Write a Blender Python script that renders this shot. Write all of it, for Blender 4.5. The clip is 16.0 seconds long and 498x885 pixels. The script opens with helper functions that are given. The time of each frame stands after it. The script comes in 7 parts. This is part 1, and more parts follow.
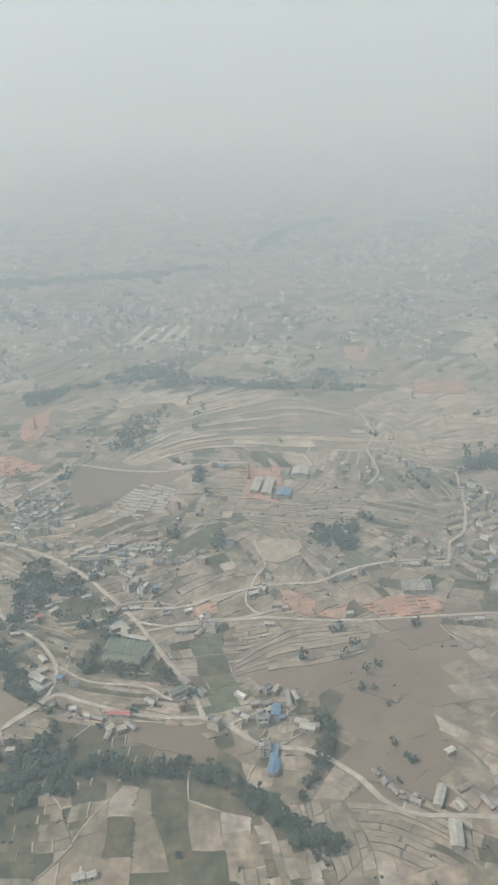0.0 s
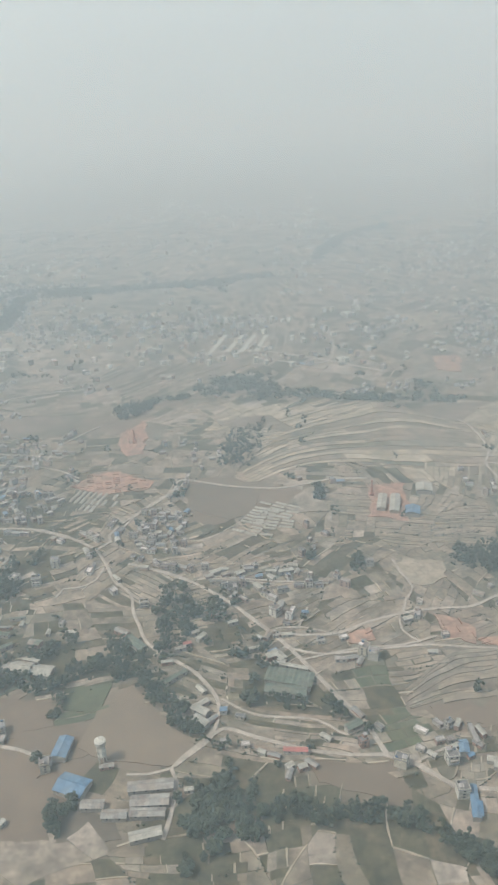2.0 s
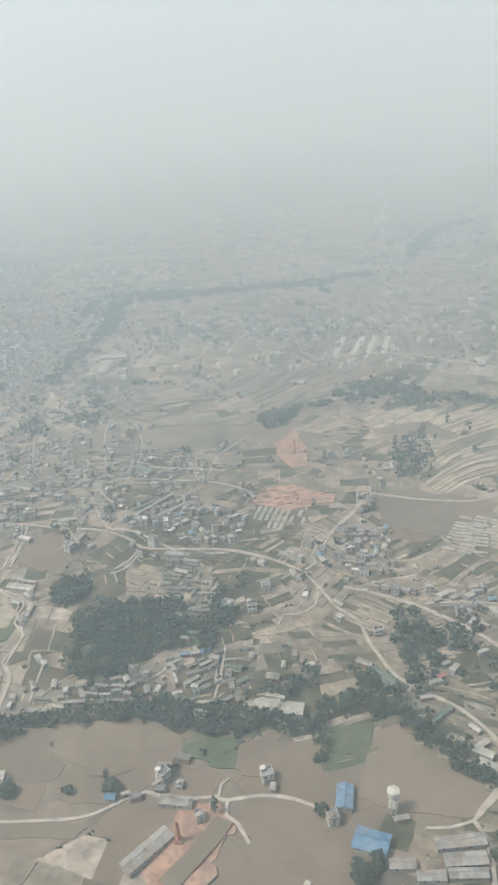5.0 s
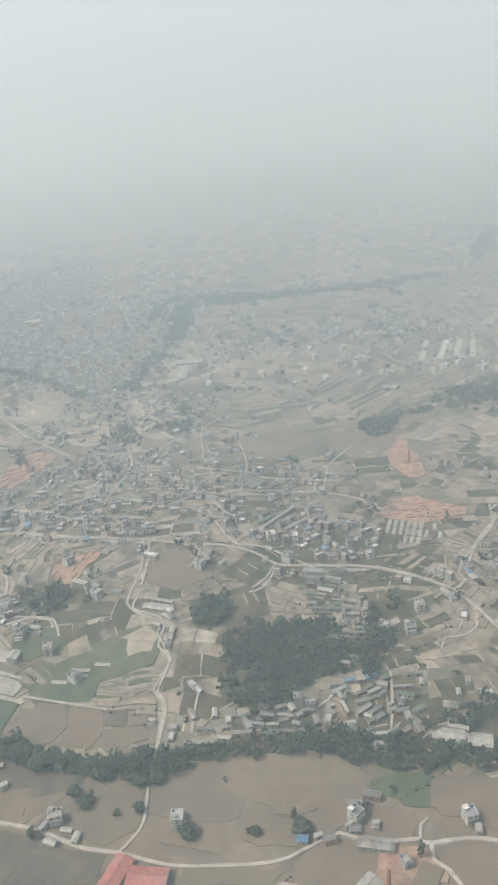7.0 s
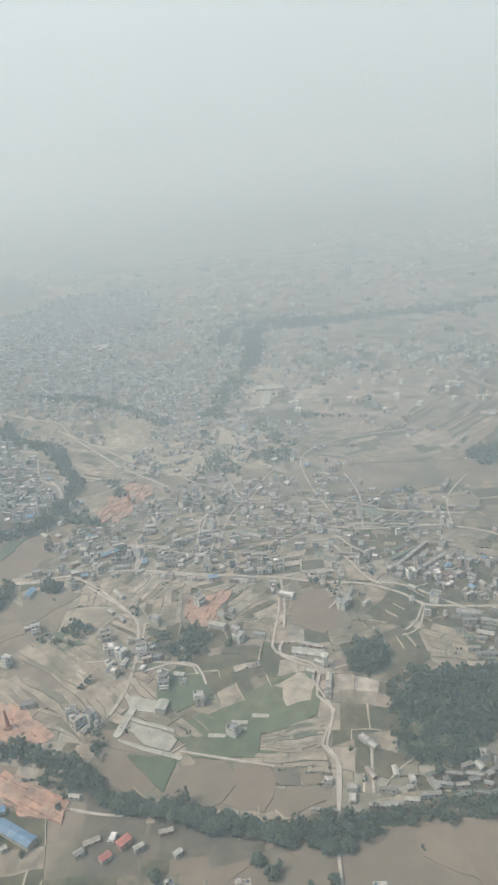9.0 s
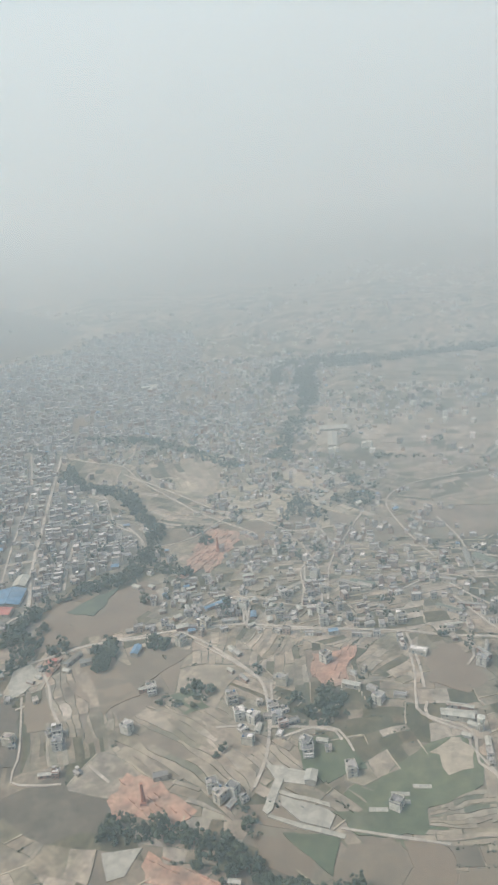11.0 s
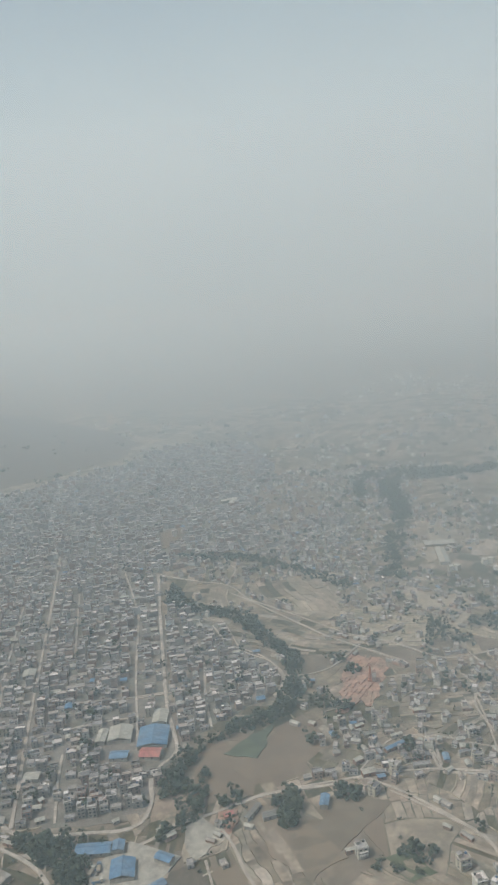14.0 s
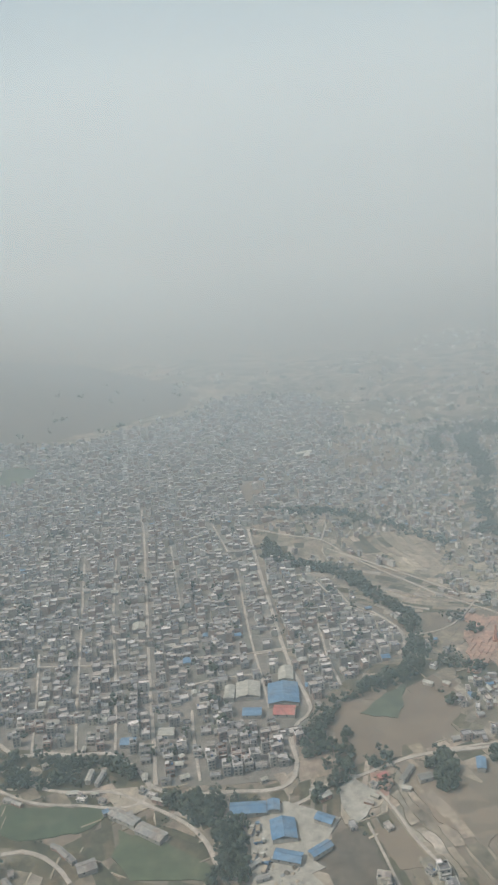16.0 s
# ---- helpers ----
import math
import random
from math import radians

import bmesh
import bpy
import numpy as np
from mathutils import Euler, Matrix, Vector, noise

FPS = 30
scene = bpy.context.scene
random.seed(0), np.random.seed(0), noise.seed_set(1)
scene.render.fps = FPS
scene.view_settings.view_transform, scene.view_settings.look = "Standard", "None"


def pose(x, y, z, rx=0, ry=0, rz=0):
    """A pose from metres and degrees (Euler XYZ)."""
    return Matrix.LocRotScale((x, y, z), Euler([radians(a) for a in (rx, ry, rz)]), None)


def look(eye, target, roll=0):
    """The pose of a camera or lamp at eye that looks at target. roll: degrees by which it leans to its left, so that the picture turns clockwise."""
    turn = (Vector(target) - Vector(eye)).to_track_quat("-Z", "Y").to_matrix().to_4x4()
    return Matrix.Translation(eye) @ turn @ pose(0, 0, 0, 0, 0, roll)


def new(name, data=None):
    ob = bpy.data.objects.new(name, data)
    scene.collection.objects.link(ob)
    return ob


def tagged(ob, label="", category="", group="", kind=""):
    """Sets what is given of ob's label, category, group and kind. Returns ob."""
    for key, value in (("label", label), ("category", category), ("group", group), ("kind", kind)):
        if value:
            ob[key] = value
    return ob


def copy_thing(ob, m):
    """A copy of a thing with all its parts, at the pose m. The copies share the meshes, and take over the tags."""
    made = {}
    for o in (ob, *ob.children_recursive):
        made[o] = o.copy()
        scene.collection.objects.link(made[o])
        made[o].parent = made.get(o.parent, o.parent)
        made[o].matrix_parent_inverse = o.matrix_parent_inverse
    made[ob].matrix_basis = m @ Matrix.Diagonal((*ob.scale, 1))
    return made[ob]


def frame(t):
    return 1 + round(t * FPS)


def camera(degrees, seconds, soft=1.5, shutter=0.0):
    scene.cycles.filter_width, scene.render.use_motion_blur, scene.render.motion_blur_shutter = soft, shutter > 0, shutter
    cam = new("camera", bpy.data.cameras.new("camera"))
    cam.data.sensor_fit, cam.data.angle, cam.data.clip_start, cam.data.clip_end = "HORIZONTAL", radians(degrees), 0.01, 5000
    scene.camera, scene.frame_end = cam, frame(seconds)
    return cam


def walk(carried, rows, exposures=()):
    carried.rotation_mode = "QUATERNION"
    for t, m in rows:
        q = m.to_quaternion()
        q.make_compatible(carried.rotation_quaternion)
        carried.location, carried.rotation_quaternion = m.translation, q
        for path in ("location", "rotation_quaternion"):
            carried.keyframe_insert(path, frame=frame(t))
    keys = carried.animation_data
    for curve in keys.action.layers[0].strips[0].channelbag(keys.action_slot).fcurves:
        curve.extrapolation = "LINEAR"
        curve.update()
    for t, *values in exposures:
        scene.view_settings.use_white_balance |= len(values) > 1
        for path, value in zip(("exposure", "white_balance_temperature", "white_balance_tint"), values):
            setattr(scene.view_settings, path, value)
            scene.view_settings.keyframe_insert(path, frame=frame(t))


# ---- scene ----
cam = camera(33.5, 16.0, soft=2.25)
EXPOSURES = ((0.0, 0.33, 6350, 2), (3.5, 0.32, 6350, 2), (4.0, 0.49, 6330, 2), (6.5, 0.46, 6330, 2), (9.0, 0.42, 6300, 2), (12.5, 0.28, 6280, 3), (14.3, 0.02, 6280, 2), (15.0, 0.17, 6300, 2), (16.0, 0.18, 6320, 2))
PATH = [
    (0, (-0.507, 2.572, 277.909), (-0.594, 4.37, 277.039), -2.2),
    (0.5, (-19.671, 7.072, 277.877), (-19.764, 8.877, 277.019), -2.3),
    (0.6, (-23.512, 7.977, 277.874), (-23.605, 9.781, 277.015), -2.4),
    (1, (-38.906, 11.629, 277.841), (-39.004, 13.434, 276.986), -2.3),
    (1.5, (-58.185, 16.243, 277.776), (-58.289, 18.048, 276.92), -2.4),
    (2, (-77.525, 20.884, 277.705), (-77.633, 22.688, 276.848), -2.6),
    (2.5, (-96.924, 25.558, 277.618), (-97.039, 27.361, 276.76), -2.6),
    (3, (-116.334, 30.169, 277.529), (-116.452, 31.971, 276.671), -2.7),
    (3.5, (-135.673, 34.721, 277.433), (-135.797, 36.523, 276.574), -2.8),
    (4, (-154.928, 39.361, 277.351), (-155.056, 41.163, 276.493), -3.0),
    (4.2, (-162.587, 41.247, 277.327), (-162.717, 43.049, 276.468), -3.2),
    (6.3, (-242.585, 61.599, 276.611), (-242.737, 63.399, 275.754), -4.3),
    (6.5, (-250.2, 63.564, 276.594), (-250.355, 65.364, 275.737), -4.2),
    (7, (-269.211, 68.556, 276.576), (-269.372, 70.358, 275.723), -4.4),
    (7.5, (-288.128, 73.637, 276.577), (-288.294, 75.442, 275.732), -4.5),
    (8, (-306.898, 78.821, 276.585), (-307.069, 80.631, 275.75), -4.6),
    (8.5, (-325.495, 84.032, 276.592), (-325.671, 85.85, 275.776), -4.8),
    (9, (-343.964, 89.219, 276.611), (-344.146, 91.042, 275.808), -4.9),
    (9.5, (-362.36, 94.35, 276.637), (-362.548, 96.182, 275.856), -5.0),
    (10, (-380.667, 99.389, 276.661), (-380.849, 101.232, 275.905), -4.9),
    (10.2, (-387.944, 101.374, 276.671), (-388.121, 103.223, 275.928), -5.0),
    (12.3, (-463.947, 121.925, 277.058), (-464.079, 123.797, 276.364), -4.8),
    (12.5, (-471.213, 123.908, 277.08), (-471.341, 125.79, 276.417), -4.8),
    (13, (-489.448, 128.864, 277.172), (-489.563, 130.78, 276.608), -4.6),
    (13.5, (-507.763, 133.6, 277.247), (-507.867, 135.536, 276.753), -4.6),
    (14, (-526.136, 137.997, 277.273), (-526.245, 139.938, 276.803), -4.6),
    (14.5, (-544.506, 142.098, 277.264), (-544.621, 144.037, 276.787), -4.6),
    (15, (-562.877, 146.045, 277.244), (-563.0, 147.971, 276.717), -4.3),
    (15.5, (-581.314, 149.924, 277.21), (-581.443, 151.84, 276.649), -4.1),
    (16, (-599.801, 153.764, 277.187), (-599.937, 155.673, 276.607), -4.0),
]
walk(cam, [(t, look(eye, target, roll)) for t, eye, target, roll in PATH], exposures=EXPOSURES)


# ---- light ----
world = bpy.data.worlds.new("sky")
scene.world = world
world.use_nodes = True
wt = world.node_tree
sky = wt.nodes.new("ShaderNodeTexSky")
sky.sky_type, sky.sun_disc = "NISHITA", False
sky.sun_elevation, sky.sun_rotation = radians(55), radians(-108)
sky.air_density, sky.dust_density, sky.ozone_density = 0.9, 5.0, 1.4
wt.links.new(sky.outputs[0], wt.nodes["Background"].inputs[0])
wt.nodes["Background"].inputs[1].default_value = 0.08
sun = new("sun", bpy.data.lights.new("sun", "SUN"))
sun.data.energy, sun.data.angle, sun.data.color = 2.9, radians(12), (1.0, 0.98, 0.95)
sun.matrix_world = look((-660, -220, 1000), (0, 0, 0))
HAZE_NEAR, HAZE_FAR = 0.00066, 0.00125

scene.cycles.volume_bounces = 4
R = random.Random(7)


# ---- materials ----
def nodes_of(name):
    m = bpy.data.materials.new(name)
    m.use_nodes = True
    t = m.node_tree
    return m, t, t.nodes["Principled BSDF"]


def put(t, kind, **values):
    n = t.nodes.new(kind)
    for key, v in values.items():
        n.inputs[key].default_value = v
    return n


def mixed(t, a, b, fac, mode="MIX"):
    n = t.nodes.new("ShaderNodeMix")
    n.data_type, n.blend_type = "RGBA", mode
    for socket, v in ((n.inputs[6], a), (n.inputs[7], b), (n.inputs[0], fac)):
        if isinstance(v, (int, float)):
            socket.default_value = v
        elif isinstance(v, tuple):
            socket.default_value = (*v, 1)
        else:
            t.links.new(v, socket)
    return n.outputs[2]


def varied(name, colours, rough=0.9, coarse=0.05, fine=0.8, stain=(0.2, 0.17, 0.13), stained=0.35, bump=0.3, metal=0.0, spread="LINEAR", drift=None, grainy=1.0):
    """A surface whose pieces differ in tone, with stains at two sizes and a fine relief."""
    m, t, bsdf = nodes_of(name)
    info, geo = t.nodes.new("ShaderNodeObjectInfo"), t.nodes.new("ShaderNodeNewGeometry")
    add, fr = t.nodes.new("ShaderNodeMath"), t.nodes.new("ShaderNodeMath")
    add.operation, fr.operation = "ADD", "FRACT"
    t.links.new(info.outputs["Random"], add.inputs[0])
    t.links.new(geo.outputs["Random Per Island"], add.inputs[1])
    t.links.new(add.outputs[0], fr.inputs[0])
    ramp = t.nodes.new("ShaderNodeValToRGB")
    ramp.color_ramp.interpolation = spread
    while len(ramp.color_ramp.elements) < len(colours):
        ramp.color_ramp.elements.new(0.5)
    for i, c in enumerate(colours):
        ramp.color_ramp.elements[i].position = i / (len(colours) - 1 if spread == "LINEAR" else len(colours))
        ramp.color_ramp.elements[i].color = (*c, 1)
    t.links.new(fr.outputs[0], ramp.inputs[0])
    big = put(t, "ShaderNodeTexNoise", Scale=coarse, Detail=5.0, Roughness=0.6)
    small = put(t, "ShaderNodeTexNoise", Scale=fine, Detail=4.0, Roughness=0.7)
    t.links.new(geo.outputs["Position"], big.inputs["Vector"])
    t.links.new(geo.outputs["Position"], small.inputs["Vector"])
    edge = t.nodes.new("ShaderNodeMapRange")
    edge.inputs["From Min"].default_value, edge.inputs["From Max"].default_value = 0.45, 0.72
    edge.inputs["To Max"].default_value = stained
    t.links.new(big.outputs["Fac"], edge.inputs["Value"])
    col = mixed(t, ramp.outputs[0], stain, edge.outputs[0])
    if drift:
        wide = put(t, "ShaderNodeTexNoise", Scale=0.011, Detail=3.0, Roughness=0.55)
        t.links.new(geo.outputs["Position"], wide.inputs["Vector"])
        turn = t.nodes.new("ShaderNodeMapRange")
        turn.inputs["From Min"].default_value, turn.inputs["From Max"].default_value = 0.46, 0.66
        turn.inputs["To Max"].default_value = drift[3]
        t.links.new(wide.outputs["Fac"], turn.inputs["Value"])
        col = mixed(t, col, drift[:3], turn.outputs[0])
    grain = t.nodes.new("ShaderNodeMapRange")
    grain.inputs["From Min"].default_value, grain.inputs["From Max"].default_value = 0.25, 0.75
    grain.inputs["To Min"].default_value, grain.inputs["To Max"].default_value = 1 - 0.28 * grainy, 1 + 0.22 * grainy
    t.links.new(small.outputs["Fac"], grain.inputs["Value"])
    patch = put(t, "ShaderNodeTexNoise", Scale=math.sqrt(coarse * fine), Detail=3.0, Roughness=0.6)
    t.links.new(geo.outputs["Position"], patch.inputs["Vector"])
    blotch = t.nodes.new("ShaderNodeMapRange")
    blotch.inputs["From Min"].default_value, blotch.inputs["From Max"].default_value = 0.3, 0.7
    blotch.inputs["To Min"].default_value, blotch.inputs["To Max"].default_value = 1 - 0.26 * grainy, 1 + 0.24 * grainy
    t.links.new(patch.outputs["Fac"], blotch.inputs["Value"])
    twice = t.nodes.new("ShaderNodeMath")
    twice.operation = "MULTIPLY"
    t.links.new(grain.outputs[0], twice.inputs[0])
    t.links.new(blotch.outputs[0], twice.inputs[1])
    shade = t.nodes.new("ShaderNodeCombineColor")
    for k in range(3):
        t.links.new(twice.outputs[0], shade.inputs[k])
    col = mixed(t, col, shade.outputs[0], 1.0, "MULTIPLY")
    t.links.new(col, bsdf.inputs["Base Color"])
    bsdf.inputs["Roughness"].default_value, bsdf.inputs["Metallic"].default_value = rough, metal
    bsdf.inputs["Specular IOR Level"].default_value = 0.25
    if bump:
        b = put(t, "ShaderNodeBump", Strength=bump, Distance=0.4)
        t.links.new(small.outputs["Fac"], b.inputs["Height"])
        t.links.new(b.outputs[0], bsdf.inputs["Normal"])
    return m


EARTH = varied("dry_earth", [(0.183, 0.147, 0.112), (0.207, 0.163, 0.123)], coarse=0.02, fine=0.2, stain=(0.104, 0.100, 0.063), stained=0.85)
FIELD = varied("field_soil", [(0.236, 0.185, 0.140), (0.304, 0.239, 0.186), (0.191, 0.158, 0.119), (0.333, 0.267, 0.212), (0.251, 0.198, 0.151), (0.184, 0.162, 0.114), (0.274, 0.212, 0.162), (0.363, 0.294, 0.238), (0.214, 0.179, 0.129), (0.259, 0.206, 0.153), (0.367, 0.315, 0.270), (0.239, 0.196, 0.153), (0.338, 0.285, 0.237)], coarse=0.05, fine=0.35, stain=(0.109, 0.101, 0.065), stained=0.75, drift=(0.100, 0.093, 0.060, 0.55), grainy=1.4)
STEPS = varied("terrace_soil", [(0.260, 0.211, 0.163), (0.298, 0.245, 0.191), (0.243, 0.200, 0.152), (0.320, 0.265, 0.209), (0.276, 0.225, 0.175), (0.208, 0.175, 0.129), (0.289, 0.235, 0.184)], coarse=0.05, fine=0.4, stain=(0.124, 0.114, 0.074), stained=0.6, grainy=1.2)
PAVING = varied("pale_concrete", [(0.312, 0.290, 0.252), (0.344, 0.320, 0.277)], coarse=0.1, fine=0.8, stain=(0.214, 0.196, 0.165), stained=0.6)
SAND = varied("sandy_field", [(0.341, 0.286, 0.215), (0.390, 0.329, 0.256), (0.280, 0.233, 0.173), (0.425, 0.363, 0.289), (0.322, 0.274, 0.206)], coarse=0.05, fine=0.3, stain=(0.153, 0.137, 0.083), stained=0.75)
BARE = varied("bare_field", [(0.170, 0.131, 0.095), (0.183, 0.143, 0.104), (0.189, 0.146, 0.106), (0.178, 0.137, 0.100), (0.165, 0.128, 0.093)], coarse=0.018, fine=0.5, stain=(0.121, 0.094, 0.066), stained=0.5, bump=0.1, grainy=0.45)
TAN_FIELD = varied("tan_soil", [(0.166, 0.127, 0.091), (0.182, 0.140, 0.102), (0.173, 0.133, 0.096)], coarse=0.02, fine=0.5, stain=(0.129, 0.102, 0.072), stained=0.5, bump=0.1, grainy=0.45)
PALE_FIELD = varied("pale_soil", [(0.201, 0.158, 0.115), (0.193, 0.151, 0.109)], coarse=0.02, fine=0.5, stain=(0.155, 0.125, 0.087), stained=0.5, bump=0.1, grainy=0.4)
GREY_FIELD = varied("grey_soil", [(0.167, 0.136, 0.100), (0.157, 0.126, 0.093), (0.178, 0.142, 0.104)], coarse=0.025, fine=0.5, stain=(0.125, 0.105, 0.074), stained=0.55, bump=0.1, grainy=0.5)
CROP = varied("green_crop", [(0.076, 0.098, 0.051), (0.102, 0.115, 0.064), (0.064, 0.085, 0.047), (0.119, 0.119, 0.072)], coarse=0.04, fine=0.7, stain=(0.145, 0.128, 0.085), stained=0.45)
SCRUB = varied("scrub_grass", [(0.086, 0.079, 0.045), (0.112, 0.093, 0.057), (0.075, 0.070, 0.039), (0.139, 0.108, 0.068)], coarse=0.06, fine=0.5, stain=(0.047, 0.052, 0.028), stained=0.85, grainy=1.5)
DARK = varied("dark_soil", [(0.1, 0.082, 0.062), (0.115, 0.095, 0.072), (0.125, 0.105, 0.08)], coarse=0.03, fine=0.4, stain=(0.08, 0.07, 0.05), stained=0.5)
YARD = varied("village_ground", [(0.104, 0.106, 0.070), (0.280, 0.239, 0.191), (0.146, 0.132, 0.094), (0.342, 0.295, 0.239), (0.093, 0.099, 0.064), (0.228, 0.193, 0.149), (0.312, 0.270, 0.218), (0.166, 0.148, 0.107)], coarse=0.07, fine=0.4, stain=(0.078, 0.084, 0.053), stained=0.7)
BANK = varied("bank_grass", [(0.114, 0.112, 0.074), (0.208, 0.179, 0.139), (0.104, 0.102, 0.068), (0.250, 0.212, 0.166), (0.166, 0.145, 0.107), (0.187, 0.163, 0.122), (0.134, 0.122, 0.086)], coarse=0.09, fine=0.9, stain=(0.062, 0.066, 0.043), stained=0.7)
ROAD = varied("dusty_road", [(0.365, 0.319, 0.273), (0.402, 0.355, 0.310)], coarse=0.06, fine=0.7, stain=(0.263, 0.225, 0.188), stained=0.6)
BRICKSOIL = varied("brick_dust", [(0.335, 0.197, 0.143), (0.37, 0.228, 0.168)], coarse=0.07, fine=0.5, stain=(0.245, 0.196, 0.15), stained=0.85, grainy=1.3)
GRAVEL = varied("pale_gravel", [(0.317, 0.268, 0.208), (0.340, 0.290, 0.227)], coarse=0.06, fine=0.6, stain=(0.215, 0.178, 0.130), stained=0.6)
STREET = varied("town_yard", [(0.172, 0.153, 0.134), (0.200, 0.176, 0.152)], coarse=0.04, fine=0.4, stain=(0.100, 0.107, 0.079), stained=0.8)
WATER = varied("green_water", [(0.07, 0.086, 0.056), (0.084, 0.094, 0.062)], rough=0.45, coarse=0.05, fine=0.3, stain=(0.135, 0.149, 0.09), stained=0.6, bump=0.05)
LEAF = varied("leaves", [(0.0304, 0.044, 0.031), (0.0494, 0.064, 0.0413), (0.038, 0.0544, 0.0361), (0.0646, 0.076, 0.0447), (0.0274, 0.0416, 0.031)], rough=0.7, coarse=0.1, fine=1.5, stain=(0.0684, 0.072, 0.043), stained=0.4, bump=0.8)
BARK = varied("bark", [(0.12, 0.09, 0.065), (0.16, 0.125, 0.09)], coarse=0.8, fine=4.0, stain=(0.07, 0.055, 0.04))
WALLS = [(0.340, 0.250, 0.209), (0.391, 0.385, 0.369), (0.268, 0.208, 0.182), (0.505, 0.478, 0.440), (0.371, 0.343, 0.308), (0.618, 0.598, 0.561), (0.309, 0.302, 0.286), (0.371, 0.291, 0.248), (0.433, 0.406, 0.341), (0.258, 0.250, 0.242)]
WALL = varied("house_wall", WALLS, coarse=0.25, fine=1.6, stain=(0.24, 0.2, 0.17), stained=0.5, bump=0.2, spread="CONSTANT")
ROOFS = [(0.369, 0.339, 0.324), (0.205, 0.192, 0.187), (0.472, 0.433, 0.411), (0.154, 0.146, 0.146), (0.389, 0.336, 0.302), (0.677, 0.625, 0.599), (0.308, 0.286, 0.281), (0.246, 0.208, 0.187), (0.268, 0.256, 0.261), (0.430, 0.394, 0.374), (0.349, 0.315, 0.296), (0.184, 0.174, 0.172)]
ROOF = varied("concrete_roof", ROOFS, coarse=0.3, fine=1.5, stain=(0.16, 0.15, 0.14), stained=0.6, spread="CONSTANT")
TIN = varied("grey_tin", [(0.296, 0.292, 0.275), (0.211, 0.203, 0.192), (0.352, 0.339, 0.314), (0.254, 0.210, 0.173)], rough=0.55, coarse=0.2, fine=1.5, stain=(0.176, 0.115, 0.077), stained=0.6, bump=0.15)
TIN_BLUE = varied("blue_tin", [(0.098, 0.185, 0.3), (0.135, 0.22, 0.325)], rough=0.5, coarse=0.15, fine=1.2, stain=(0.218, 0.231, 0.248), stained=0.6, bump=0.1)
TIN_RED = varied("red_tin", [(0.355, 0.118, 0.104), (0.385, 0.155, 0.128)], rough=0.55, coarse=0.15, fine=1.2, stain=(0.3, 0.2, 0.165), stained=0.5, bump=0.1)
TIN_WHITE = varied("white_tin", [(0.346, 0.333, 0.293), (0.390, 0.370, 0.328)], rough=0.55, coarse=0.15, fine=1.2, stain=(0.251, 0.225, 0.184), stained=0.6, bump=0.1)
TIN_GREEN = varied("green_tin", [(0.116, 0.144, 0.112), (0.150, 0.167, 0.133)], rough=0.55, coarse=0.15, fine=1.2, stain=(0.165, 0.139, 0.106), stained=0.6, bump=0.1)
GLASS = varied("dark_pane", [(0.04, 0.045, 0.05), (0.07, 0.075, 0.08)], rough=0.2, coarse=0.5, fine=2.0, stain=(0.1, 0.1, 0.09), stained=0.3, bump=0.0)
TANK = varied("tank_plastic", [(0.02, 0.02, 0.022), (0.025, 0.025, 0.028), (0.05, 0.12, 0.25)], rough=0.45, coarse=1.0, fine=3.0, stain=(0.08, 0.07, 0.06), stained=0.4, bump=0.0, spread="CONSTANT")
BRICK = varied("kiln_brick", [(0.36, 0.16, 0.1), (0.42, 0.2, 0.13), (0.31, 0.13, 0.09), (0.45, 0.25, 0.17)], coarse=0.4, fine=2.0, stain=(0.22, 0.14, 0.11), stained=0.5)
PLASTER = varied("white_plaster", [(0.467, 0.451, 0.403), (0.512, 0.497, 0.446)], coarse=0.3, fine=1.5, stain=(0.316, 0.286, 0.242), stained=0.5, bump=0.1)

# ---- lie of the land: (x, y, reach, height) ----
BUMPS = (
    (-640, 300, 170, -4.9),
    (-640, 430, 170, -0.7),
    (-640, 830, 230, 2.1),
    (-400, 300, 170, -13.7),
    (-400, 430, 170, 16.7),
    (-400, 600, 170, 0.5),
    (-400, 830, 230, -13.3),
    (-160, 300, 170, -5.0),
    (-160, 430, 170, 9.0),
    (-160, 830, 230, -4.2),
    (60, 430, 170, 0.7),
    (60, 600, 170, 1.2),
    (60, 830, 230, 2.3),
    (-500, 1150, 230, 2.4),
    (-200, 1150, 230, -0.9),
)


def land(x, y):
    return sum(h * math.exp(-((x - a) ** 2 + (y - b) ** 2) / (s * s)) for a, b, s, h in BUMPS)


def mesh_of(name, verts, faces, materials, picks=None):
    me = bpy.data.meshes.new(name)
    me.from_pydata(verts, [], faces)
    for m in materials:
        me.materials.append(m)
    if picks is not None:
        me.polygons.foreach_set("material_index", picks)
    me.update()
    return me


def part(name, bm, material, parent, label=""):
    me = bpy.data.meshes.new(name)
    bm.to_mesh(me)
    bm.free()
    me.materials.append(material)
    ob = new(name, me)
    ob.parent = parent
    return tagged(ob, label)


def box(bm, x0, y0, z0, x1, y1, z1):
    m = Matrix.Translation(((x0 + x1) / 2, (y0 + y1) / 2, (z0 + z1) / 2)) @ Matrix.Diagonal((x1 - x0, y1 - y0, z1 - z0, 1))
    bmesh.ops.create_cube(bm, size=1, matrix=m)
    return bm


def inside(x, y, poly):
    hit = False
    for (ax, ay), (bx, by) in zip(poly, poly[1:] + poly[:1]):
        if (ay > y) != (by > y) and x < (bx - ax) * (y - ay) / (by - ay) + ax:
            hit = not hit
    return hit


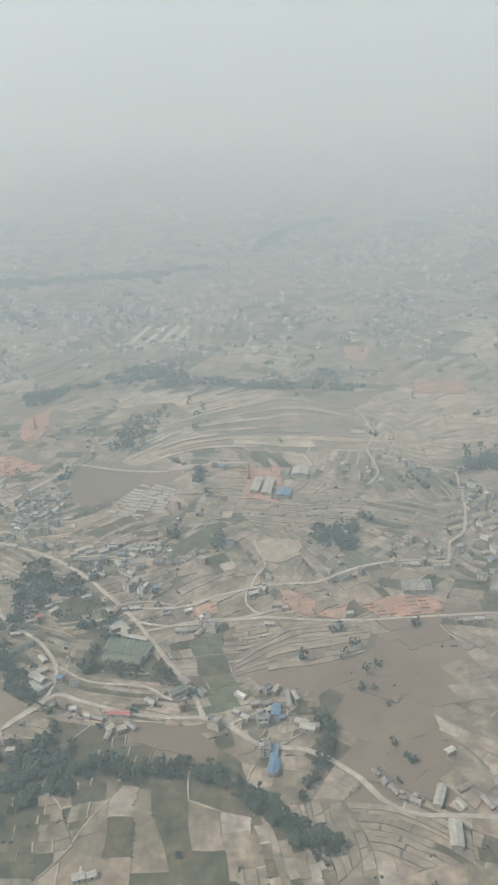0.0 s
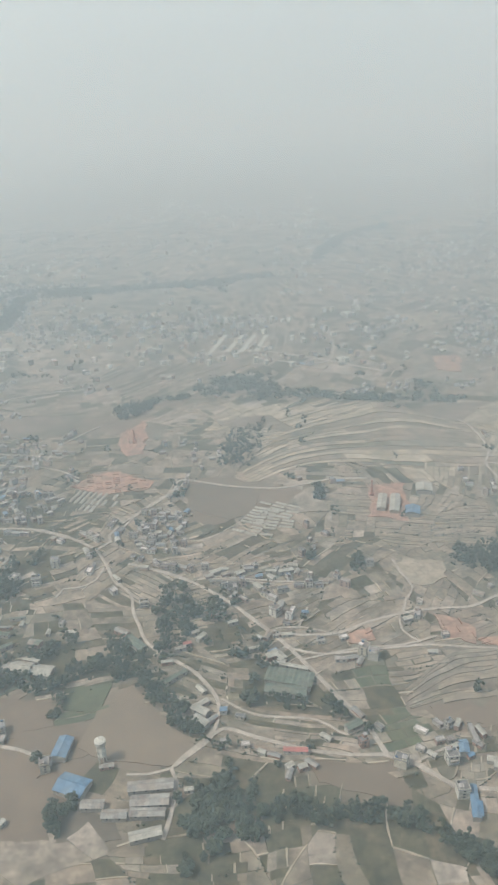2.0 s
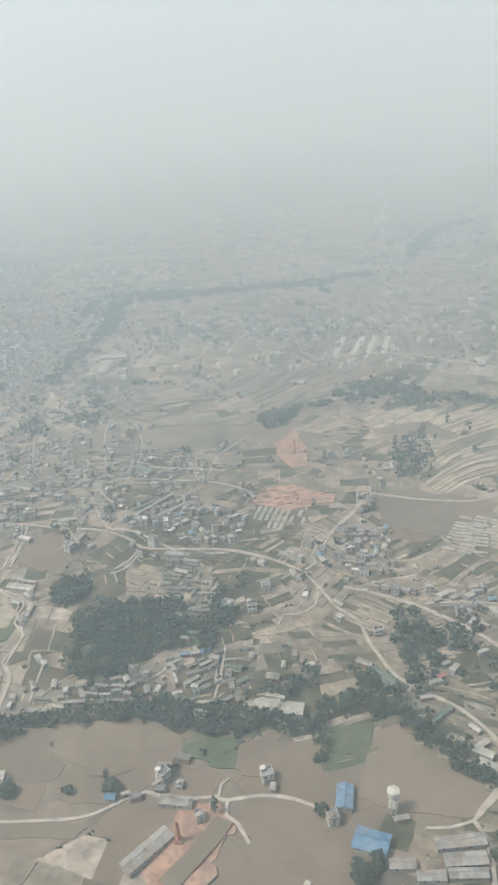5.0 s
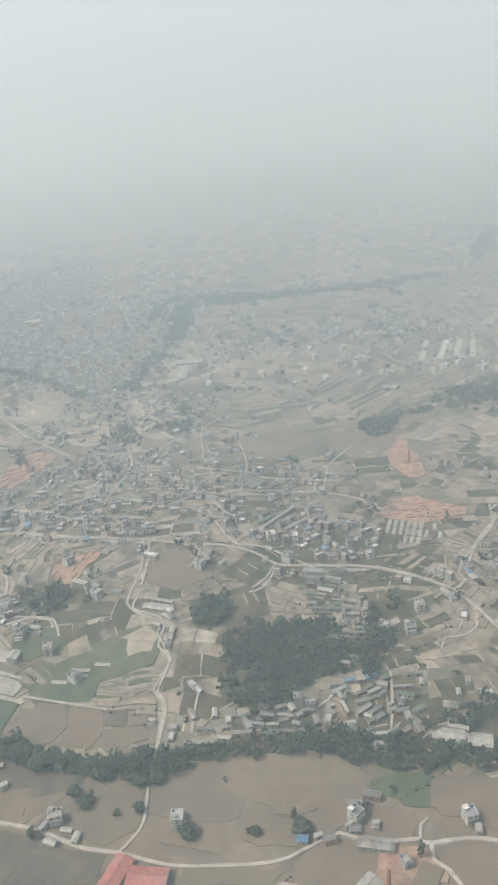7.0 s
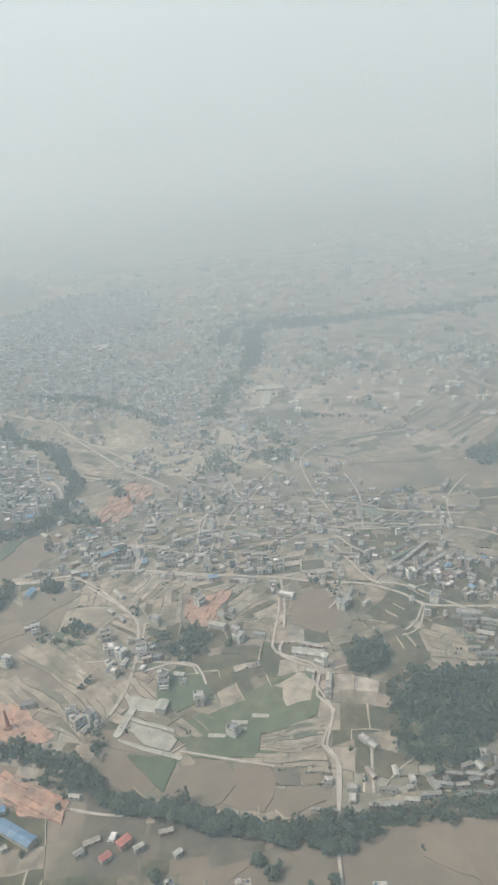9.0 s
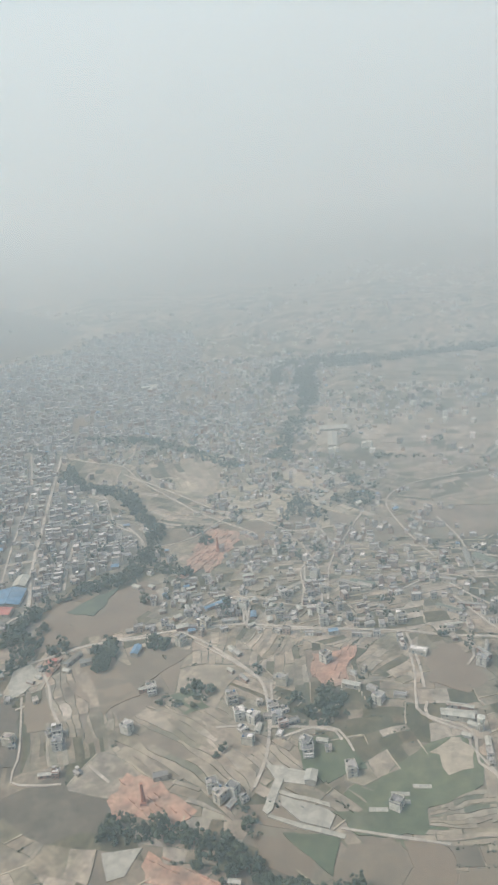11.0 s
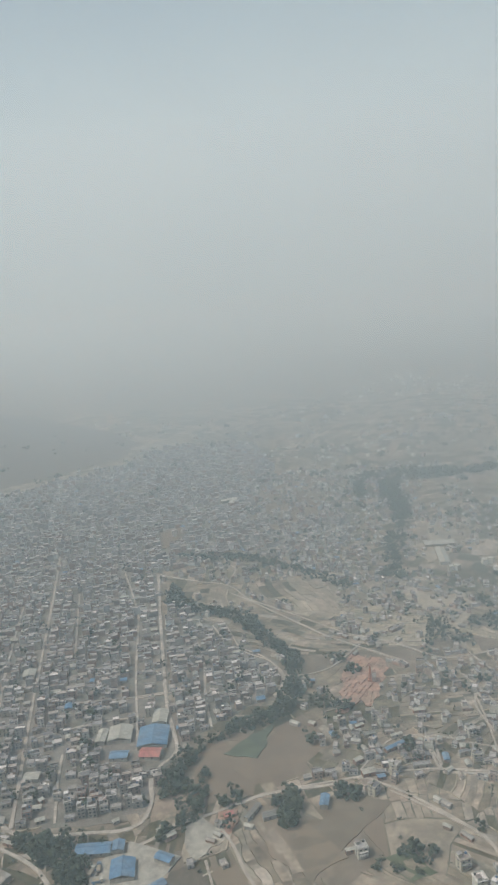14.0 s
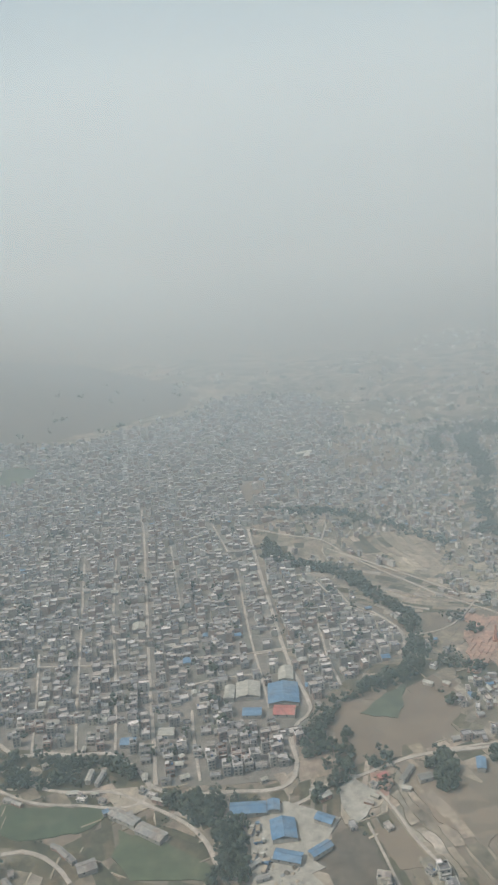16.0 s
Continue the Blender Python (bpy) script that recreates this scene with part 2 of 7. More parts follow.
def clipped(poly, px, py, nx, ny):
    """The part of a polygon on the side of the line through (px, py) against its normal."""
    out = []
    for (ax, ay), (bx, by) in zip(poly, poly[1:] + poly[:1]):
        da, db = (ax - px) * nx + (ay - py) * ny, (bx - px) * nx + (by - py) * ny
        if da <= 0:
            out.append((ax, ay))
        if (da < 0 < db) or (db < 0 < da):
            k = da / (da - db)
            out.append((ax + k * (bx - ax), ay + k * (by - ay)))
    return out


def area(poly):
    return abs(sum(ax * by - bx * ay for (ax, ay), (bx, by) in zip(poly, poly[1:] + poly[:1]))) / 2


def rounded_line(points, step=5.0):
    """A smooth line through the points."""
    p = [points[0], *points, points[-1]]
    out = []
    for a, b, c, d in zip(p, p[1:], p[2:], p[3:]):
        n = max(1, int(math.dist(b, c) / step))
        for i in range(n):
            u = i / n
            out.append(tuple(0.5 * (2 * b[k] + (c[k] - a[k]) * u + (2 * a[k] - 5 * b[k] + 4 * c[k] - d[k]) * u * u + (3 * b[k] - a[k] - 3 * c[k] + d[k]) * u ** 3) for k in (0, 1)))
    return out + [points[-1]]


# ---- ground ----
def spaced(lo, hi, far_lo, far_hi, step):
    v = list(np.arange(lo, hi + 1, step))
    s, left, right = step, [], []
    a, b = lo, hi
    while a > far_lo or b < far_hi:
        s *= 1.35
        a, b = a - s, b + s
        left.append(max(a, far_lo)), right.append(min(b, far_hi))
    return sorted(set(left + v + right))


gx, gy = spaced(-1120, 420, -2900, 2300, 14), spaced(100, 1450, -700, 4500, 14)
verts = [(x, y, land(x, y) - 0.15) for y in gy for x in gx]
nx = len(gx)
faces = [(j * nx + i, j * nx + i + 1, (j + 1) * nx + i + 1, (j + 1) * nx + i) for j in range(len(gy) - 1) for i in range(nx - 1)]
tagged(new("ground", mesh_of("ground", verts, faces, [EARTH])), "dry brown valley floor with grassy stains", "ground", kind="structure")

ROAD_LINES, ZONES, KEEP_OFF, SPOTS = [], [], [], []


def ribbon(points, width, rise, material, name, label, category, kind="structure", wobble=0.25):
    line = rounded_line(points)
    verts, faces = [], []
    for i, (x, y) in enumerate(line):
        (ax, ay), (bx, by) = line[max(0, i - 1)], line[min(len(line) - 1, i + 1)]
        d = math.hypot(bx - ax, by - ay) or 1
        nx_, ny_ = -(by - ay) / d, (bx - ax) / d
        w = width / 2 * (1 + wobble * (noise.noise((x * 0.09, y * 0.09, width)) + 0.4 * R.uniform(-1, 1)))
        for s, up in ((-1.25, -0.4), (-1, rise), (-0.3, rise + 0.05), (0.3, rise + 0.05), (1, rise), (1.25, -0.4)):
            px, py = x + nx_ * w * s, y + ny_ * w * s
            verts.append((px, py, land(px, py) + up))
    for i in range(len(line) - 1):
        for k in range(5):
            a = i * 6 + k
            faces.append((a, a + 1, a + 7, a + 6))
    return tagged(new(name, mesh_of(name, verts, faces, [material])), label, category, kind=kind)


def road(width, *points):
    ROAD_LINES.append((width, rounded_line(points, 8.0)))
    return ribbon(points, width, 0.55, PLASTER if width > 5 else ROAD, "road", "white concrete estate lane" if width > 5 else "pale dusty earth road between dry fields", "road")


def sheet(name, poly, rise, material, label, category, step=14.0, rag=1.6):
    """A patch of ground with a ragged rim that follows the land."""
    rim = []
    for (ax, ay), (bx, by) in zip(poly, poly[1:] + poly[:1]):
        n = max(1, int(math.hypot(bx - ax, by - ay) / 3.5))
        for i in range(n):
            u = i / n
            x, y = ax + (bx - ax) * u, ay + (by - ay) * u
            rim.append((x + rag * noise.noise((x * 0.13, y * 0.13, 3)), y + rag * noise.noise((x * 0.13, y * 0.13, 9))))
    xs, ys = [p[0] for p in rim], [p[1] for p in rim]
    verts, faces, seen = [], [], {}
    y = min(ys)
    while y < max(ys):
        row = clipped(clipped(rim, 0, y, 0, -1), 0, y + step, 0, 1)
        x = min(xs)
        while x < max(xs) and len(row) > 2:
            cell = clipped(clipped(row, x, 0, -1, 0), x + step, 0, 1, 0)
            if len(cell) > 2 and area(cell) > 0.05:
                ids = []
                for px, py in cell:
                    key = (round(px, 2), round(py, 2))
                    if key not in seen:
                        seen[key] = len(verts)
                        verts.append((px, py, land(px, py) + rise))
                    if seen[key] not in ids:
                        ids.append(seen[key])
                if len(ids) > 2:
                    faces.append(ids)
            x += step
        y += step
    me = mesh_of(name, verts, faces, [material])
    bm = bmesh.new()
    bm.from_mesh(me)
    out = bmesh.ops.extrude_edge_only(bm, edges=[e for e in bm.edges if e.is_boundary])
    for v in (g for g in out["geom"] if isinstance(g, bmesh.types.BMVert)):
        v.co.z -= rise + 0.5
    bmesh.ops.recalc_face_normals(bm, faces=bm.faces)
    bm.to_mesh(me)
    bm.free()
    return tagged(new(name, me), label, category, kind="structure")


def zone(kind, *poly):
    ZONES.append((kind, list(poly)))


TERRACES = []


def terraces(turn, *poly):
    zone("terrace", *poly)
    TERRACES.append((radians(turn + 90), poly))


def brick_yard(*poly, benches=True):
    KEEP_OFF.append(list(poly))
    sheet("brick_yard", list(poly), 0.5, BRICKSOIL, "pinkish red brick kiln yard dusted with clay", "brick yard", rag=4.0)
    if benches:
        SPOTS.append(list(poly))


def heaped(name, poly, high, slope, side, top, label, category):
    """A raised deck or heap with leaning sides on the given outline."""
    poly = list(poly)
    if sum(a[0] * b[1] - b[0] * a[1] for a, b in zip(poly, poly[1:] + poly[:1])) < 0:
        poly.reverse()
    KEEP_OFF.append(poly)
    n = len(poly)
    mx, my = sum(p[0] for p in poly) / n, sum(p[1] for p in poly) / n
    base = land(mx, my)
    verts = [(x, y, land(x, y) - 0.3) for x, y in poly]
    for x, y in poly:
        d = math.hypot(x - mx, y - my)
        k = 1 - slope / d
        verts.append((mx + (x - mx) * k, my + (y - my) * k, base + high + 0.12 * math.sin(x * 1.7 + y)))
    verts.append((mx, my, base + high + 0.1))
    faces = [(i, (i + 1) % n, n + (i + 1) % n, n + i) for i in range(n)] + [(n + i, n + (i + 1) % n, 2 * n) for i in range(n)]
    tagged(new(name, mesh_of(name, verts, faces, [side, top], [0] * n + [1] * n)), label, category)


def gravel_yard(*poly):
    KEEP_OFF.append(list(poly))
    sheet("gravel_yard", list(poly), 0.48, GRAVEL, "pale open gravel ground beside the houses", "gravel", rag=7.0)


def pond(*poly):
    KEEP_OFF.append(list(poly))
    sheet("pond", list(poly), 0.4, WATER, "still green pond between fields and trees", "pond", rag=2.0)


SOILS = {
    "pale": (PALE_FIELD, "broad smooth pale tan ploughed field"),
    "tan": (TAN_FIELD, "smooth tan brown ploughed field beside the village"),
    "grey": (GREY_FIELD, "greyish brown harrowed field with worn edges"),
    "brown": (DARK, "dark brown soil of fields and far ground"),
    "green": (CROP, "dark green standing crop in a small field"),
}


def field(shade, *poly):
    KEEP_OFF.append(list(poly))
    material, label = SOILS[shade]
    sheet("field", list(poly), 0.22 if shade != "green" else 0.4, material, label, "field", rag=2.0)


def even(line, n):
    """n + 1 points at even steps along a smooth line."""
    pts = rounded_line(line, 3.0)
    run = [0.0]
    for a, b in zip(pts, pts[1:]):
        run.append(run[-1] + math.dist(a, b))
    return [(float(np.interp(run[-1] * i / n, run, [p[0] for p in pts])), float(np.interp(run[-1] * i / n, run, [p[1] for p in pts]))) for i in range(n + 1)]


def contour(n, low, high, soil=STEPS, green=0.15):
    """Stepped terraces that run between two lines along the slope, broken and uneven."""
    KEEP_OFF.append([*low, *reversed(high)])
    m = 36
    a, b = even(low, m), even(high, m)

    def at(u, i):
        x, y = a[i][0] + (b[i][0] - a[i][0]) * u, a[i][1] + (b[i][1] - a[i][1]) * u
        return x + 1.3 * noise.noise((x * 0.07, y * 0.07, 11)), y + 1.3 * noise.noise((x * 0.07, y * 0.07, 15))

    def edge(k, i):
        if k in (0, n):
            return k / n
        return (k + shift[k] + 0.55 * noise.noise((i * 0.11, k * 3.7, 5)) + 0.2 * noise.noise((i * 0.4, k * 1.3, 8))) / n

    shift = [R.uniform(-0.3, 0.3) for _ in range(n + 1)]
    for k in range(n):
        stops = sorted({0, m, *(R.randrange(2, m - 1) for _ in range(R.choice((3, 4, 5, 7))))})
        for i0, i1 in zip(stops, stops[1:]):
            if R.random() < 0.1:
                continue
            verts, faces = [], []
            up, bank = R.uniform(0.12, 0.4), R.choice((0.02, 0.04, 0.08))
            for i in range(i0, i1 + 1):
                u0, u1 = edge(k, i), edge(k + 1, i)
                w = bank * (u1 - u0)
                for u, z in ((u0, -0.3), (u0 + w, up), (u1 - w, up + 0.05), (u1, -0.3)):
                    x, y = at(u, i)
                    verts.append((x, y, land(x, y) + z))
            for i in range(i1 - i0):
                faces += [(4 * i + q, 4 * i + q + 1, 4 * i + q + 5, 4 * i + q + 4) for q in range(3)]
            top = YARD if R.random() < green else soil if R.random() < 0.6 else FIELD
            me = mesh_of("terrace", verts, faces, [top, BANK], [1, 0, 1] * (i1 - i0))
            tagged(new("terrace", me), "narrow green terrace strip with rough grass" if top == YARD else "curved narrow dry terrace with a grassy bank", "terrace", kind="structure")


def paved_yard(*poly):
    KEEP_OFF.append(list(poly))
    sheet("paved_yard", list(poly), 0.62, PAVING, "pale concrete slab and paving of a building site", "paving", rag=0.4)


road(2.2, (-176, 426), (-152, 417), (-133, 406), (-113, 390), (-101, 377), (-91, 367), (-80, 353), (-67, 334), (-56, 318), (-47, 305), (-40, 288))
road(2.3, (-40, 288), (-30, 284), (-22, 278), (-13, 271), (-4, 270), (6, 269), (15, 265), (22, 259), (30, 252), (36, 243), (43, 238), (52, 235), (63, 235), (81, 234))
road(1.8, (-40, 288), (-56, 288), (-75, 291), (-97, 298), (-112, 303), (-120, 294), (-129, 285), (-132, 282))
road(1.8, (-91, 367), (-77, 365), (-56, 367), (-41, 375), (-21, 383), (-3, 387), (16, 389), (29, 397), (42, 404), (59, 409), (76, 411), (93, 410), (98, 430), (108, 440), (114, 463), (117, 485))
road(1.4, (-134, 411), (-121, 412), (-91, 407))
road(1.8, (-187, 464), (-176, 491), (-161, 516), (-157, 534), (-124, 524), (-91, 520), (-71, 526), (-52, 534), (-27, 535))
road(1.6, (55, 501), (64, 517), (63, 539), (60, 558), (67, 582), (62, 621), (54, 637))
road(1.6, (60, 558), (81, 553), (86, 532), (116, 521), (117, 500), (117, 485))
road(1.4, (-21, 383), (-18, 395), (-13, 406), (-18, 420), (-21, 433))
road(1.4, (-85, 356), (-66, 351), (-48, 353), (-28, 356), (-10, 358), (14, 356), (41, 356), (62, 358), (111, 362))
road(1.8, (-198, 441), (-190, 427), (-181, 410), (-170, 398), (-166, 383), (-161, 372), (-155, 359), (-140, 347), (-130, 340), (-120, 328), (-115, 317), (-116, 302), (-124, 292), (-133, 281), (-130, 274), (-130, 261), (-132, 246))
road(1.6, (-198, 441), (-191, 449), (-193, 457), (-190, 466), (-179, 485), (-165, 507), (-161, 535))
road(1.2, (-190, 422), (-192, 411), (-200, 404), (-209, 403), (-212, 395))
road(1.8, (-198, 441), (-219, 455), (-236, 462), (-251, 465))
road(1.5, (-235, 293), (-231, 292), (-217, 294), (-203, 292), (-190, 286))
road(1.4, (-231, 292), (-231, 285), (-226, 281), (-221, 272))
road(1.1, (-235, 293), (-234, 300), (-231, 303))
road(1.2, (-133, 281), (-143, 278), (-152, 278))
road(1.6, (-207, 449), (-228, 458), (-246, 464), (-272, 465), (-294, 467), (-303, 476), (-315, 484), (-329, 489), (-350, 491), (-379, 498), (-427, 504), (-462, 511))
road(1.5, (-406, 304), (-391, 301), (-380, 297), (-367, 292), (-353, 290), (-334, 285), (-321, 284), (-293, 285), (-282, 289), (-273, 294), (-266, 297), (-253, 293), (-235, 294))
road(1.2, (-353, 290), (-346, 300), (-345, 310), (-346, 326), (-344, 347), (-344, 363), (-349, 371), (-346, 391), (-355, 410), (-354, 417), (-371, 428), (-370, 438))
road(1.2, (-345, 333), (-345, 348), (-345, 364), (-351, 372), (-345, 391), (-353, 400), (-353, 419), (-373, 430), (-375, 440), (-373, 463), (-374, 482), (-378, 498))
road(1.5, (-537, 509), (-513, 512), (-502, 512), (-484, 498), (-461, 473), (-450, 457), (-446, 428), (-447, 409), (-452, 392))
road(1.5, (-513, 512), (-489, 515), (-463, 514), (-433, 507), (-399, 501), (-378, 498))
road(1.2, (-447, 427), (-433, 426), (-415, 422), (-412, 416))
road(1.2, (-463, 514), (-465, 536), (-464, 555))
road(1.2, (-295, 468), (-301, 451), (-307, 445))
road(1.2, (-402, 574), (-372, 573), (-343, 564), (-322, 558), (-287, 560), (-268, 563))
road(1.1, (-430, 528), (-428, 567), (-428, 605))
road(1.5, (-586, 773), (-567, 755), (-546, 731), (-526, 708), (-512, 691), (-487, 668), (-463, 646))
road(2.2, (-773, 527), (-760, 517), (-746, 519), (-730, 517), (-712, 518), (-703, 513), (-691, 502), (-685, 493), (-671, 486), (-660, 486), (-641, 487), (-625, 487), (-615, 492), (-612, 507), (-615, 525), (-611, 539), (-604, 551), (-614, 589), (-621, 623), (-629, 669), (-640, 733), (-653, 814))
road(1.4, (-613, 723), (-592, 723), (-573, 672), (-553, 653), (-543, 629), (-549, 603))
road(1.8, (-682, 493), (-690, 534), (-701, 588), (-714, 657), (-731, 747), (-742, 804), (-756, 871))
road(1.4, (-660, 495), (-667, 528), (-671, 553))
road(1.5, (-627, 553), (-634, 591), (-643, 639), (-653, 705), (-660, 744), (-685, 825))
road(1.5, (-708, 520), (-722, 589), (-738, 658), (-757, 760))
road(1.5, (-729, 519), (-739, 561), (-757, 644), (-781, 751))
road(1.4, (-753, 519), (-762, 557), (-778, 617))
road(1.5, (-586, 572), (-593, 608), (-598, 652), (-606, 686))
road(1.4, (-691, 664), (-702, 716), (-715, 779))
road(1.4, (-693, 570), (-661, 583), (-634, 588))
road(1.4, (-638, 610), (-614, 616))
road(1.8, (-766, 507), (-755, 500), (-735, 491), (-717, 489), (-703, 489), (-690, 483), (-681, 478), (-669, 471), (-658, 462), (-650, 450), (-645, 435))
road(1.5, (-761, 491), (-740, 482), (-715, 480), (-701, 478), (-687, 481), (-685, 493))
road(1.8, (-746, 450), (-737, 452), (-725, 448), (-715, 440), (-710, 434))
road(1.9, (-670, 474), (-653, 471), (-635, 471), (-619, 474), (-607, 480), (-597, 489), (-581, 494), (-559, 504), (-546, 507), (-535, 508), (-512, 509))
road(1.4, (-577, 489), (-567, 470), (-561, 454), (-552, 438), (-548, 434))
road(1.1, (-580, 463), (-572, 435), (-568, 418), (-567, 404), (-551, 401), (-542, 401))
road(1.2, (-597, 713), (-582, 681), (-560, 663), (-547, 642), (-544, 618), (-550, 605))
road(5.2, (-164, 839), (-151, 897))
road(5.2, (-146, 841), (-131, 893))
road(5.2, (-131, 838), (-118, 891))
road(5.2, (-115, 837), (-105, 888))
road(3.1, (-174, 843), (-103, 834), (9, 756))
road(2.0, (-117, 816), (-49, 789), (-35, 833), (-39, 888))
road(1.2, (-574, 764), (-530, 726), (-496, 694), (-465, 675), (-440, 650), (-423, 648), (-398, 657))
road(1.2, (-342, 587), (-356, 641), (-363, 703), (-334, 739), (-275, 755))
road(1.2, (-330, 662), (-321, 616), (-322, 558))
road(1.2, (-395, 582), (-409, 624), (-426, 684))
road(1.2, (-347, 564), (-331, 535), (-319, 520))
road(1.2, (-265, 563), (-260, 609), (-240, 649))
road(1.2, (-418, 534), (-418, 575), (-429, 621))
road(1.2, (-462, 512), (-463, 543), (-483, 546), (-503, 519))
road(1.2, (-427, 544), (-430, 582), (-416, 607))
road(1.2, (-414, 536), (-411, 588), (-396, 643), (-382, 684))
road(1.2, (-428, 637), (-416, 677), (-429, 713))
road(1.2, (-456, 467), (-472, 483), (-490, 500))
road(1.2, (-384, 585), (-358, 574))
road(1.2, (-255, 447), (-301, 485), (-321, 492), (-341, 535))
road(1.2, (-369, 546), (-334, 566), (-262, 558), (-231, 538))
road(1.2, (-131, 415), (-88, 410), (-70, 410))
road(1.2, (-89, 370), (-75, 371), (-61, 367))
road(1.2, (-77, 371), (-72, 387))
road(1.2, (-114, 321), (-97, 311), (-70, 308), (-56, 299), (-46, 307))
road(1.2, (-75, 347), (-48, 355), (-24, 358), (-6, 365))
road(1.2, (-23, 384), (-23, 369), (-15, 360))
road(1.2, (-446, 458), (-445, 435), (-447, 407), (-444, 401))
road(1.2, (-373, 495), (-370, 469), (-370, 448))
road(1.2, (-294, 467), (-300, 446), (-309, 441))
road(1.2, (-542, 627), (-512, 640), (-484, 683), (-455, 711), (-401, 728))
road(1.2, (-515, 899), (-463, 926), (-403, 951))
road(1.2, (-593, 863), (-551, 878), (-479, 935), (-395, 1010))
road(1.2, (-279, 356), (-268, 364), (-263, 372), (-247, 379))
road(1.2, (-238, 381), (-239, 360), (-242, 341))
road(1.2, (-330, 347), (-330, 359), (-329, 374))
road(1.2, (-442, 419), (-425, 425), (-413, 422), (-407, 409))

road(1.4, (-655, 817), (-620, 801), (-591, 791), (-574, 765))
road(1.4, (-591, 791), (-586, 823), (-590, 833), (-610, 824))
road(1.4, (-364, 614), (-318, 599), (-305, 588), (-254, 579))
road(1.4, (-461, 517), (-463, 546), (-432, 531), (-404, 532))
road(1.4, (-676, 608), (-649, 610), (-621, 616))
road(1.4, (-799, 601), (-755, 602), (-724, 601))

road(1.2, (-472, 429), (-457, 429))
road(1.2, (-531, 411), (-519, 400))
road(1.2, (-341, 488), (-341, 472), (-346, 464))
road(1.2, (-459, 342), (-444, 339), (-429, 338))
road(1.2, (-415, 370), (-397, 366), (-372, 361))
road(1.2, (-26, 285), (-19, 289), (-9, 294))

zone("scrub", (-769, 515), (-750, 514), (-708, 515), (-687, 496), (-689, 490), (-729, 492), (-744, 493), (-759, 488))
zone("scrub", (-757, 482), (-706, 479), (-673, 460), (-649, 450), (-642, 432), (-708, 433), (-722, 448), (-746, 450))
zone("scrub", (-318, 340), (-315, 352), (-297, 361), (-279, 356), (-263, 370), (-241, 377), (-227, 370), (-228, 344), (-240, 338), (-264, 345), (-289, 345))
zone("scrub", (-284, 352), (-265, 371), (-231, 379), (-216, 370), (-230, 348), (-249, 345), (-268, 345))
zone("scrub", (-345, 531), (-325, 523), (-300, 515), (-276, 532), (-296, 544), (-323, 554))
zone("scrub", (-263, 430), (-248, 434), (-246, 384), (-262, 392))
zone("scrub", (-289, 464), (-259, 452), (-243, 396), (-268, 401))
zone("scrub", (-317, 575), (-286, 583), (-278, 553), (-304, 545))
zone("green", (-401, 379), (-392, 389), (-373, 401), (-357, 413), (-349, 391), (-363, 385), (-379, 368), (-397, 362))
zone("green", (-412, 380), (-400, 400), (-373, 407), (-369, 391), (-371, 370), (-395, 369))
zone("green", (-191, 308), (-190, 330), (-169, 329), (-173, 308))
zone("green", (-249, 314), (-243, 325), (-226, 326), (-228, 308))
zone("green", (-240, 309), (-237, 322), (-226, 324), (-229, 309))
zone("green", (-42, 297), (-40, 318), (-26, 314), (-22, 299), (-30, 290))
zone("green", (-426, 361), (-425, 369), (-409, 364), (-412, 355), (-422, 354))
zone("green", (-55, 340), (-48, 347), (-33, 344), (-32, 328), (-49, 328))
zone("green", (-319, 360), (-319, 394), (-307, 408), (-284, 414), (-261, 412), (-249, 395), (-250, 384), (-273, 378), (-289, 364), (-302, 358))
zone("green", (-438, 369), (-415, 364), (-422, 352), (-427, 356), (-437, 362))
terraces(-45, (-503, 449), (-478, 435), (-446, 402), (-458, 392), (-500, 425))
terraces(-5, (-413, 390), (-343, 391), (-343, 359), (-413, 364))
terraces(6, (-411, 397), (-351, 406), (-343, 350), (-412, 358))
terraces(18, (-27, 353), (18, 362), (51, 351), (-8, 318), (-24, 326))
terraces(-37, (3, 244), (26, 250), (37, 213), (4, 213))
terraces(-19, (28, 231), (59, 234), (54, 213), (33, 213))
terraces(-42, (-509, 462), (-473, 457), (-442, 398), (-466, 392), (-505, 425))
terraces(-62, (-564, 498), (-525, 493), (-510, 442), (-549, 446))
terraces(-37, (-186, 410), (-131, 410), (-112, 383), (-129, 355), (-150, 370))
terraces(8, (-302, 447), (-251, 447), (-252, 410), (-290, 410))
terraces(15, (-527, 454), (-505, 456), (-490, 398), (-521, 407))
terraces(-3, (-272, 440), (-248, 440), (-252, 381), (-260, 381), (-264, 413))
terraces(-6, (-59, 517), (36, 509), (52, 470), (18, 443), (-21, 449))
terraces(-2, (-413, 363), (-342, 358), (-342, 338), (-400, 336))
terraces(-69, (-566, 479), (-547, 481), (-539, 446), (-547, 438), (-563, 464))
terraces(-1, (-415, 363), (-346, 359), (-348, 333), (-411, 337))
terraces(-35, (-534, 831), (-470, 792), (-448, 755), (-503, 735), (-537, 770))
terraces(-38, (-496, 501), (-462, 480), (-467, 459), (-496, 469))
zone("dark", (-591, 382), (-612, 429), (-593, 452), (-581, 459), (-564, 405), (-541, 398), (-522, 402), (-515, 377))
zone("dark", (-402, 293), (-405, 301), (-374, 293), (-350, 286), (-357, 277), (-393, 277))
zone("dark", (-462, 334), (-406, 334), (-374, 318), (-461, 318))
zone("dark", (-600, 451), (-593, 463), (-583, 459), (-574, 429), (-597, 430))
zone("plain", (17, 328), (83, 338), (61, 242), (34, 242), (20, 258), (26, 286), (17, 300))
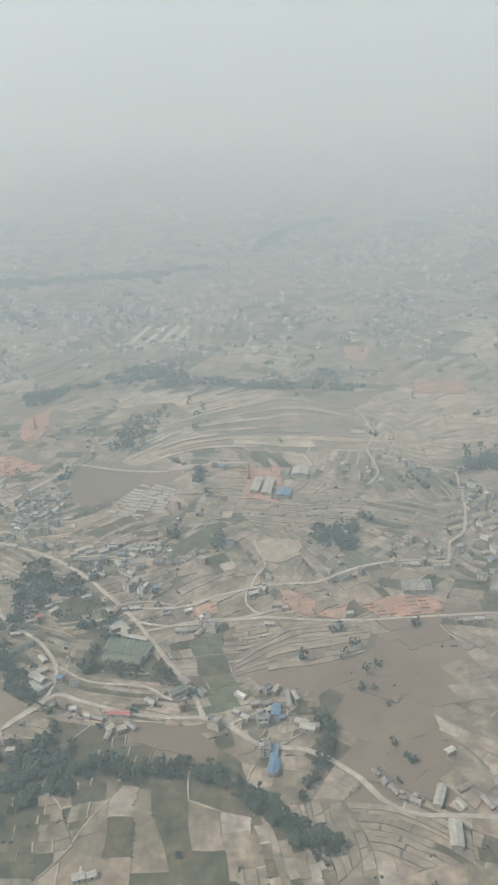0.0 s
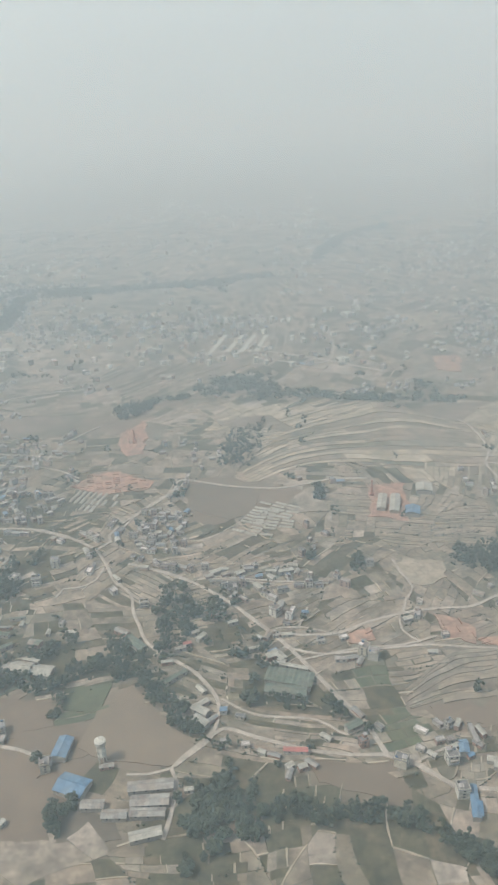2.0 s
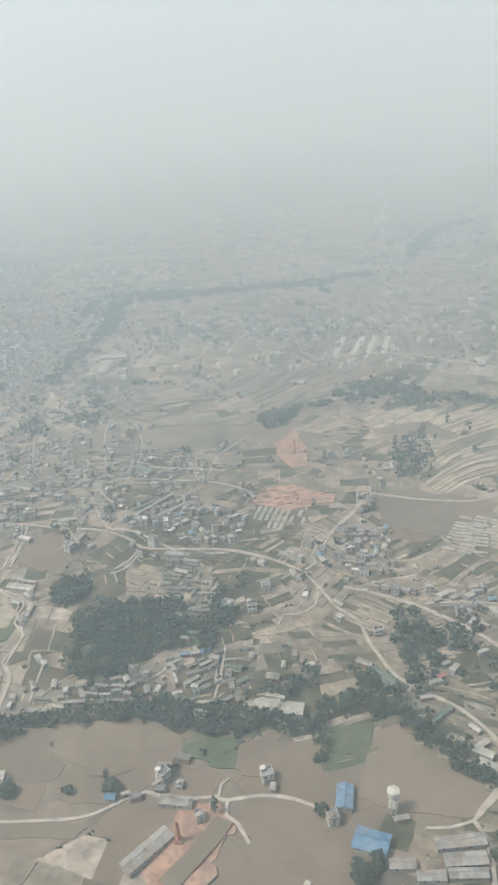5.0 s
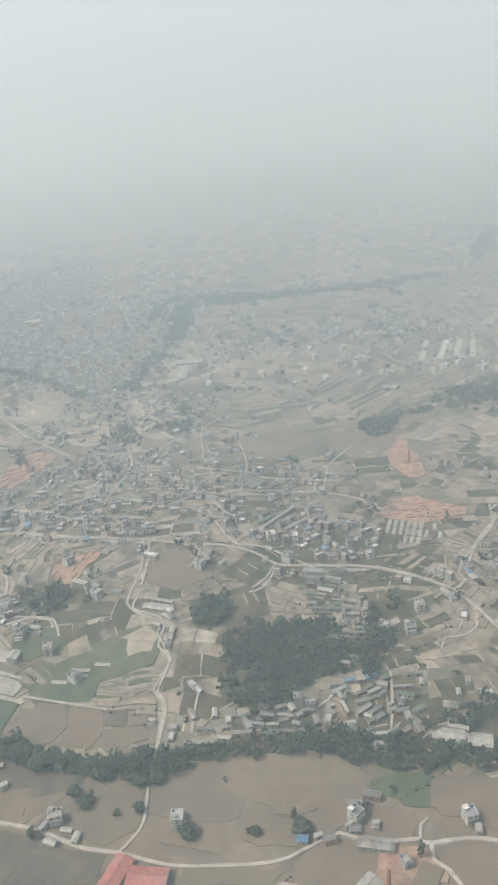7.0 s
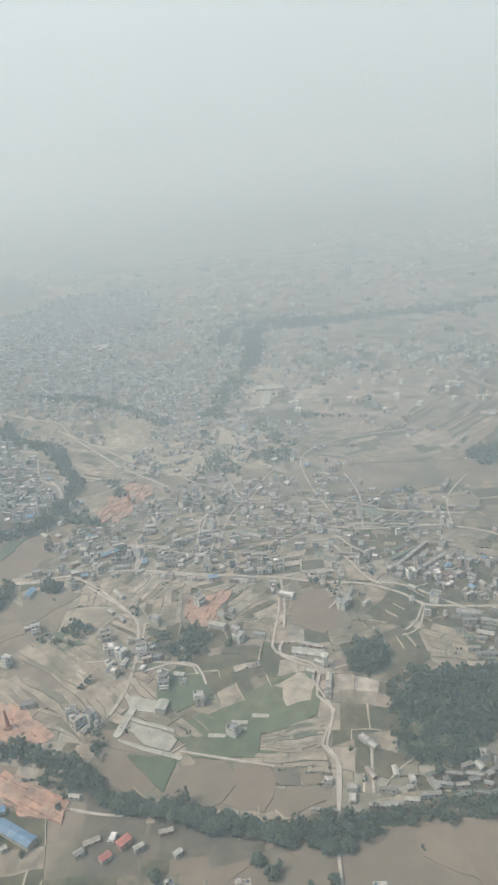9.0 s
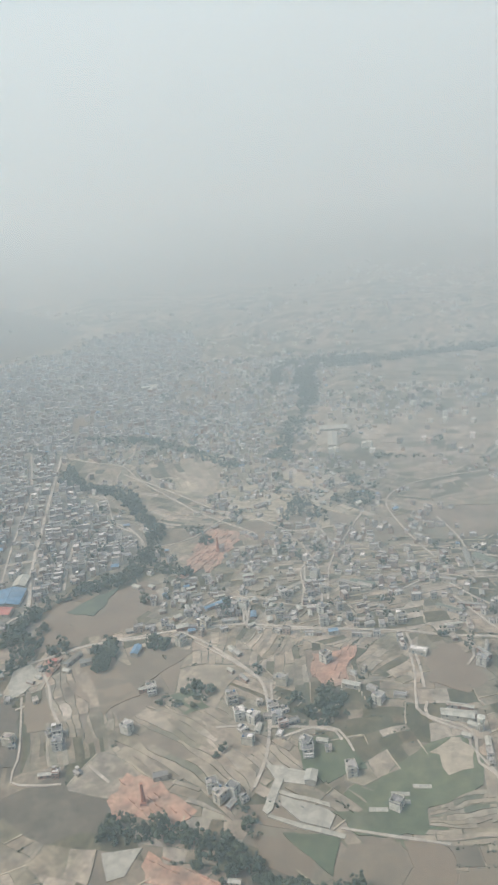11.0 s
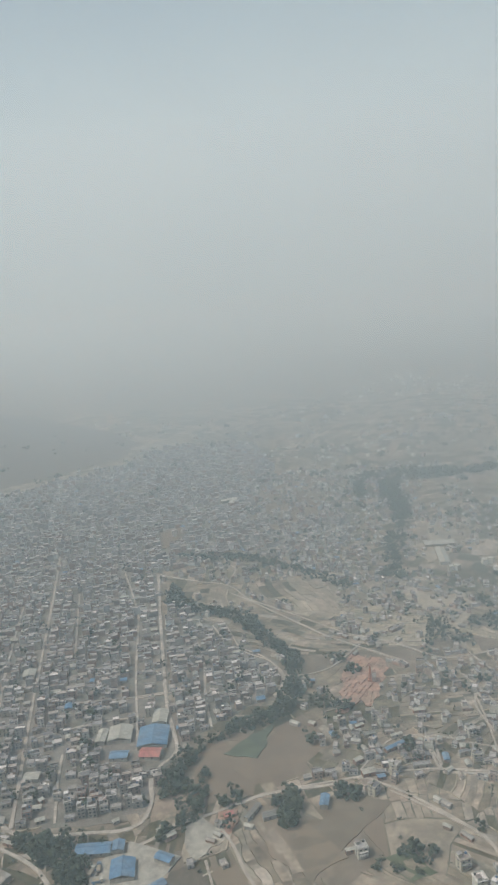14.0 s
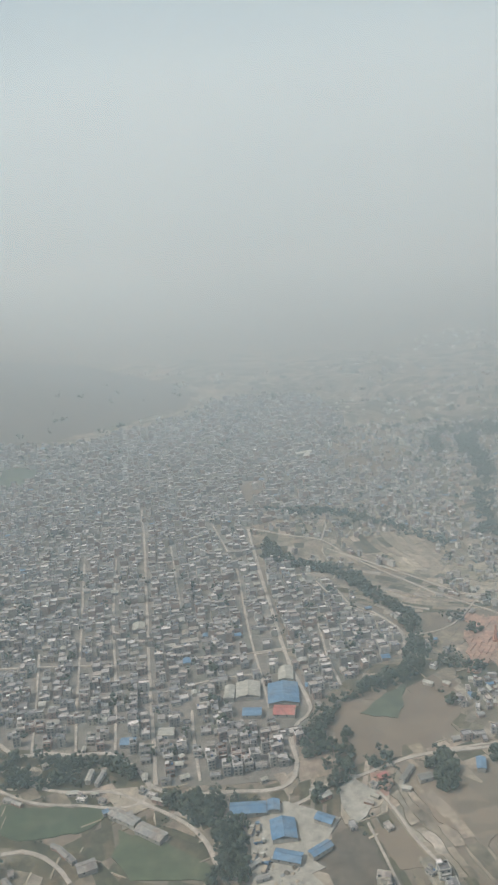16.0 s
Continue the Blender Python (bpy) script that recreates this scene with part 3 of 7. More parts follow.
zone("plain", (-13, 326), (18, 330), (12, 300), (-9, 300))
zone("plain", (23, 355), (91, 369), (83, 338), (31, 330))
zone("plain", (-460, 378), (-452, 381), (-436, 368), (-438, 362), (-428, 355), (-430, 347), (-442, 349), (-455, 362))
zone("bare", (-335, 322), (-330, 329), (-294, 334), (-255, 334), (-252, 322), (-266, 306), (-284, 301), (-305, 307), (-328, 310))
zone("bare", (-296, 316), (-300, 330), (-285, 335), (-259, 330), (-251, 323), (-253, 315), (-274, 312))
zone("bare", (-225, 288), (-192, 289), (-177, 262), (-178, 246), (-223, 246))
zone("bare", (-164, 331), (-151, 317), (-122, 292), (-134, 282), (-162, 279), (-176, 293))
zone("bare", (-145, 508), (-131, 519), (-66, 513), (-96, 472), (-143, 483))
zone("bare", (-226, 321), (-192, 324), (-192, 305), (-216, 305))
zone("bare", (-521, 490), (-508, 501), (-461, 481), (-473, 461), (-509, 462))
zone("bare", (-602, 515), (-577, 539), (-521, 582), (-519, 546), (-544, 518), (-591, 497))
zone("bare", (-542, 466), (-536, 487), (-514, 497), (-523, 461))
zone("bare", (-71, 282), (-37, 282), (-35, 264), (-55, 260))
zone("bare", (-542, 498), (-484, 494), (-473, 470), (-504, 465), (-534, 453))
zone("bare", (-597, 566), (-525, 563), (-534, 516), (-587, 514))
zone("bare", (-146, 540), (-97, 531), (-117, 471), (-147, 478))
zone("bare", (-411, 319), (-337, 326), (-294, 334), (-255, 334), (-200, 323), (-210, 275), (-397, 277))
zone("bare", (-300, 331), (-251, 331), (-192, 322), (-167, 331), (-133, 302), (-122, 290), (-134, 282), (-180, 280), (-176, 246), (-273, 246))
zone("bare", (-366, 324), (-304, 333), (-307, 317), (-366, 318))
zone("scrub", (-756, 478), (-722, 476), (-700, 474), (-658, 460), (-647, 432), (-706, 433), (-717, 445), (-732, 455), (-748, 453))
zone("scrub", (-170, 409), (-123, 409), (-104, 369), (-113, 351), (-148, 360))
zone("scrub", (-103, 366), (-74, 347), (-63, 322), (-45, 300), (-70, 311), (-106, 315), (-99, 343))
zone("scrub", (-61, 338), (-47, 347), (-33, 330), (-27, 300), (-43, 304))
zone("scrub", (-113, 281), (-75, 284), (-53, 256), (-38, 250), (-71, 248), (-95, 255), (-119, 254), (-124, 275))
zone("scrub", (-142, 251), (-111, 248), (-97, 237), (-94, 213), (-131, 213))
zone("scrub", (-39, 262), (-20, 256), (-3, 231), (5, 215), (-11, 229), (-36, 247))
zone("scrub", (2, 296), (16, 290), (16, 258), (8, 258))
zone("scrub", (-177, 365), (-157, 360), (-139, 323), (-112, 291), (-127, 298), (-153, 335), (-167, 331))
zone("scrub", (-318, 508), (-206, 507), (-201, 447), (-284, 441))
zone("scrub", (-201, 363), (-167, 363), (-167, 337), (-199, 337))
zone("scrub", (-111, 287), (-79, 282), (-87, 246), (-118, 261))
zone("scrub", (-452, 449), (-386, 448), (-379, 411), (-419, 405))
zone("scrub", (-323, 462), (-285, 461), (-290, 417), (-323, 418))
zone("scrub", (-248, 445), (-212, 439), (-219, 384), (-241, 384))
zone("scrub", (-236, 377), (-203, 373), (-215, 347), (-234, 347))
zone("scrub", (-442, 454), (-385, 450), (-390, 425), (-439, 428))
zone("scrub", (-443, 402), (-347, 398), (-348, 388), (-414, 381))
zone("scrub", (-603, 561), (-531, 564), (-564, 535), (-593, 506), (-611, 516))
zone("scrub", (-420, 349), (-339, 338), (-254, 348), (-197, 335), (-199, 326), (-255, 336), (-338, 326), (-415, 334))
zone("scrub", (-608, 506), (-584, 532), (-573, 512), (-592, 493))
zone("sand", (-428, 725), (-415, 754), (-387, 760), (-383, 732), (-390, 715), (-401, 725))
zone("sand", (-550, 772), (-503, 759), (-498, 741), (-530, 731))
zone("sand", (-507, 708), (-464, 705), (-430, 670), (-459, 668))
zone("sand", (47, 678), (184, 670), (155, 551), (77, 526), (56, 553))
zone("sand", (-148, 628), (-134, 689), (-42, 684), (26, 651), (62, 624), (66, 553), (21, 524), (-37, 573), (-79, 597), (-111, 599))
zone("sand", (104, 658), (177, 643), (159, 568), (110, 579))
zone("sand", (-549, 766), (-482, 752), (-382, 684), (-412, 645), (-465, 693))
zone("sand", (184, 883), (233, 879), (196, 725), (168, 741))
zone("sand", (45, 942), (89, 925), (60, 875))

VILLAGES, GROVES, BELT_LINES = [], [], []


def village(gap, *poly):
    VILLAGES.append((gap, list(poly)))
    if gap < 5.6:
        ZONES.append(("yard", list(poly)))


def wood(density, *poly):
    GROVES.append((density, list(poly)))


def belt(width, *points):
    BELT_LINES.append((width, rounded_line(points, 4.0)))


village(5.0, (-339, 341), (-339, 356), (-310, 362), (-274, 369), (-257, 376), (-236, 374), (-242, 348), (-274, 344), (-309, 339))
village(5.5, (-226, 335), (-223, 349), (-196, 345), (-200, 336))
village(11.6, (-497, 548), (-470, 558), (-420, 573), (-356, 582), (-376, 497), (-429, 500), (-471, 505), (-493, 509))
village(12.2, (-468, 605), (-432, 637), (-333, 677), (-354, 590), (-420, 573), (-469, 572))
village(11.9, (-471, 505), (-495, 574), (-454, 657), (-341, 659), (-253, 602), (-271, 491), (-361, 501))
village(6.1, (-185, 468), (-172, 491), (-151, 483), (-143, 434), (-169, 428))
village(4.4, (-15, 282), (-12, 297), (4, 297), (6, 281), (-12, 278))
village(4.4, (-49, 342), (-49, 358), (-38, 358), (-38, 342))
village(4.4, (-95, 411), (-92, 425), (-80, 425), (-82, 414))
village(5.0, (-261, 379), (-229, 381), (-211, 379), (-212, 359), (-243, 347), (-299, 344), (-299, 357), (-268, 371))
village(5.5, (-143, 410), (-108, 425), (-77, 425), (-82, 410), (-125, 400))
village(5.5, (13, 395), (44, 418), (62, 430), (95, 443), (97, 418), (43, 407))
village(5.0, (-468, 380), (-463, 389), (-456, 392), (-455, 379))
village(5.0, (-465, 438), (-463, 451), (-441, 445), (-442, 428), (-456, 417))
village(4.4, (-429, 424), (-426, 437), (-411, 439), (-417, 411), (-427, 405))
village(6.1, (-178, 441), (-175, 478), (-147, 485), (-145, 441))
village(9.3, (86, 892), (135, 979), (179, 927), (137, 743), (100, 746))
village(10.0, (-485, 893), (-411, 984), (-276, 993), (-110, 963), (-102, 883), (-298, 903), (-464, 827))
village(6.1, (-572, 863), (-486, 892), (-477, 826), (-526, 825), (-593, 863))
village(5.0, (-583, 485), (-567, 497), (-553, 490), (-560, 477), (-577, 471))
village(5.0, (-85, 276), (-84, 284), (-71, 282), (-71, 276))
village(6.1, (-292, 492), (-271, 512), (-229, 511), (-240, 466), (-272, 467))
village(7.7, (97, 418), (113, 485), (143, 500), (121, 407))
village(9.4, (-400, 318), (-394, 329), (-434, 337), (-450, 335), (-452, 318))
village(6.6, (-638, 817), (-571, 891), (-486, 892), (-438, 826), (-446, 789), (-528, 807), (-595, 787))
village(8.8, (-586, 1106), (-369, 1123), (-422, 891), (-560, 891))
village(6.1, (-168, 403), (-123, 409), (-104, 369), (-129, 360), (-135, 343), (-151, 360))
village(5.5, (-50, 290), (-40, 311), (-14, 300), (-2, 286), (0, 270), (-15, 270), (-17, 286))
village(5.5, (-88, 287), (-73, 290), (-69, 277), (-84, 277))
village(6.1, (-312, 526), (-271, 532), (-273, 487), (-309, 493))
village(5.0, (-266, 299), (-261, 311), (-247, 316), (-246, 298))
village(5.0, (-338, 293), (-335, 304), (-325, 303), (-326, 290))
village(5.0, (-387, 298), (-385, 308), (-376, 306), (-376, 297))
village(5.0, (-259, 276), (-254, 290), (-241, 289), (-242, 277))
village(6.6, (-273, 291), (-266, 299), (-262, 294), (-267, 289))
village(8.2, (-445, 328), (-416, 333), (-383, 314), (-354, 293), (-424, 291))
village(5.0, (-190, 277), (-190, 286), (-180, 288), (-182, 274))
village(5.0, (-273, 293), (-260, 309), (-250, 312), (-250, 297))
village(4.4, (-216, 297), (-216, 305), (-211, 304), (-211, 295))
village(5.5, (-171, 279), (-159, 288), (-152, 279), (-166, 277))
village(5.0, (-579, 426), (-580, 436), (-573, 434), (-572, 425))
village(5.0, (-557, 424), (-558, 437), (-547, 433), (-546, 419))
village(5.5, (-467, 427), (-458, 444), (-437, 438), (-443, 413), (-455, 417))
village(5.5, (-470, 376), (-466, 392), (-457, 394), (-458, 378))
village(5.0, (-431, 408), (-430, 416), (-427, 414), (-426, 406))
village(5.0, (-393, 378), (-392, 382), (-388, 381), (-389, 376))
village(9.4, (-494, 811), (-452, 836), (-406, 806), (-353, 786), (-364, 704), (-413, 710), (-470, 737))
village(9.9, (-498, 793), (-428, 766), (-401, 728), (-420, 648), (-470, 672), (-504, 725))
village(6.6, (-525, 557), (-497, 578), (-478, 576), (-495, 510), (-523, 515))
village(6.6, (-517, 696), (-491, 717), (-466, 661), (-499, 664))

wood(1.25, (-321, 362), (-321, 394), (-307, 409), (-284, 415), (-261, 412), (-249, 396), (-249, 385), (-273, 378), (-289, 365), (-302, 357))
wood(1.8, (-650, 432), (-646, 461), (-639, 470), (-634, 453), (-635, 432))
wood(1.4, (10, 429), (18, 443), (36, 449), (51, 463), (45, 437), (34, 418))
wood(1.4, (124, 521), (133, 544), (154, 547), (148, 520))
wood(0.4, (-134, 557), (-128, 622), (-104, 653), (-95, 623), (-108, 551))
wood(1.6, (-338, 421), (-330, 436), (-321, 439), (-316, 424), (-328, 414))
wood(1.8, (-65, 498), (-65, 519), (-58, 522), (-57, 500))
wood(1.4, (-47, 420), (-45, 435), (-38, 432), (-39, 417))
wood(1.8, (-548, 487), (-542, 505), (-534, 504), (-534, 487), (-540, 476))
wood(0.9, (-148, 343), (-153, 381), (-144, 397), (-128, 384), (-127, 360), (-137, 347))
wood(1.2, (-248, 398), (-253, 420), (-244, 422), (-234, 398))
wood(1.8, (-337, 431), (-333, 439), (-321, 436), (-315, 426), (-327, 421))
wood(1.2, (-233, 348), (-195, 363), (-189, 355), (-213, 343))
wood(1.6, (-545, 481), (-549, 507), (-538, 508), (-536, 488), (-540, 479))
wood(0.5, (-123, 257), (-112, 277), (-95, 261), (-90, 246), (-112, 246))
wood(1.1, (-177, 365), (-157, 360), (-139, 323), (-112, 291), (-127, 298), (-153, 335), (-167, 331))
wood(0.3, (-170, 409), (-123, 409), (-104, 369), (-113, 351), (-148, 360))
wood(0.45, (-103, 366), (-74, 347), (-63, 322), (-45, 300), (-70, 311), (-106, 315), (-99, 343))
wood(0.7, (-123, 271), (-105, 281), (-89, 259), (-105, 254), (-122, 254))
wood(1.25, (-309, 360), (-322, 401), (-307, 415), (-265, 415), (-256, 383), (-285, 368), (-292, 349))
wood(1.4, (-679, 480), (-646, 476), (-635, 465), (-634, 432), (-642, 432), (-646, 453), (-658, 466), (-673, 475))
wood(1.2, (-745, 513), (-728, 514), (-724, 493), (-736, 495))
wood(1.2, (-769, 515), (-756, 504), (-744, 494), (-762, 494))
wood(1.2, (-179, 265), (-171, 268), (-166, 262), (-175, 258))
wood(1.2, (-195, 286), (-191, 291), (-189, 288), (-192, 281))

wood(1.3, (-664, 470), (-645, 470), (-634, 462), (-633, 432), (-647, 432), (-645, 453))
wood(1.3, (-520, 501), (-514, 505), (-507, 504), (-505, 485))
wood(1.3, (-545, 495), (-537, 509), (-534, 485), (-540, 479))
wood(1.3, (-336, 426), (-325, 434), (-319, 422), (-325, 411), (-336, 415))
wood(1.3, (-254, 424), (-243, 424), (-231, 400), (-242, 391))
belt(8, (-673, 480), (-646, 476), (-627, 476))
belt(8, (-603, 478), (-592, 487), (-586, 509), (-586, 527))
belt(8, (-758, 502), (-738, 494), (-725, 497))
wood(0.3, (-158, 767), (-97, 772), (-83, 692), (-141, 700))
wood(0.3, (30, 729), (55, 719), (47, 677), (28, 686))
wood(0.8, (-236, 683), (-221, 704), (-207, 672), (-224, 659))
wood(0.3, (130, 551), (157, 560), (151, 533), (129, 529))
wood(0.3, (76, 516), (110, 508), (103, 492), (77, 496))
wood(0.8, (-166, 735), (-134, 755), (-141, 716), (-160, 713))
wood(0.3, (-440, 707), (-419, 713), (-408, 665), (-426, 666))
wood(0.9, (-403, 769), (-380, 752), (-381, 724))
wood(0.5, (-446, 710), (-424, 721), (-418, 670), (-438, 666))
wood(0.8, (-511, 654), (-500, 654), (-496, 622))
wood(0.5, (-409, 707), (-372, 723), (-381, 679))
wood(0.55, (-106, 271), (-89, 274), (-88, 254), (-101, 252))
wood(0.3, (-132, 274), (-106, 277), (-103, 252), (-118, 224), (-127, 244))
wood(0.5, (-126, 395), (-111, 396), (-110, 378), (-125, 374))
wood(0.4, (-155, 400), (-137, 405), (-133, 378), (-150, 370))
wood(0.5, (-112, 362), (-97, 366), (-101, 340), (-111, 340))
wood(0.3, (-114, 298), (-96, 293), (-98, 279), (-113, 284))
wood(0.5, (-248, 434), (-229, 444), (-225, 424), (-243, 420))
wood(0.7, (-247, 412), (-241, 412), (-241, 380), (-248, 381))
wood(0.4, (-436, 442), (-416, 450), (-400, 425), (-425, 427))
wood(0.4, (-508, 456), (-486, 458), (-479, 439), (-502, 446))
wood(0.3, (-438, 448), (-396, 445), (-398, 421), (-433, 429))
wood(0.6, (-492, 466), (-475, 457), (-479, 439), (-491, 448))
wood(0.4, (-430, 444), (-408, 450), (-414, 427), (-433, 428))
wood(0.6, (-583, 515), (-562, 507), (-561, 480), (-573, 481))
wood(0.7, (-528, 593), (-518, 607), (-503, 582), (-517, 570))
wood(0.5, (-602, 522), (-592, 521), (-588, 483), (-596, 489))
wood(1.0, (-739, 512), (-725, 512), (-718, 493), (-731, 493))
wood(1.0, (-768, 513), (-759, 508), (-743, 491), (-761, 492))
wood(1.0, (-682, 485), (-636, 484), (-635, 474), (-651, 473), (-676, 480))
wood(0.9, (-711, 513), (-703, 513), (-687, 496), (-692, 494))
belt(15, (-417, 341), (-400, 335), (-381, 331), (-358, 327), (-338, 332), (-314, 336), (-294, 340), (-274, 341), (-255, 336), (-241, 331), (-227, 331))
belt(14, (-287, 341), (-253, 337), (-236, 335), (-211, 331), (-193, 334), (-175, 341), (-162, 340))
belt(7, (-162, 340), (-151, 329), (-141, 317), (-132, 306), (-123, 298))
belt(13, (-88, 260), (-69, 258), (-51, 258), (-33, 256))
belt(8, (-34, 256), (-23, 248), (-11, 239), (0, 229), (9, 224), (17, 220))
belt(13, (-518, 374), (-491, 372), (-471, 365), (-458, 355), (-435, 343), (-411, 339), (-392, 332), (-366, 327), (-344, 328))
belt(13, (-602, 508), (-602, 533), (-588, 555), (-562, 572), (-545, 584), (-537, 618), (-538, 658), (-551, 675), (-564, 703), (-575, 723), (-596, 735), (-627, 749), (-635, 787))
belt(7, (-768, 513), (-750, 512), (-728, 510), (-707, 508), (-693, 498))
belt(7, (-679, 482), (-660, 480), (-649, 481))
belt(16, (-458, 1005), (-446, 1076), (-360, 1087), (-249, 1093), (-101, 1133))
belt(22, (-448, 805), (-440, 879), (-420, 957), (-417, 1058), (-342, 1075), (-238, 1100), (-149, 1103))
belt(16, (-639, 856), (-573, 847), (-526, 819), (-489, 784))
belt(14, (-119, 725), (-53, 697), (18, 680), (67, 679))
belt(14, (-217, 680), (-201, 702), (-172, 719))
belt(20, (-41, 1211), (-17, 1302), (20, 1382), (88, 1443))
belt(14, (-121, 739), (-73, 716), (-28, 694), (8, 686))
belt(4, (16, 281), (17, 272), (14, 262))
belt(5, (-193, 308), (-192, 321), (-192, 332))
belt(6, (-179, 262), (-178, 252), (-176, 246))
belt(7, (-112, 277), (-115, 261), (-124, 252))
belt(6, (-457, 383), (-451, 367))
belt(6, (-251, 396), (-246, 385), (-246, 376))
belt(5, (-364, 804), (-320, 795))
belt(7, (14, 290), (15, 273), (15, 263), (9, 255), (3, 244))
belt(6, (-20, 245), (-7, 234), (5, 222), (15, 213))
belt(4, (-256, 308), (-253, 308))
belt(4, (-283, 298), (-280, 297))
belt(4, (-284, 304), (-281, 303))
belt(4, (-357, 305), (-354, 305))
belt(4, (-369, 313), (-366, 313))
belt(4, (-303, 300), (-301, 299))
belt(4, (-315, 323), (-313, 322))
belt(4, (-237, 335), (-234, 335))
belt(4, (-379, 316), (-376, 316))
belt(4, (-373, 312), (-370, 311))
belt(4, (-349, 308), (-347, 307))
belt(4, (-299, 298), (-296, 297))
belt(4, (-244, 316), (-241, 315))
belt(4, (-328, 297), (-325, 297))
belt(5, (4, 326), (8, 325))
belt(5, (26, 328), (30, 327))
belt(5, (36, 316), (39, 315))
belt(5, (42, 322), (46, 321))
belt(5, (22, 349), (26, 348))
belt(5, (43, 296), (47, 295))
belt(5, (44, 272), (47, 271))
belt(5, (49, 264), (52, 263))
belt(5, (42, 253), (45, 252))
belt(5, (55, 238), (58, 237))
belt(5, (31, 334), (35, 333))
belt(5, (32, 307), (35, 306))
belt(5, (37, 303), (40, 303))
belt(5, (9, 290), (13, 289))
belt(5, (65, 351), (69, 350))

brick_yard((-264, 262), (-252, 281), (-247, 293), (-233, 289), (-226, 280), (-247, 250), (-254, 252), benches=False)
heaped("kiln_deck", ((-235, 285), (-227.5, 281), (-232, 273), (-248, 250.5), (-255, 255.5), (-246, 267), (-239, 278)), 1.9, 0.35, BRICK, GREY_FIELD, "long raised brick kiln deck topped with grey ash", "brick kiln")
heaped("brick_stack", ((-237.5, 264.5), (-233, 263), (-232, 258.5), (-236, 254), (-241, 249.5), (-246, 251.5), (-244.5, 257)), 1.5, 0.5, BANK, BRICKSOIL, "heap of pinkish red fired bricks beside the kiln", "bricks")
brick_yard((-233, 524), (-223, 546), (-204, 549), (-196, 540), (-176, 531), (-178, 519), (-209, 511))
brick_yard((-219, 629), (-203, 659), (-197, 628), (-192, 581), (-206, 581), (-216, 606))
brick_yard((-518, 389), (-512, 405), (-499, 402), (-478, 381), (-488, 371), (-493, 379), (-513, 381))
brick_yard((-498, 356), (-494, 363), (-459, 345), (-461, 335), (-483, 340))
brick_yard((-512, 582), (-502, 621), (-486, 646), (-473, 636), (-495, 594), (-508, 578))
brick_yard((-4, 381), (6, 379), (15, 367), (12, 360), (-1, 363))
brick_yard((14, 363), (34, 370), (28, 357), (17, 356))
brick_yard((39, 367), (55, 376), (82, 376), (82, 362), (47, 358))
brick_yard((-53, 364), (-41, 372), (-38, 362), (-50, 358))
brick_yard((-29, 481), (-27, 526), (-2, 526), (-6, 476))
brick_yard((116, 697), (162, 691), (154, 661), (112, 667))
brick_yard((59, 791), (86, 791), (79, 747), (58, 753))
brick_yard((-575, 495), (-566, 496), (-569, 479), (-575, 480))
brick_yard((-428, 466), (-423, 480), (-401, 486), (-409, 453), (-418, 452))
brick_yard((-507, 620), (-497, 659), (-474, 646), (-483, 602), (-492, 583))
gravel_yard((-593, 473), (-581, 488), (-573, 479), (-582, 462), (-591, 465))
gravel_yard((-20, 426), (-14, 436), (9, 430), (7, 415), (-10, 406), (-15, 412))
gravel_yard((-446, 771), (-405, 763), (-399, 724), (-418, 694))
gravel_yard((-425, 879), (-393, 893), (-380, 875), (-397, 845), (-412, 836))
gravel_yard((-633, 432), (-633, 440), (-614, 442), (-604, 442), (-595, 430))
gravel_yard((-611, 445), (-607, 468), (-598, 465), (-596, 454))
gravel_yard((-412, 761), (-394, 769), (-391, 746), (-422, 728), (-430, 742))
gravel_yard((-373, 407), (-359, 417), (-353, 410), (-359, 399), (-368, 395))
gravel_yard((-703, 489), (-690, 490), (-682, 480), (-687, 473), (-702, 479))
gravel_yard((-760, 506), (-748, 508), (-736, 495), (-744, 494))
paved_yard((-631, 467), (-618, 479), (-592, 467), (-605, 443), (-600, 439), (-606, 436), (-599, 428), (-611, 426), (-615, 432), (-621, 428), (-631, 429), (-632, 445), (-634, 464))
paved_yard((-592, 486), (-585, 493), (-574, 482), (-580, 467), (-586, 462), (-591, 473))
paved_yard((-515, 363), (-498, 365), (-503, 352), (-510, 350))
paved_yard((-447, 404), (-439, 403), (-439, 396), (-444, 380), (-446, 378), (-448, 380), (-443, 396))
paved_yard((-439, 402), (-425, 398), (-429, 392), (-439, 394))
paved_yard((-441, 390), (-419, 382), (-419, 380), (-441, 388))
paved_yard((-440, 387), (-420, 379), (-417, 376), (-420, 370), (-432, 374), (-440, 382))
paved_yard((-445, 378), (-432, 373), (-413, 367), (-414, 365), (-433, 371), (-446, 377))
pond((-577, 544), (-563, 562), (-548, 571), (-557, 538))

field("pale", (-316, 328), (-309, 332), (-282, 338), (-265, 334), (-253, 324), (-265, 316), (-275, 307), (-284, 304), (-303, 313), (-314, 319))
field("grey", (-337, 326), (-317, 331), (-312, 317), (-304, 312), (-307, 304), (-327, 302), (-344, 307))
field("tan", (-275, 306), (-265, 316), (-253, 323), (-253, 313), (-262, 301), (-279, 291), (-304, 294), (-302, 310), (-284, 302))
field("tan", (-225, 324), (-200, 320), (-205, 297), (-226, 305), (-228, 310))
field("green", (-238, 325), (-227, 325), (-229, 308), (-241, 309))
field("tan", (-226, 288), (-206, 292), (-210, 275), (-226, 275))
field("grey", (-328, 285), (-288, 282), (-292, 276), (-326, 277))
field("brown", (-405, 301), (-379, 293), (-357, 289), (-361, 277), (-397, 277))
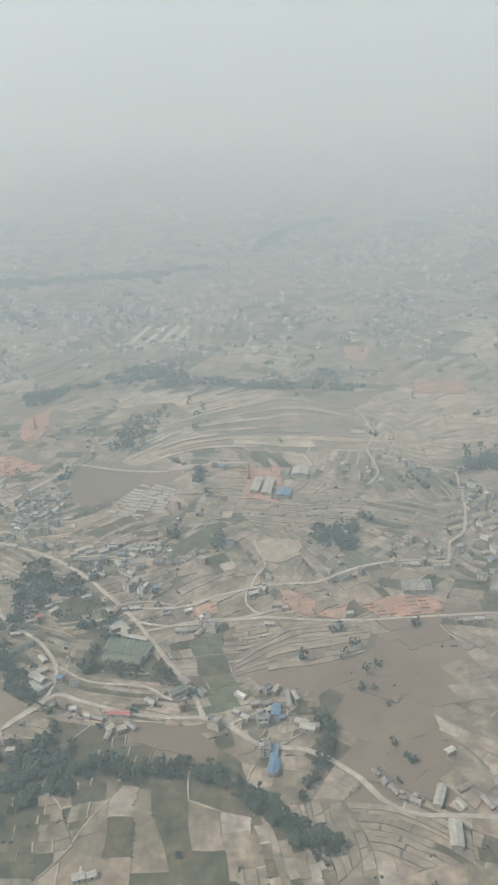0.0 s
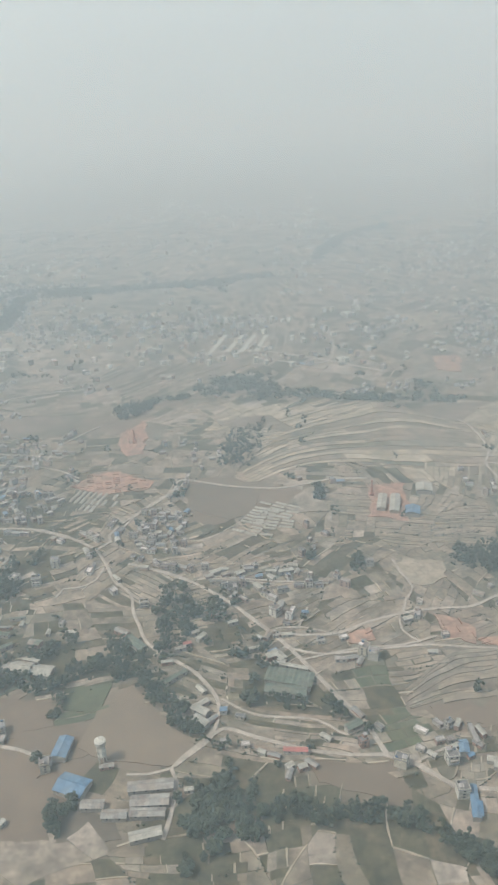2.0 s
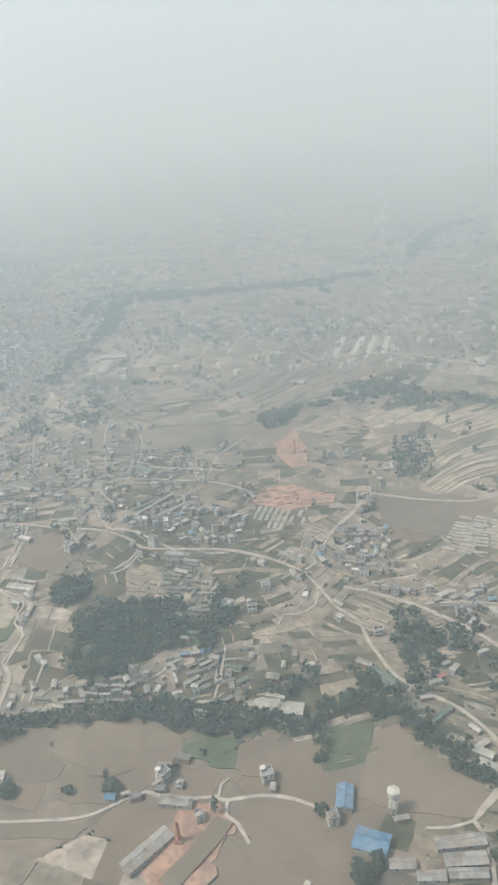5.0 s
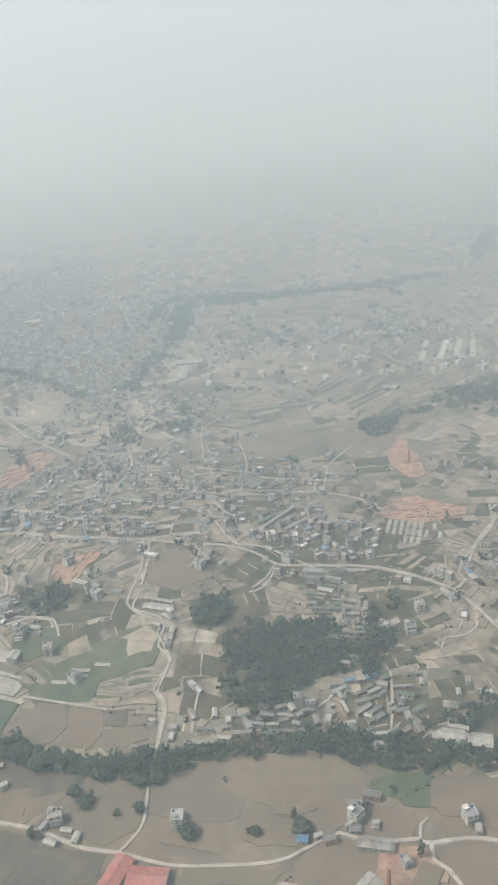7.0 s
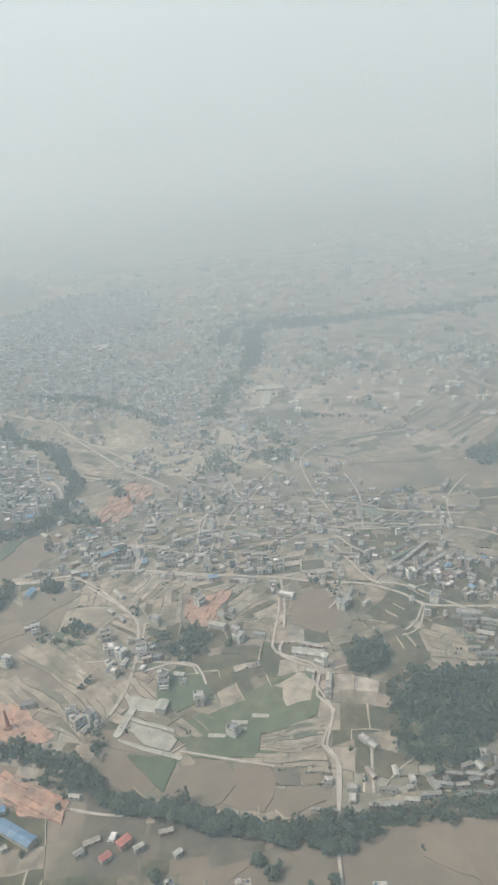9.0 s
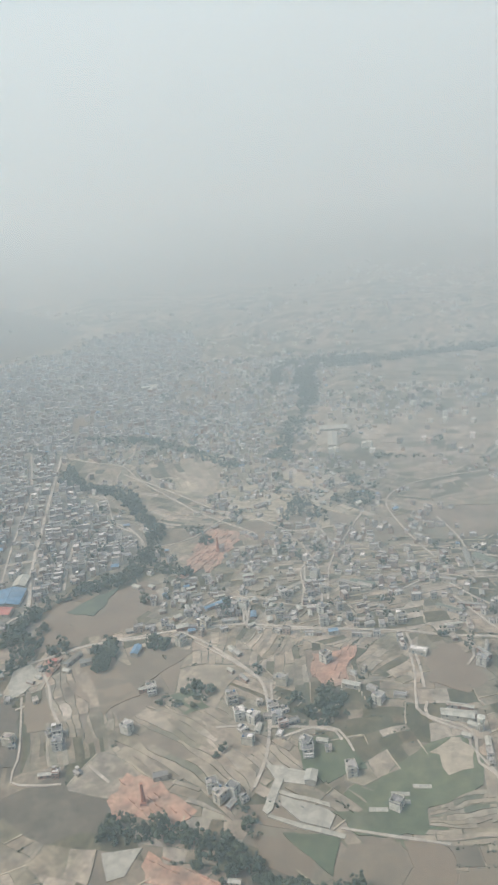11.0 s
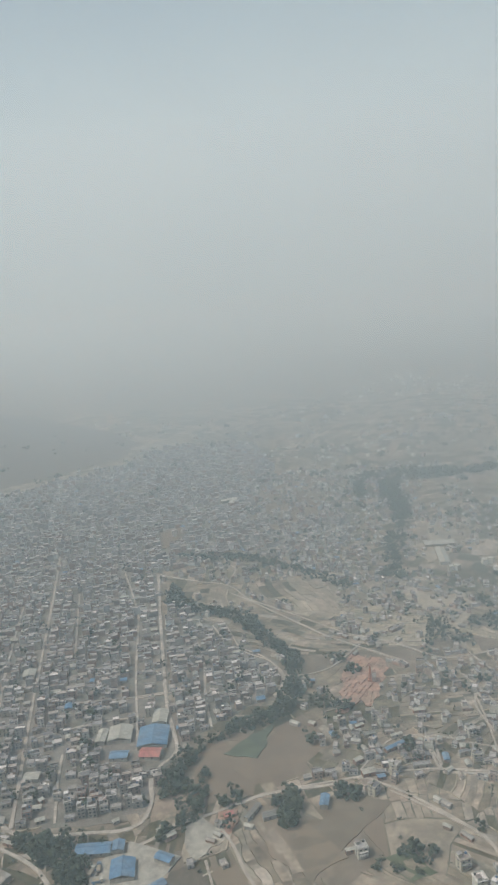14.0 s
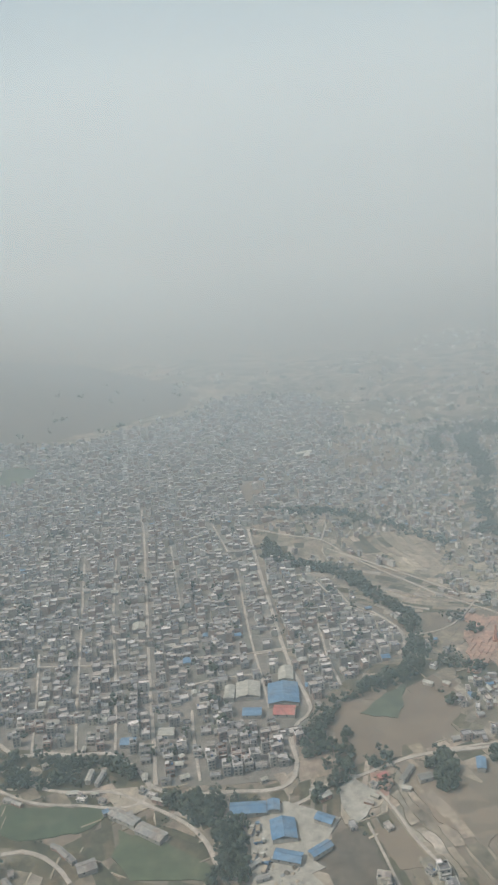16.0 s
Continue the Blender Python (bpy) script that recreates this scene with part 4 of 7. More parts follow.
field("grey", (-379, 321), (-347, 318), (-348, 300), (-360, 293), (-378, 298))
field("pale", (-165, 330), (-159, 330), (-120, 290), (-134, 282), (-166, 287), (-177, 293), (-172, 314))
field("green", (-191, 327), (-167, 332), (-172, 314), (-189, 314))
field("green", (-252, 321), (-227, 326), (-229, 308), (-253, 315))
field("tan", (-300, 332), (-280, 337), (-253, 324), (-256, 315), (-277, 306), (-293, 306))
field("tan", (-226, 321), (-195, 320), (-191, 305), (-208, 302), (-229, 308))
field("tan", (-231, 288), (-207, 292), (-185, 287), (-191, 277), (-184, 266), (-178, 246), (-219, 246), (-224, 262), (-220, 274))
field("brown", (-177, 264), (-153, 255), (-149, 246), (-174, 246))
field("brown", (-609, 437), (-603, 457), (-581, 459), (-568, 414), (-606, 415))
field("grey", (-519, 501), (-489, 492), (-523, 455), (-533, 442), (-541, 473), (-530, 489))
field("pale", (-579, 458), (-562, 460), (-548, 437), (-569, 436))
field("tan", (-454, 370), (-425, 363), (-428, 347), (-447, 355))
field("pale", (-563, 500), (-540, 494), (-515, 457), (-532, 449), (-549, 461))
field("tan", (-366, 483), (-348, 483), (-338, 452), (-350, 443), (-367, 453))
field("grey", (-151, 527), (-97, 531), (-106, 484), (-120, 476), (-149, 491))
field("tan", (-77, 286), (-43, 283), (-41, 265), (-51, 268), (-70, 274))
field("green", (-406, 377), (-397, 393), (-373, 412), (-357, 417), (-350, 404), (-353, 388), (-374, 379))
field("grey", (-411, 363), (-392, 363), (-389, 352), (-394, 343), (-409, 342), (-420, 348))
field("tan", (-391, 363), (-375, 362), (-371, 350), (-376, 339), (-393, 342), (-388, 352))
field("brown", (-374, 361), (-362, 360), (-360, 352), (-370, 351))
field("grey", (-361, 360), (-353, 359), (-350, 344), (-364, 337), (-375, 339), (-370, 349), (-359, 351))
field("green", (-418, 378), (-408, 367), (-381, 365), (-378, 381), (-386, 388), (-406, 377))
# dark sheet added beyond the town to darken the bluish distance, not a field
field("brown", (-1171, 1676), (-971, 1570), (-765, 1358), (-760, 1248), (-875, 1138), (-959, 1066))
field("green", (-757, 481), (-739, 479), (-706, 479), (-702, 473), (-711, 463), (-739, 458), (-750, 462))
field("green", (-695, 464), (-673, 457), (-651, 443), (-646, 434), (-684, 435), (-694, 448))
field("green", (-433, 417), (-419, 420), (-411, 403), (-421, 393), (-430, 401))
field("green", (-439, 369), (-416, 366), (-419, 349), (-427, 355))
field("green", (-502, 455), (-486, 458), (-477, 443), (-489, 440))
field("green", (-430, 410), (-411, 421), (-403, 400), (-419, 393))
contour(9, ((-266, 405), (-259, 404), (-252, 404)), ((-263, 437), (-257, 436), (-250, 437)), soil=SAND, green=0.05)
contour(8, ((-515, 447), (-492, 431), (-478, 417), (-465, 403)), ((-483, 454), (-462, 434), (-444, 420), (-427, 400)))
contour(6, ((-572, 477), (-560, 449), (-550, 431)), ((-552, 492), (-533, 449), (-525, 428)))
contour(8, ((-529, 431), (-502, 413), (-474, 390), (-461, 376)), ((-498, 455), (-471, 430), (-447, 405), (-451, 395)))
contour(8, ((-379, 370), (-364, 368), (-351, 371)), ((-378, 380), (-364, 385), (-349, 387)), green=0.5)
contour(12, ((-123, 567), (-94, 612), (-50, 644), (-2, 665), (45, 639)), ((-108, 526), (-74, 555), (-37, 562), (22, 553), (81, 552)), soil=SAND, green=0.12)
contour(11, ((-27, 327), (-2, 351), (21, 356), (45, 360)), ((-26, 313), (-1, 320), (21, 325), (38, 331)), green=0.2)

TOWN = [(-800, 525), (-1010, 1100), (-876, 1086), (-837, 1126), (-753, 1188), (-709, 1284), (-582, 1270), (-557, 1148), (-540, 1018), (-475, 965), (-476, 892), (-520, 871), (-593, 862), (-653, 818), (-621, 638), (-604, 554), (-614, 494), (-678, 491), (-712, 520)]
TOWN_EAST = [(-641, 782), (-629, 743), (-597, 723), (-574, 685), (-549, 654), (-544, 611), (-586, 575), (-603, 554), (-614, 616), (-625, 669)]
TOWN_GAPS = [[(-937, 1002), (-922, 1013), (-896, 1001), (-885, 975), (-895, 950), (-916, 939)], [(-567, 1080), (-498, 1116), (-506, 966), (-548, 917), (-573, 959)], [(-669, 923), (-647, 938), (-640, 891), (-661, 877)]]
KEEP_OFF += [TOWN, TOWN_EAST]
sheet("town_ground", TOWN, 0.1, STREET, "grey brown packed earth between town houses", "ground", step=28.0)
sheet("town_ground", TOWN_EAST, 0.1, STREET, "grey brown packed earth between town houses", "ground", step=28.0)
sheet("lake", TOWN_GAPS[0], 0.35, WATER, "still grey green lake at the edge of town", "lake", step=28.0)
for gap in TOWN_GAPS[1:]:
    sheet("bare_ground", gap, 0.35, TAN_FIELD, "bare brown earth slope inside the town", "bare ground", step=28.0, rag=6.0)


NEAR_ROAD = {}
for width, line in ROAD_LINES:
    for x, y in line:
        NEAR_ROAD.setdefault((int(x // 20), int(y // 20)), []).append((x, y, width))


def on_road(x, y, room):
    for i in (-1, 0, 1):
        for j in (-1, 0, 1):
            for a, b, w in NEAR_ROAD.get((int(x // 20) + i, int(y // 20) + j), ()):
                if (a - x) ** 2 + (b - y) ** 2 < (room + w / 2) ** 2:
                    return True
    return False


def off_path(x, y):
    """Distance of a place from the line below the flight."""
    return (y - 3) * 0.97 + x * 0.244


# ---- fields ----
def cells(x0, x1, y0, y1, size):
    """A loose honeycomb of farm blocks."""
    seeds = []
    y, row = y0 - size, 0
    while y < y1 + size:
        x = x0 - size + (row % 2) * size / 2
        while x < x1 + size:
            seeds.append((x + R.uniform(-0.38, 0.38) * size, y + R.uniform(-0.38, 0.38) * size))
            x += size
        y, row = y + size * 0.85, row + 1
    for sx, sy in seeds:
        poly = [(sx - 2 * size, sy - 2 * size), (sx + 2 * size, sy - 2 * size), (sx + 2 * size, sy + 2 * size), (sx - 2 * size, sy + 2 * size)]
        for ox, oy in seeds:
            if (ox, oy) != (sx, sy) and abs(ox - sx) < 2.6 * size and abs(oy - sy) < 2.6 * size:
                poly = clipped(poly, (sx + ox) / 2, (sy + oy) / 2, ox - sx, oy - sy)
        if len(poly) > 2:
            yield sx, sy, poly


def strips(poly, angle, wide):
    """Cuts a block into strips across the angle."""
    c, s = math.cos(angle), math.sin(angle)
    ts = [x * c + y * s for x, y in poly]
    t, out = min(ts), []
    while t < max(ts):
        w = wide * R.uniform(0.6, 1.5)
        p = clipped(clipped(poly, t * c, t * s, -c, -s), (t + w) * c, (t + w) * s, c, s)
        if len(p) > 2 and area(p) > 12:
            out.append(p)
        t += w
    return out


def bent(x, y):
    """Terrace edges wander."""
    a, b = noise.noise((x * 0.013, y * 0.013, 1)), noise.noise((x * 0.013, y * 0.013, 5))
    c, d = noise.noise((x * 0.06, y * 0.06, 2)), noise.noise((x * 0.06, y * 0.06, 7))
    return x + 14 * a + 1.8 * c, y + 14 * b + 1.8 * d


def plot_solid(poly, rise, bank, step):
    cx, cy = bent(sum(p[0] for p in poly) / len(poly), sum(p[1] for p in poly) / len(poly))
    rim = []
    for (ax, ay), (bx, by) in zip(poly, poly[1:] + poly[:1]):
        n = 1 + int(math.hypot(bx - ax, by - ay) / step)
        for i in range(n):
            x, y = ax + (bx - ax) * i / n, ay + (by - ay) * i / n
            x, y = bent(x, y)
            d = math.hypot(x - cx, y - cy) or 1
            k = bank * (0.6 + 0.8 * noise.noise((x * 0.2, y * 0.2, 4)))
            rim.append((x + (cx - x) / d * k, y + (cy - y) / d * k))
    n = len(rim)
    top = [(x, y, land(x, y) + rise) for x, y in rim]
    low = []
    for x, y in rim:
        d = math.hypot(x - cx, y - cy) or 1
        low.append((x + (x - cx) / d * (bank + 0.35), y + (y - cy) / d * (bank + 0.35), land(x, y) - 0.3))
    return top + low, [list(range(n))] + [[i, n + i, n + (i + 1) % n, (i + 1) % n] for i in range(n)]


HEDGE_LINES = ([(34, 307), (45, 315), (56, 323), (66, 333), (82, 337), (106, 344)], [(51, 307), (60, 295)], [(60, 288), (68, 274), (69, 256)])
PLOTS, BUNDS = [], []
HEDGES = [(a, b) for line in HEDGE_LINES for a, b in zip(line, line[1:])]
for size, y_lo, y_hi, wide, long in ((42, 120, 640, 4.7, 11), (100, 640, 1600, 7, 16)):
    for sx, sy, block in cells(-1080, 420, y_lo, y_hi, size):
        if not (y_lo <= sy < y_hi) or off_path(sx, sy) < 90:
            continue
        kind = next((k for k, poly in ZONES if inside(sx, sy, poly)), "field")
        lay = land(sx + 5, sy) - land(sx - 5, sy), land(sx, sy + 5) - land(sx, sy - 5)
        angle = math.atan2(lay[1], lay[0]) + R.gauss(0, 0.35) if math.hypot(*lay) > 0.25 else R.choice((0.2, 1.0, 1.4, 2.2, 2.8)) + R.gauss(0, 0.2)
        if off_path(sx, sy) < 235 and sx > -120:
            angle = R.choice((0.05, 1.6))
        fold = noise.noise((sx * 0.006, sy * 0.006, 21))
        across, along = (wide * 1.8, long * 1.0) if fold < -0.12 else (wide, long) if fold < 0.16 else (wide * 0.65, long * 1.5)
        if kind in ("bare", "dark"):
            across, along = wide * 5, long * 3
        elif kind in ("terrace", "sand", "green"):
            across, along = wide * 0.5, long * 1.9
            angle = next((a for a, poly in TERRACES if inside(sx, sy, poly)), angle)
        elif kind == "plain":
            across, along = wide * 3.0, long * 2.0
        elif kind == "yard":
            across, along = wide * 0.65, long * 0.6
        elif kind == "scrub":
            across, along = wide * 0.9, long * 0.8
        elif off_path(sx, sy) < 235:
            across, along = wide * 2.3, long * 1.25
        for strip in strips(block, angle, across * R.uniform(0.8, 1.4)):
            for plot in strips(strip, angle + math.pi / 2 + R.gauss(0, 0.06), along * R.uniform(0.6, 1.5)):
                px, py = bent(sum(p[0] for p in plot) / len(plot), sum(p[1] for p in plot) / len(plot))
                if any(inside(px, py, p) for p in KEEP_OFF):
                    continue
                what = next((q for q, poly in ZONES if inside(px, py, poly)), "field")
                if what == "scrub" and R.random() < 0.14:
                    what = "field"
                elif what == "field" and R.random() < (0.05 if px > 15 and off_path(px, py) < 350 else 0.22) + 0.6 * max(0, noise.noise((px * 0.012, py * 0.012, 33))):
                    what = "scrub"
                PLOTS.append((off_path(px, py), px, py, plot, what))
                if R.random() < {"terrace": 0.3, "scrub": 0.4, "field": 0.24, "yard": 0.4, "bare": 0.05, "dark": 0.03, "sand": 0.08}.get(what, 0.15):
                    HEDGES.append((plot[0], plot[1]))
                if len(plot) > 2 and off_path(px, py) < 760 and R.random() < {"field": 0.34, "yard": 0.4, "scrub": 0.4, "sand": 0.25, "terrace": 0.12}.get(what, 0.04):
                    BUNDS.append((plot[1], plot[2]))
PLOTS.sort(key=lambda p: p[0])
KINDS = {"field": FIELD, "sand": SAND, "bare": BARE, "green": CROP, "dark": DARK, "yard": YARD, "scrub": SCRUB, "terrace": STEPS, "plain": BARE}
TOLD = {"field": "dry brown stubble field plot with earth banks", "sand": "pale sandy terraced field plot", "bare": "smooth ploughed brown field", "green": "dark green crop field plot", "dark": "dark brown soil of fields and far ground", "yard": "grassy plot among village houses", "scrub": "dark olive rough grass plot with bushes", "plain": "bare brown plot with grassy borders", "terrace": "narrow stepped dry terrace with a grassy bank"}
bulk_v, bulk_f, bulk_m = [], [], []
for i, (far, px, py, plot, what) in enumerate(PLOTS):
    broad = what in ("bare", "dark", "scrub")
    v, f = plot_solid(plot, R.uniform(0.02, 0.09) if broad else 0.05 + 0.4 * R.random() ** 3, (0.02 if what == "scrub" else -0.3) if broad else 0.35 + 0.9 * R.random() if what in ("terrace", "green", "sand") else -0.25 if what == "plain" else 0.05 + 0.75 * R.random() ** 3, 7 if far < 420 else 12 if far < 700 else 25)
    if i < 300:
        v = [(x - px, y - py, z) for x, y, z in v]
        ob = new("field_plot", mesh_of("field_plot", v, f, [KINDS[what], BANK], [0] + [1] * (len(f) - 1)))
        ob.location = px, py, 0
        tagged(ob, TOLD[what], "field", kind="structure")
    else:
        bulk_f += [[k + len(bulk_v) for k in face] for face in f]
        bulk_m += [list(KINDS).index(what)] + [len(KINDS)] * (len(f) - 1)
        bulk_v += v
tagged(new("fields", mesh_of("fields", bulk_v, bulk_f, [*KINDS.values(), BANK], bulk_m)), "patchwork of dry terraced fields across the valley", "fields", kind="stuff")

# pale earth ridges between the plots
ridge_v, ridge_f = [], []
for (ax, ay), (bx, by) in BUNDS:
    n = max(1, int(math.dist((ax, ay), (bx, by)) / 3))
    wide = R.uniform(0.18, 0.42)
    first = len(ridge_v)
    d = math.dist((ax, ay), (bx, by)) or 1
    ox, oy = -(by - ay) / d, (bx - ax) / d
    for i in range(n + 1):
        x, y = bent(ax + (bx - ax) * i / n, ay + (by - ay) * i / n)
        g = land(x, y)
        k = wide * R.uniform(0.6, 1.4)
        ridge_v += [(x - ox * k * 1.5, y - oy * k * 1.5, g - 0.2), (x - ox * k, y - oy * k, g + 0.55), (x + ox * k, y + oy * k, g + 0.55), (x + ox * k * 1.5, y + oy * k * 1.5, g - 0.2)]
    for i in range(n):
        ridge_f += [(first + 4 * i + q, first + 4 * i + q + 1, first + 4 * i + q + 5, first + 4 * i + q + 4) for q in range(3)]
tagged(new("field_ridges", mesh_of("field_ridges", ridge_v, ridge_f, [SAND])), "pale worn earth ridges between the field plots", "earth ridges", kind="stuff")

# ---- houses ----
PLACES = []  # x, y, turn
TAKEN = {}


def free(x, y, room):
    for i in (-1, 0, 1):
        for j in (-1, 0, 1):
            for a, b, r in TAKEN.get((int(x // 12) + i, int(y // 12) + j), ()):
                if (a - x) ** 2 + (b - y) ** 2 < (room + r) ** 2:
                    return False
    return True


def take(x, y, room):
    TAKEN.setdefault((int(x // 12), int(y // 12)), []).append((x, y, room))


def shed(kind, x, y, length, width, turn):
    SHEDS.append((kind, x, y, length, width, turn))
    for k in range(int(length / 4) + 1):
        s = -length / 2 + k * 4
        take(x + s * math.cos(radians(turn)), y + s * math.sin(radians(turn)), width / 2)


SHEDS = []
shed("blue", -182.9, 291.1, 11.7, 6.3, 83.7)
shed("blue", -173.7, 270.8, 13.3, 9.7, -18.9)
shed("grey", -140.3, 270.5, 18.8, 4.9, 6.9)
shed("grey", -139.6, 263.0, 15.7, 5.1, 4.0)
shed("grey", -139.7, 257.2, 14.2, 3.8, 0.9)
shed("grey", -153.2, 256.3, 10.3, 3.8, 1.3)
shed("grey", -163.2, 261.2, 9.4, 3.9, 1.4)
shed("white", -139.0, 247.2, 12.8, 4.0, 16.0)
shed("grey", -260.8, 268.6, 22.6, 6.3, 49.1)
shed("grey", -252.0, 290.6, 10.5, 4.6, -9.0)
shed("grey", -262.6, 247.5, 7.1, 6.0, 69.0)
shed("white", -123.2, 312.3, 8.5, 3.5, -31.0)
shed("white", -122.5, 305.8, 8.3, 3.6, -35.7)
shed("white", -215.0, 340.3, 9.4, 7.3, -7.1)
shed("white", -203.3, 337.8, 8.5, 7.1, -8.9)
for k in range(9):
    shed("green", -91.6 + 2.45 * k, 335.0 - 0.56 * k, 9.6, 2.4, 77.0)
shed("green", -83.6, 324.6, 19.5, 5.6, -8.0)
shed("white", -81.4, 340.6, 17.5, 1.8, -15.0)
shed("white", -90.4, 348.8, 6.4, 3.2, 38.0)
shed("white", -86.0, 347.4, 6.4, 3.2, -52.0)
shed("green", -53.0, 303.0, 7.6, 3.6, 33.0)
shed("grey", 70.9, 383.2, 15.8, 9.4, -0.0)
shed("white", -20.5, 497.6, 18.7, 5.2, 80.1)
shed("white", -12.3, 495.7, 21.8, 5.7, 81.0)
shed("blue", -2.1, 486.3, 9.9, 9.0, 80.9)
shed("white", 9.7, 516.8, 10.9, 10.3, 82.4)
shed("white", -29.0, 788.2, 19.7, 5.4, 84.9)
shed("blue", -7.5, 258.3, 7.0, 3.8, 82.3)
shed("blue", -6.9, 289.0, 4.7, 3.7, 85.4)
shed("white", 62.5, 225.1, 11.8, 4.5, 84.8)
shed("white", 59.4, 242.9, 10.6, 3.0, 69.9)
shed("red", -351.7, 280.3, 14.2, 7.4, 69.4)
shed("red", -339.2, 277.8, 15.4, 8.7, -4.1)
shed("blue", -280.3, 293.2, 4.1, 3.0, -2.8)
shed("blue", -479.1, 329.6, 20.3, 5.2, -29.0)
shed("white", -357.4, 427.0, 14.9, 4.1, -14.1)
shed("grey", -693.2, 469.9, 15.7, 5.1, -30.0)
shed("white", -396.7, 878.1, 28.4, 10.7, 0.9)
shed("white", -399.4, 847.5, 35.8, 8.0, -91.7)
shed("white", -426.8, 394.8, 6.4, 4.8, 80.6)
shed("blue", -619.4, 563.4, 19.5, 16.9, 92.5)
shed("red", -618.6, 547.1, 11.6, 8.4, -4.1)
shed("blue", -636.5, 546.8, 10.2, 6.8, -0.7)
shed("white", -639.8, 568.0, 14.6, 13.2, 93.0)
shed("white", -618.3, 584.0, 13.5, 8.4, 91.9)
shed("white", -650.5, 566.4, 12.7, 5.3, 89.8)
shed("blue", -634.9, 473.3, 16.8, 7.2, 3.1)
shed("blue", -623.0, 474.4, 6.8, 5.2, 92.4)
shed("blue", -618.2, 459.3, 12.3, 10.9, 96.5)
shed("blue", -616.0, 443.9, 12.0, 5.8, -14.1)
shed("blue", -599.4, 464.8, 8.4, 4.8, -25.7)
shed("blue", -601.8, 447.3, 10.8, 4.0, 37.3)
shed("grey", -678.8, 460.1, 15.0, 5.9, -30.0)
shed("grey", -704.3, 441.0, 8.2, 5.8, 24.8)
shed("blue", -523.0, 494.4, 8.3, 3.9, 81.5)
shed("white", -682.1, 531.6, 8.3, 6.1, -0.9)
shed("white", -717.6, 645.0, 8.9, 7.7, 100.2)
shed("blue", -701.8, 524.3, 7.9, 5.7, 1.2)


# tall plastered houses that stand by themselves
TALL = [(-214.8, 302.1), (-188.3, 281.5), (-89.1, 381.7), (-516.2, 431.4), (-465.2, 445.6), (-460.8, 434.3), (-453.8, 431.6), (-455.8, 418.0), (-444.3, 437.1), (-470.5, 392.2), (-466.4, 386.7), (-461.3, 390.0), (-427.8, 408.7), (-409.1, 397.3), (-338.3, 465.4), (-288.1, 470.3), (-374.2, 506.9), (-298.3, 494.4), (-393.2, 439.9), (-576.2, 429.8), (-551.6, 432.2), (-549.4, 424.1), (-485.4, 515.1), (-464.5, 534.5), (-440.7, 543.5), (-416.2, 546.8), (-417.7, 522.1), (-421.3, 568.6), (-442.4, 519.6), (-417.4, 508.2), (-417.5, 472.9), (-440.4, 457.4), (-508.2, 458.2), (-442.4, 430.1), (-497.9, 499.2), (-238.5, 409.5), (-225.5, 407.2), (-218.8, 424.3), (-428.6, 412.8), (-391.3, 379.0)]
TALL += [(-381.7, 304.2), (-330.9, 303.3), (-259.2, 303.2), (-34.5, 282.7), (-12.9, 284.2), (-11.6, 267.3), (-44.4, 352.6), (-40.1, 348.4)]
for x, y in TALL:
    take(x, y, 2.4)

# low roofs, each in its place, and others in close rows
LONG_HOUSES = []


def hut(kind, x, y, length, width, turn):
    LONG_HOUSES.append((x, y, length, width, turn, kind))
    n = max(1, int(length / 2.5))
    for k in range(n):
        q = (k + 0.5) / n * length - length / 2
        take(x + q * math.cos(radians(turn)), y + q * math.sin(radians(turn)), width / 2 + 0.3)


hut("white", -30.0, 792.8, 8.2, 8, 15)
hut("white", -200.2, 772.7, 11.2, 6, -14)
hut("white", -604.6, 1012.7, 14.2, 6, 26)
hut("white", 6.4, 696.7, 3.7, 4, 16)
hut("grey", -199.1, 774.2, 13.4, 8, 11)
hut("white", -385.3, 694.4, 4.6, 4, 31)
hut("white", -597.9, 1009.9, 20.3, 6, 79)
hut("pale", -7.0, 303.9, 5.2, 2.0, 66)
hut("pale", 2.4, 299.4, 5.9, 2.0, -67)
hut("grey", -0.1, 292.7, 4.6, 2.5, -44)
hut("pale", 4.8, 283.3, 6.0, 3.0, -17)
hut("concrete", 10.2, 280.9, 5.1, 3.0, 3)
hut("concrete", -11.3, 294.9, 3.5, 2.5, 17)
hut("pale", -81.9, 281.0, 3.6, 2.5, 33)
hut("pale", -76.4, 280.1, 3.9, 2.5, 24)
hut("red", -79.3, 289.3, 10.6, 2.4, -3)
hut("pale", -80.3, 207.4, 4.6, 3.0, 17)
hut("pale", -75.5, 208.2, 3.4, 2.5, 20)
hut("white", 67.7, 266.4, 4.1, 2.5, 32)
hut("pale", -124.1, 269.0, 3.7, 2.0, 9)
hut("pale", -716.5, 498.7, 8.2, 2.5, 87)
hut("grey", -710.8, 497.5, 10.4, 2.0, 79)
hut("grey", -741.6, 507.8, 4.0, 2.5, 39)
hut("blue", -703.0, 473.9, 2.8, 2.5, 30)
hut("pale", -682.0, 533.7, 7.0, 3.0, 9)
hut("white", -671.6, 511.9, 2.7, 2.5, 38)
hut("pale", -678.8, 480.8, 6.2, 2.0, -20)
hut("grey", -694.2, 471.5, 9.3, 3.0, 17)
hut("slate", -252.1, 290.3, 13.9, 4.0, -7)
hut("grey", -263.5, 250.9, 8.5, 5.0, 16)
hut("concrete", -251.9, 312.5, 7.0, 3.0, -14)
hut("grey", -259.6, 301.3, 9.4, 1.2, 38)
hut("pale", -259.8, 302.0, 3.7, 2.0, 23)
hut("concrete", -269.5, 293.4, 4.8, 3.0, 16)
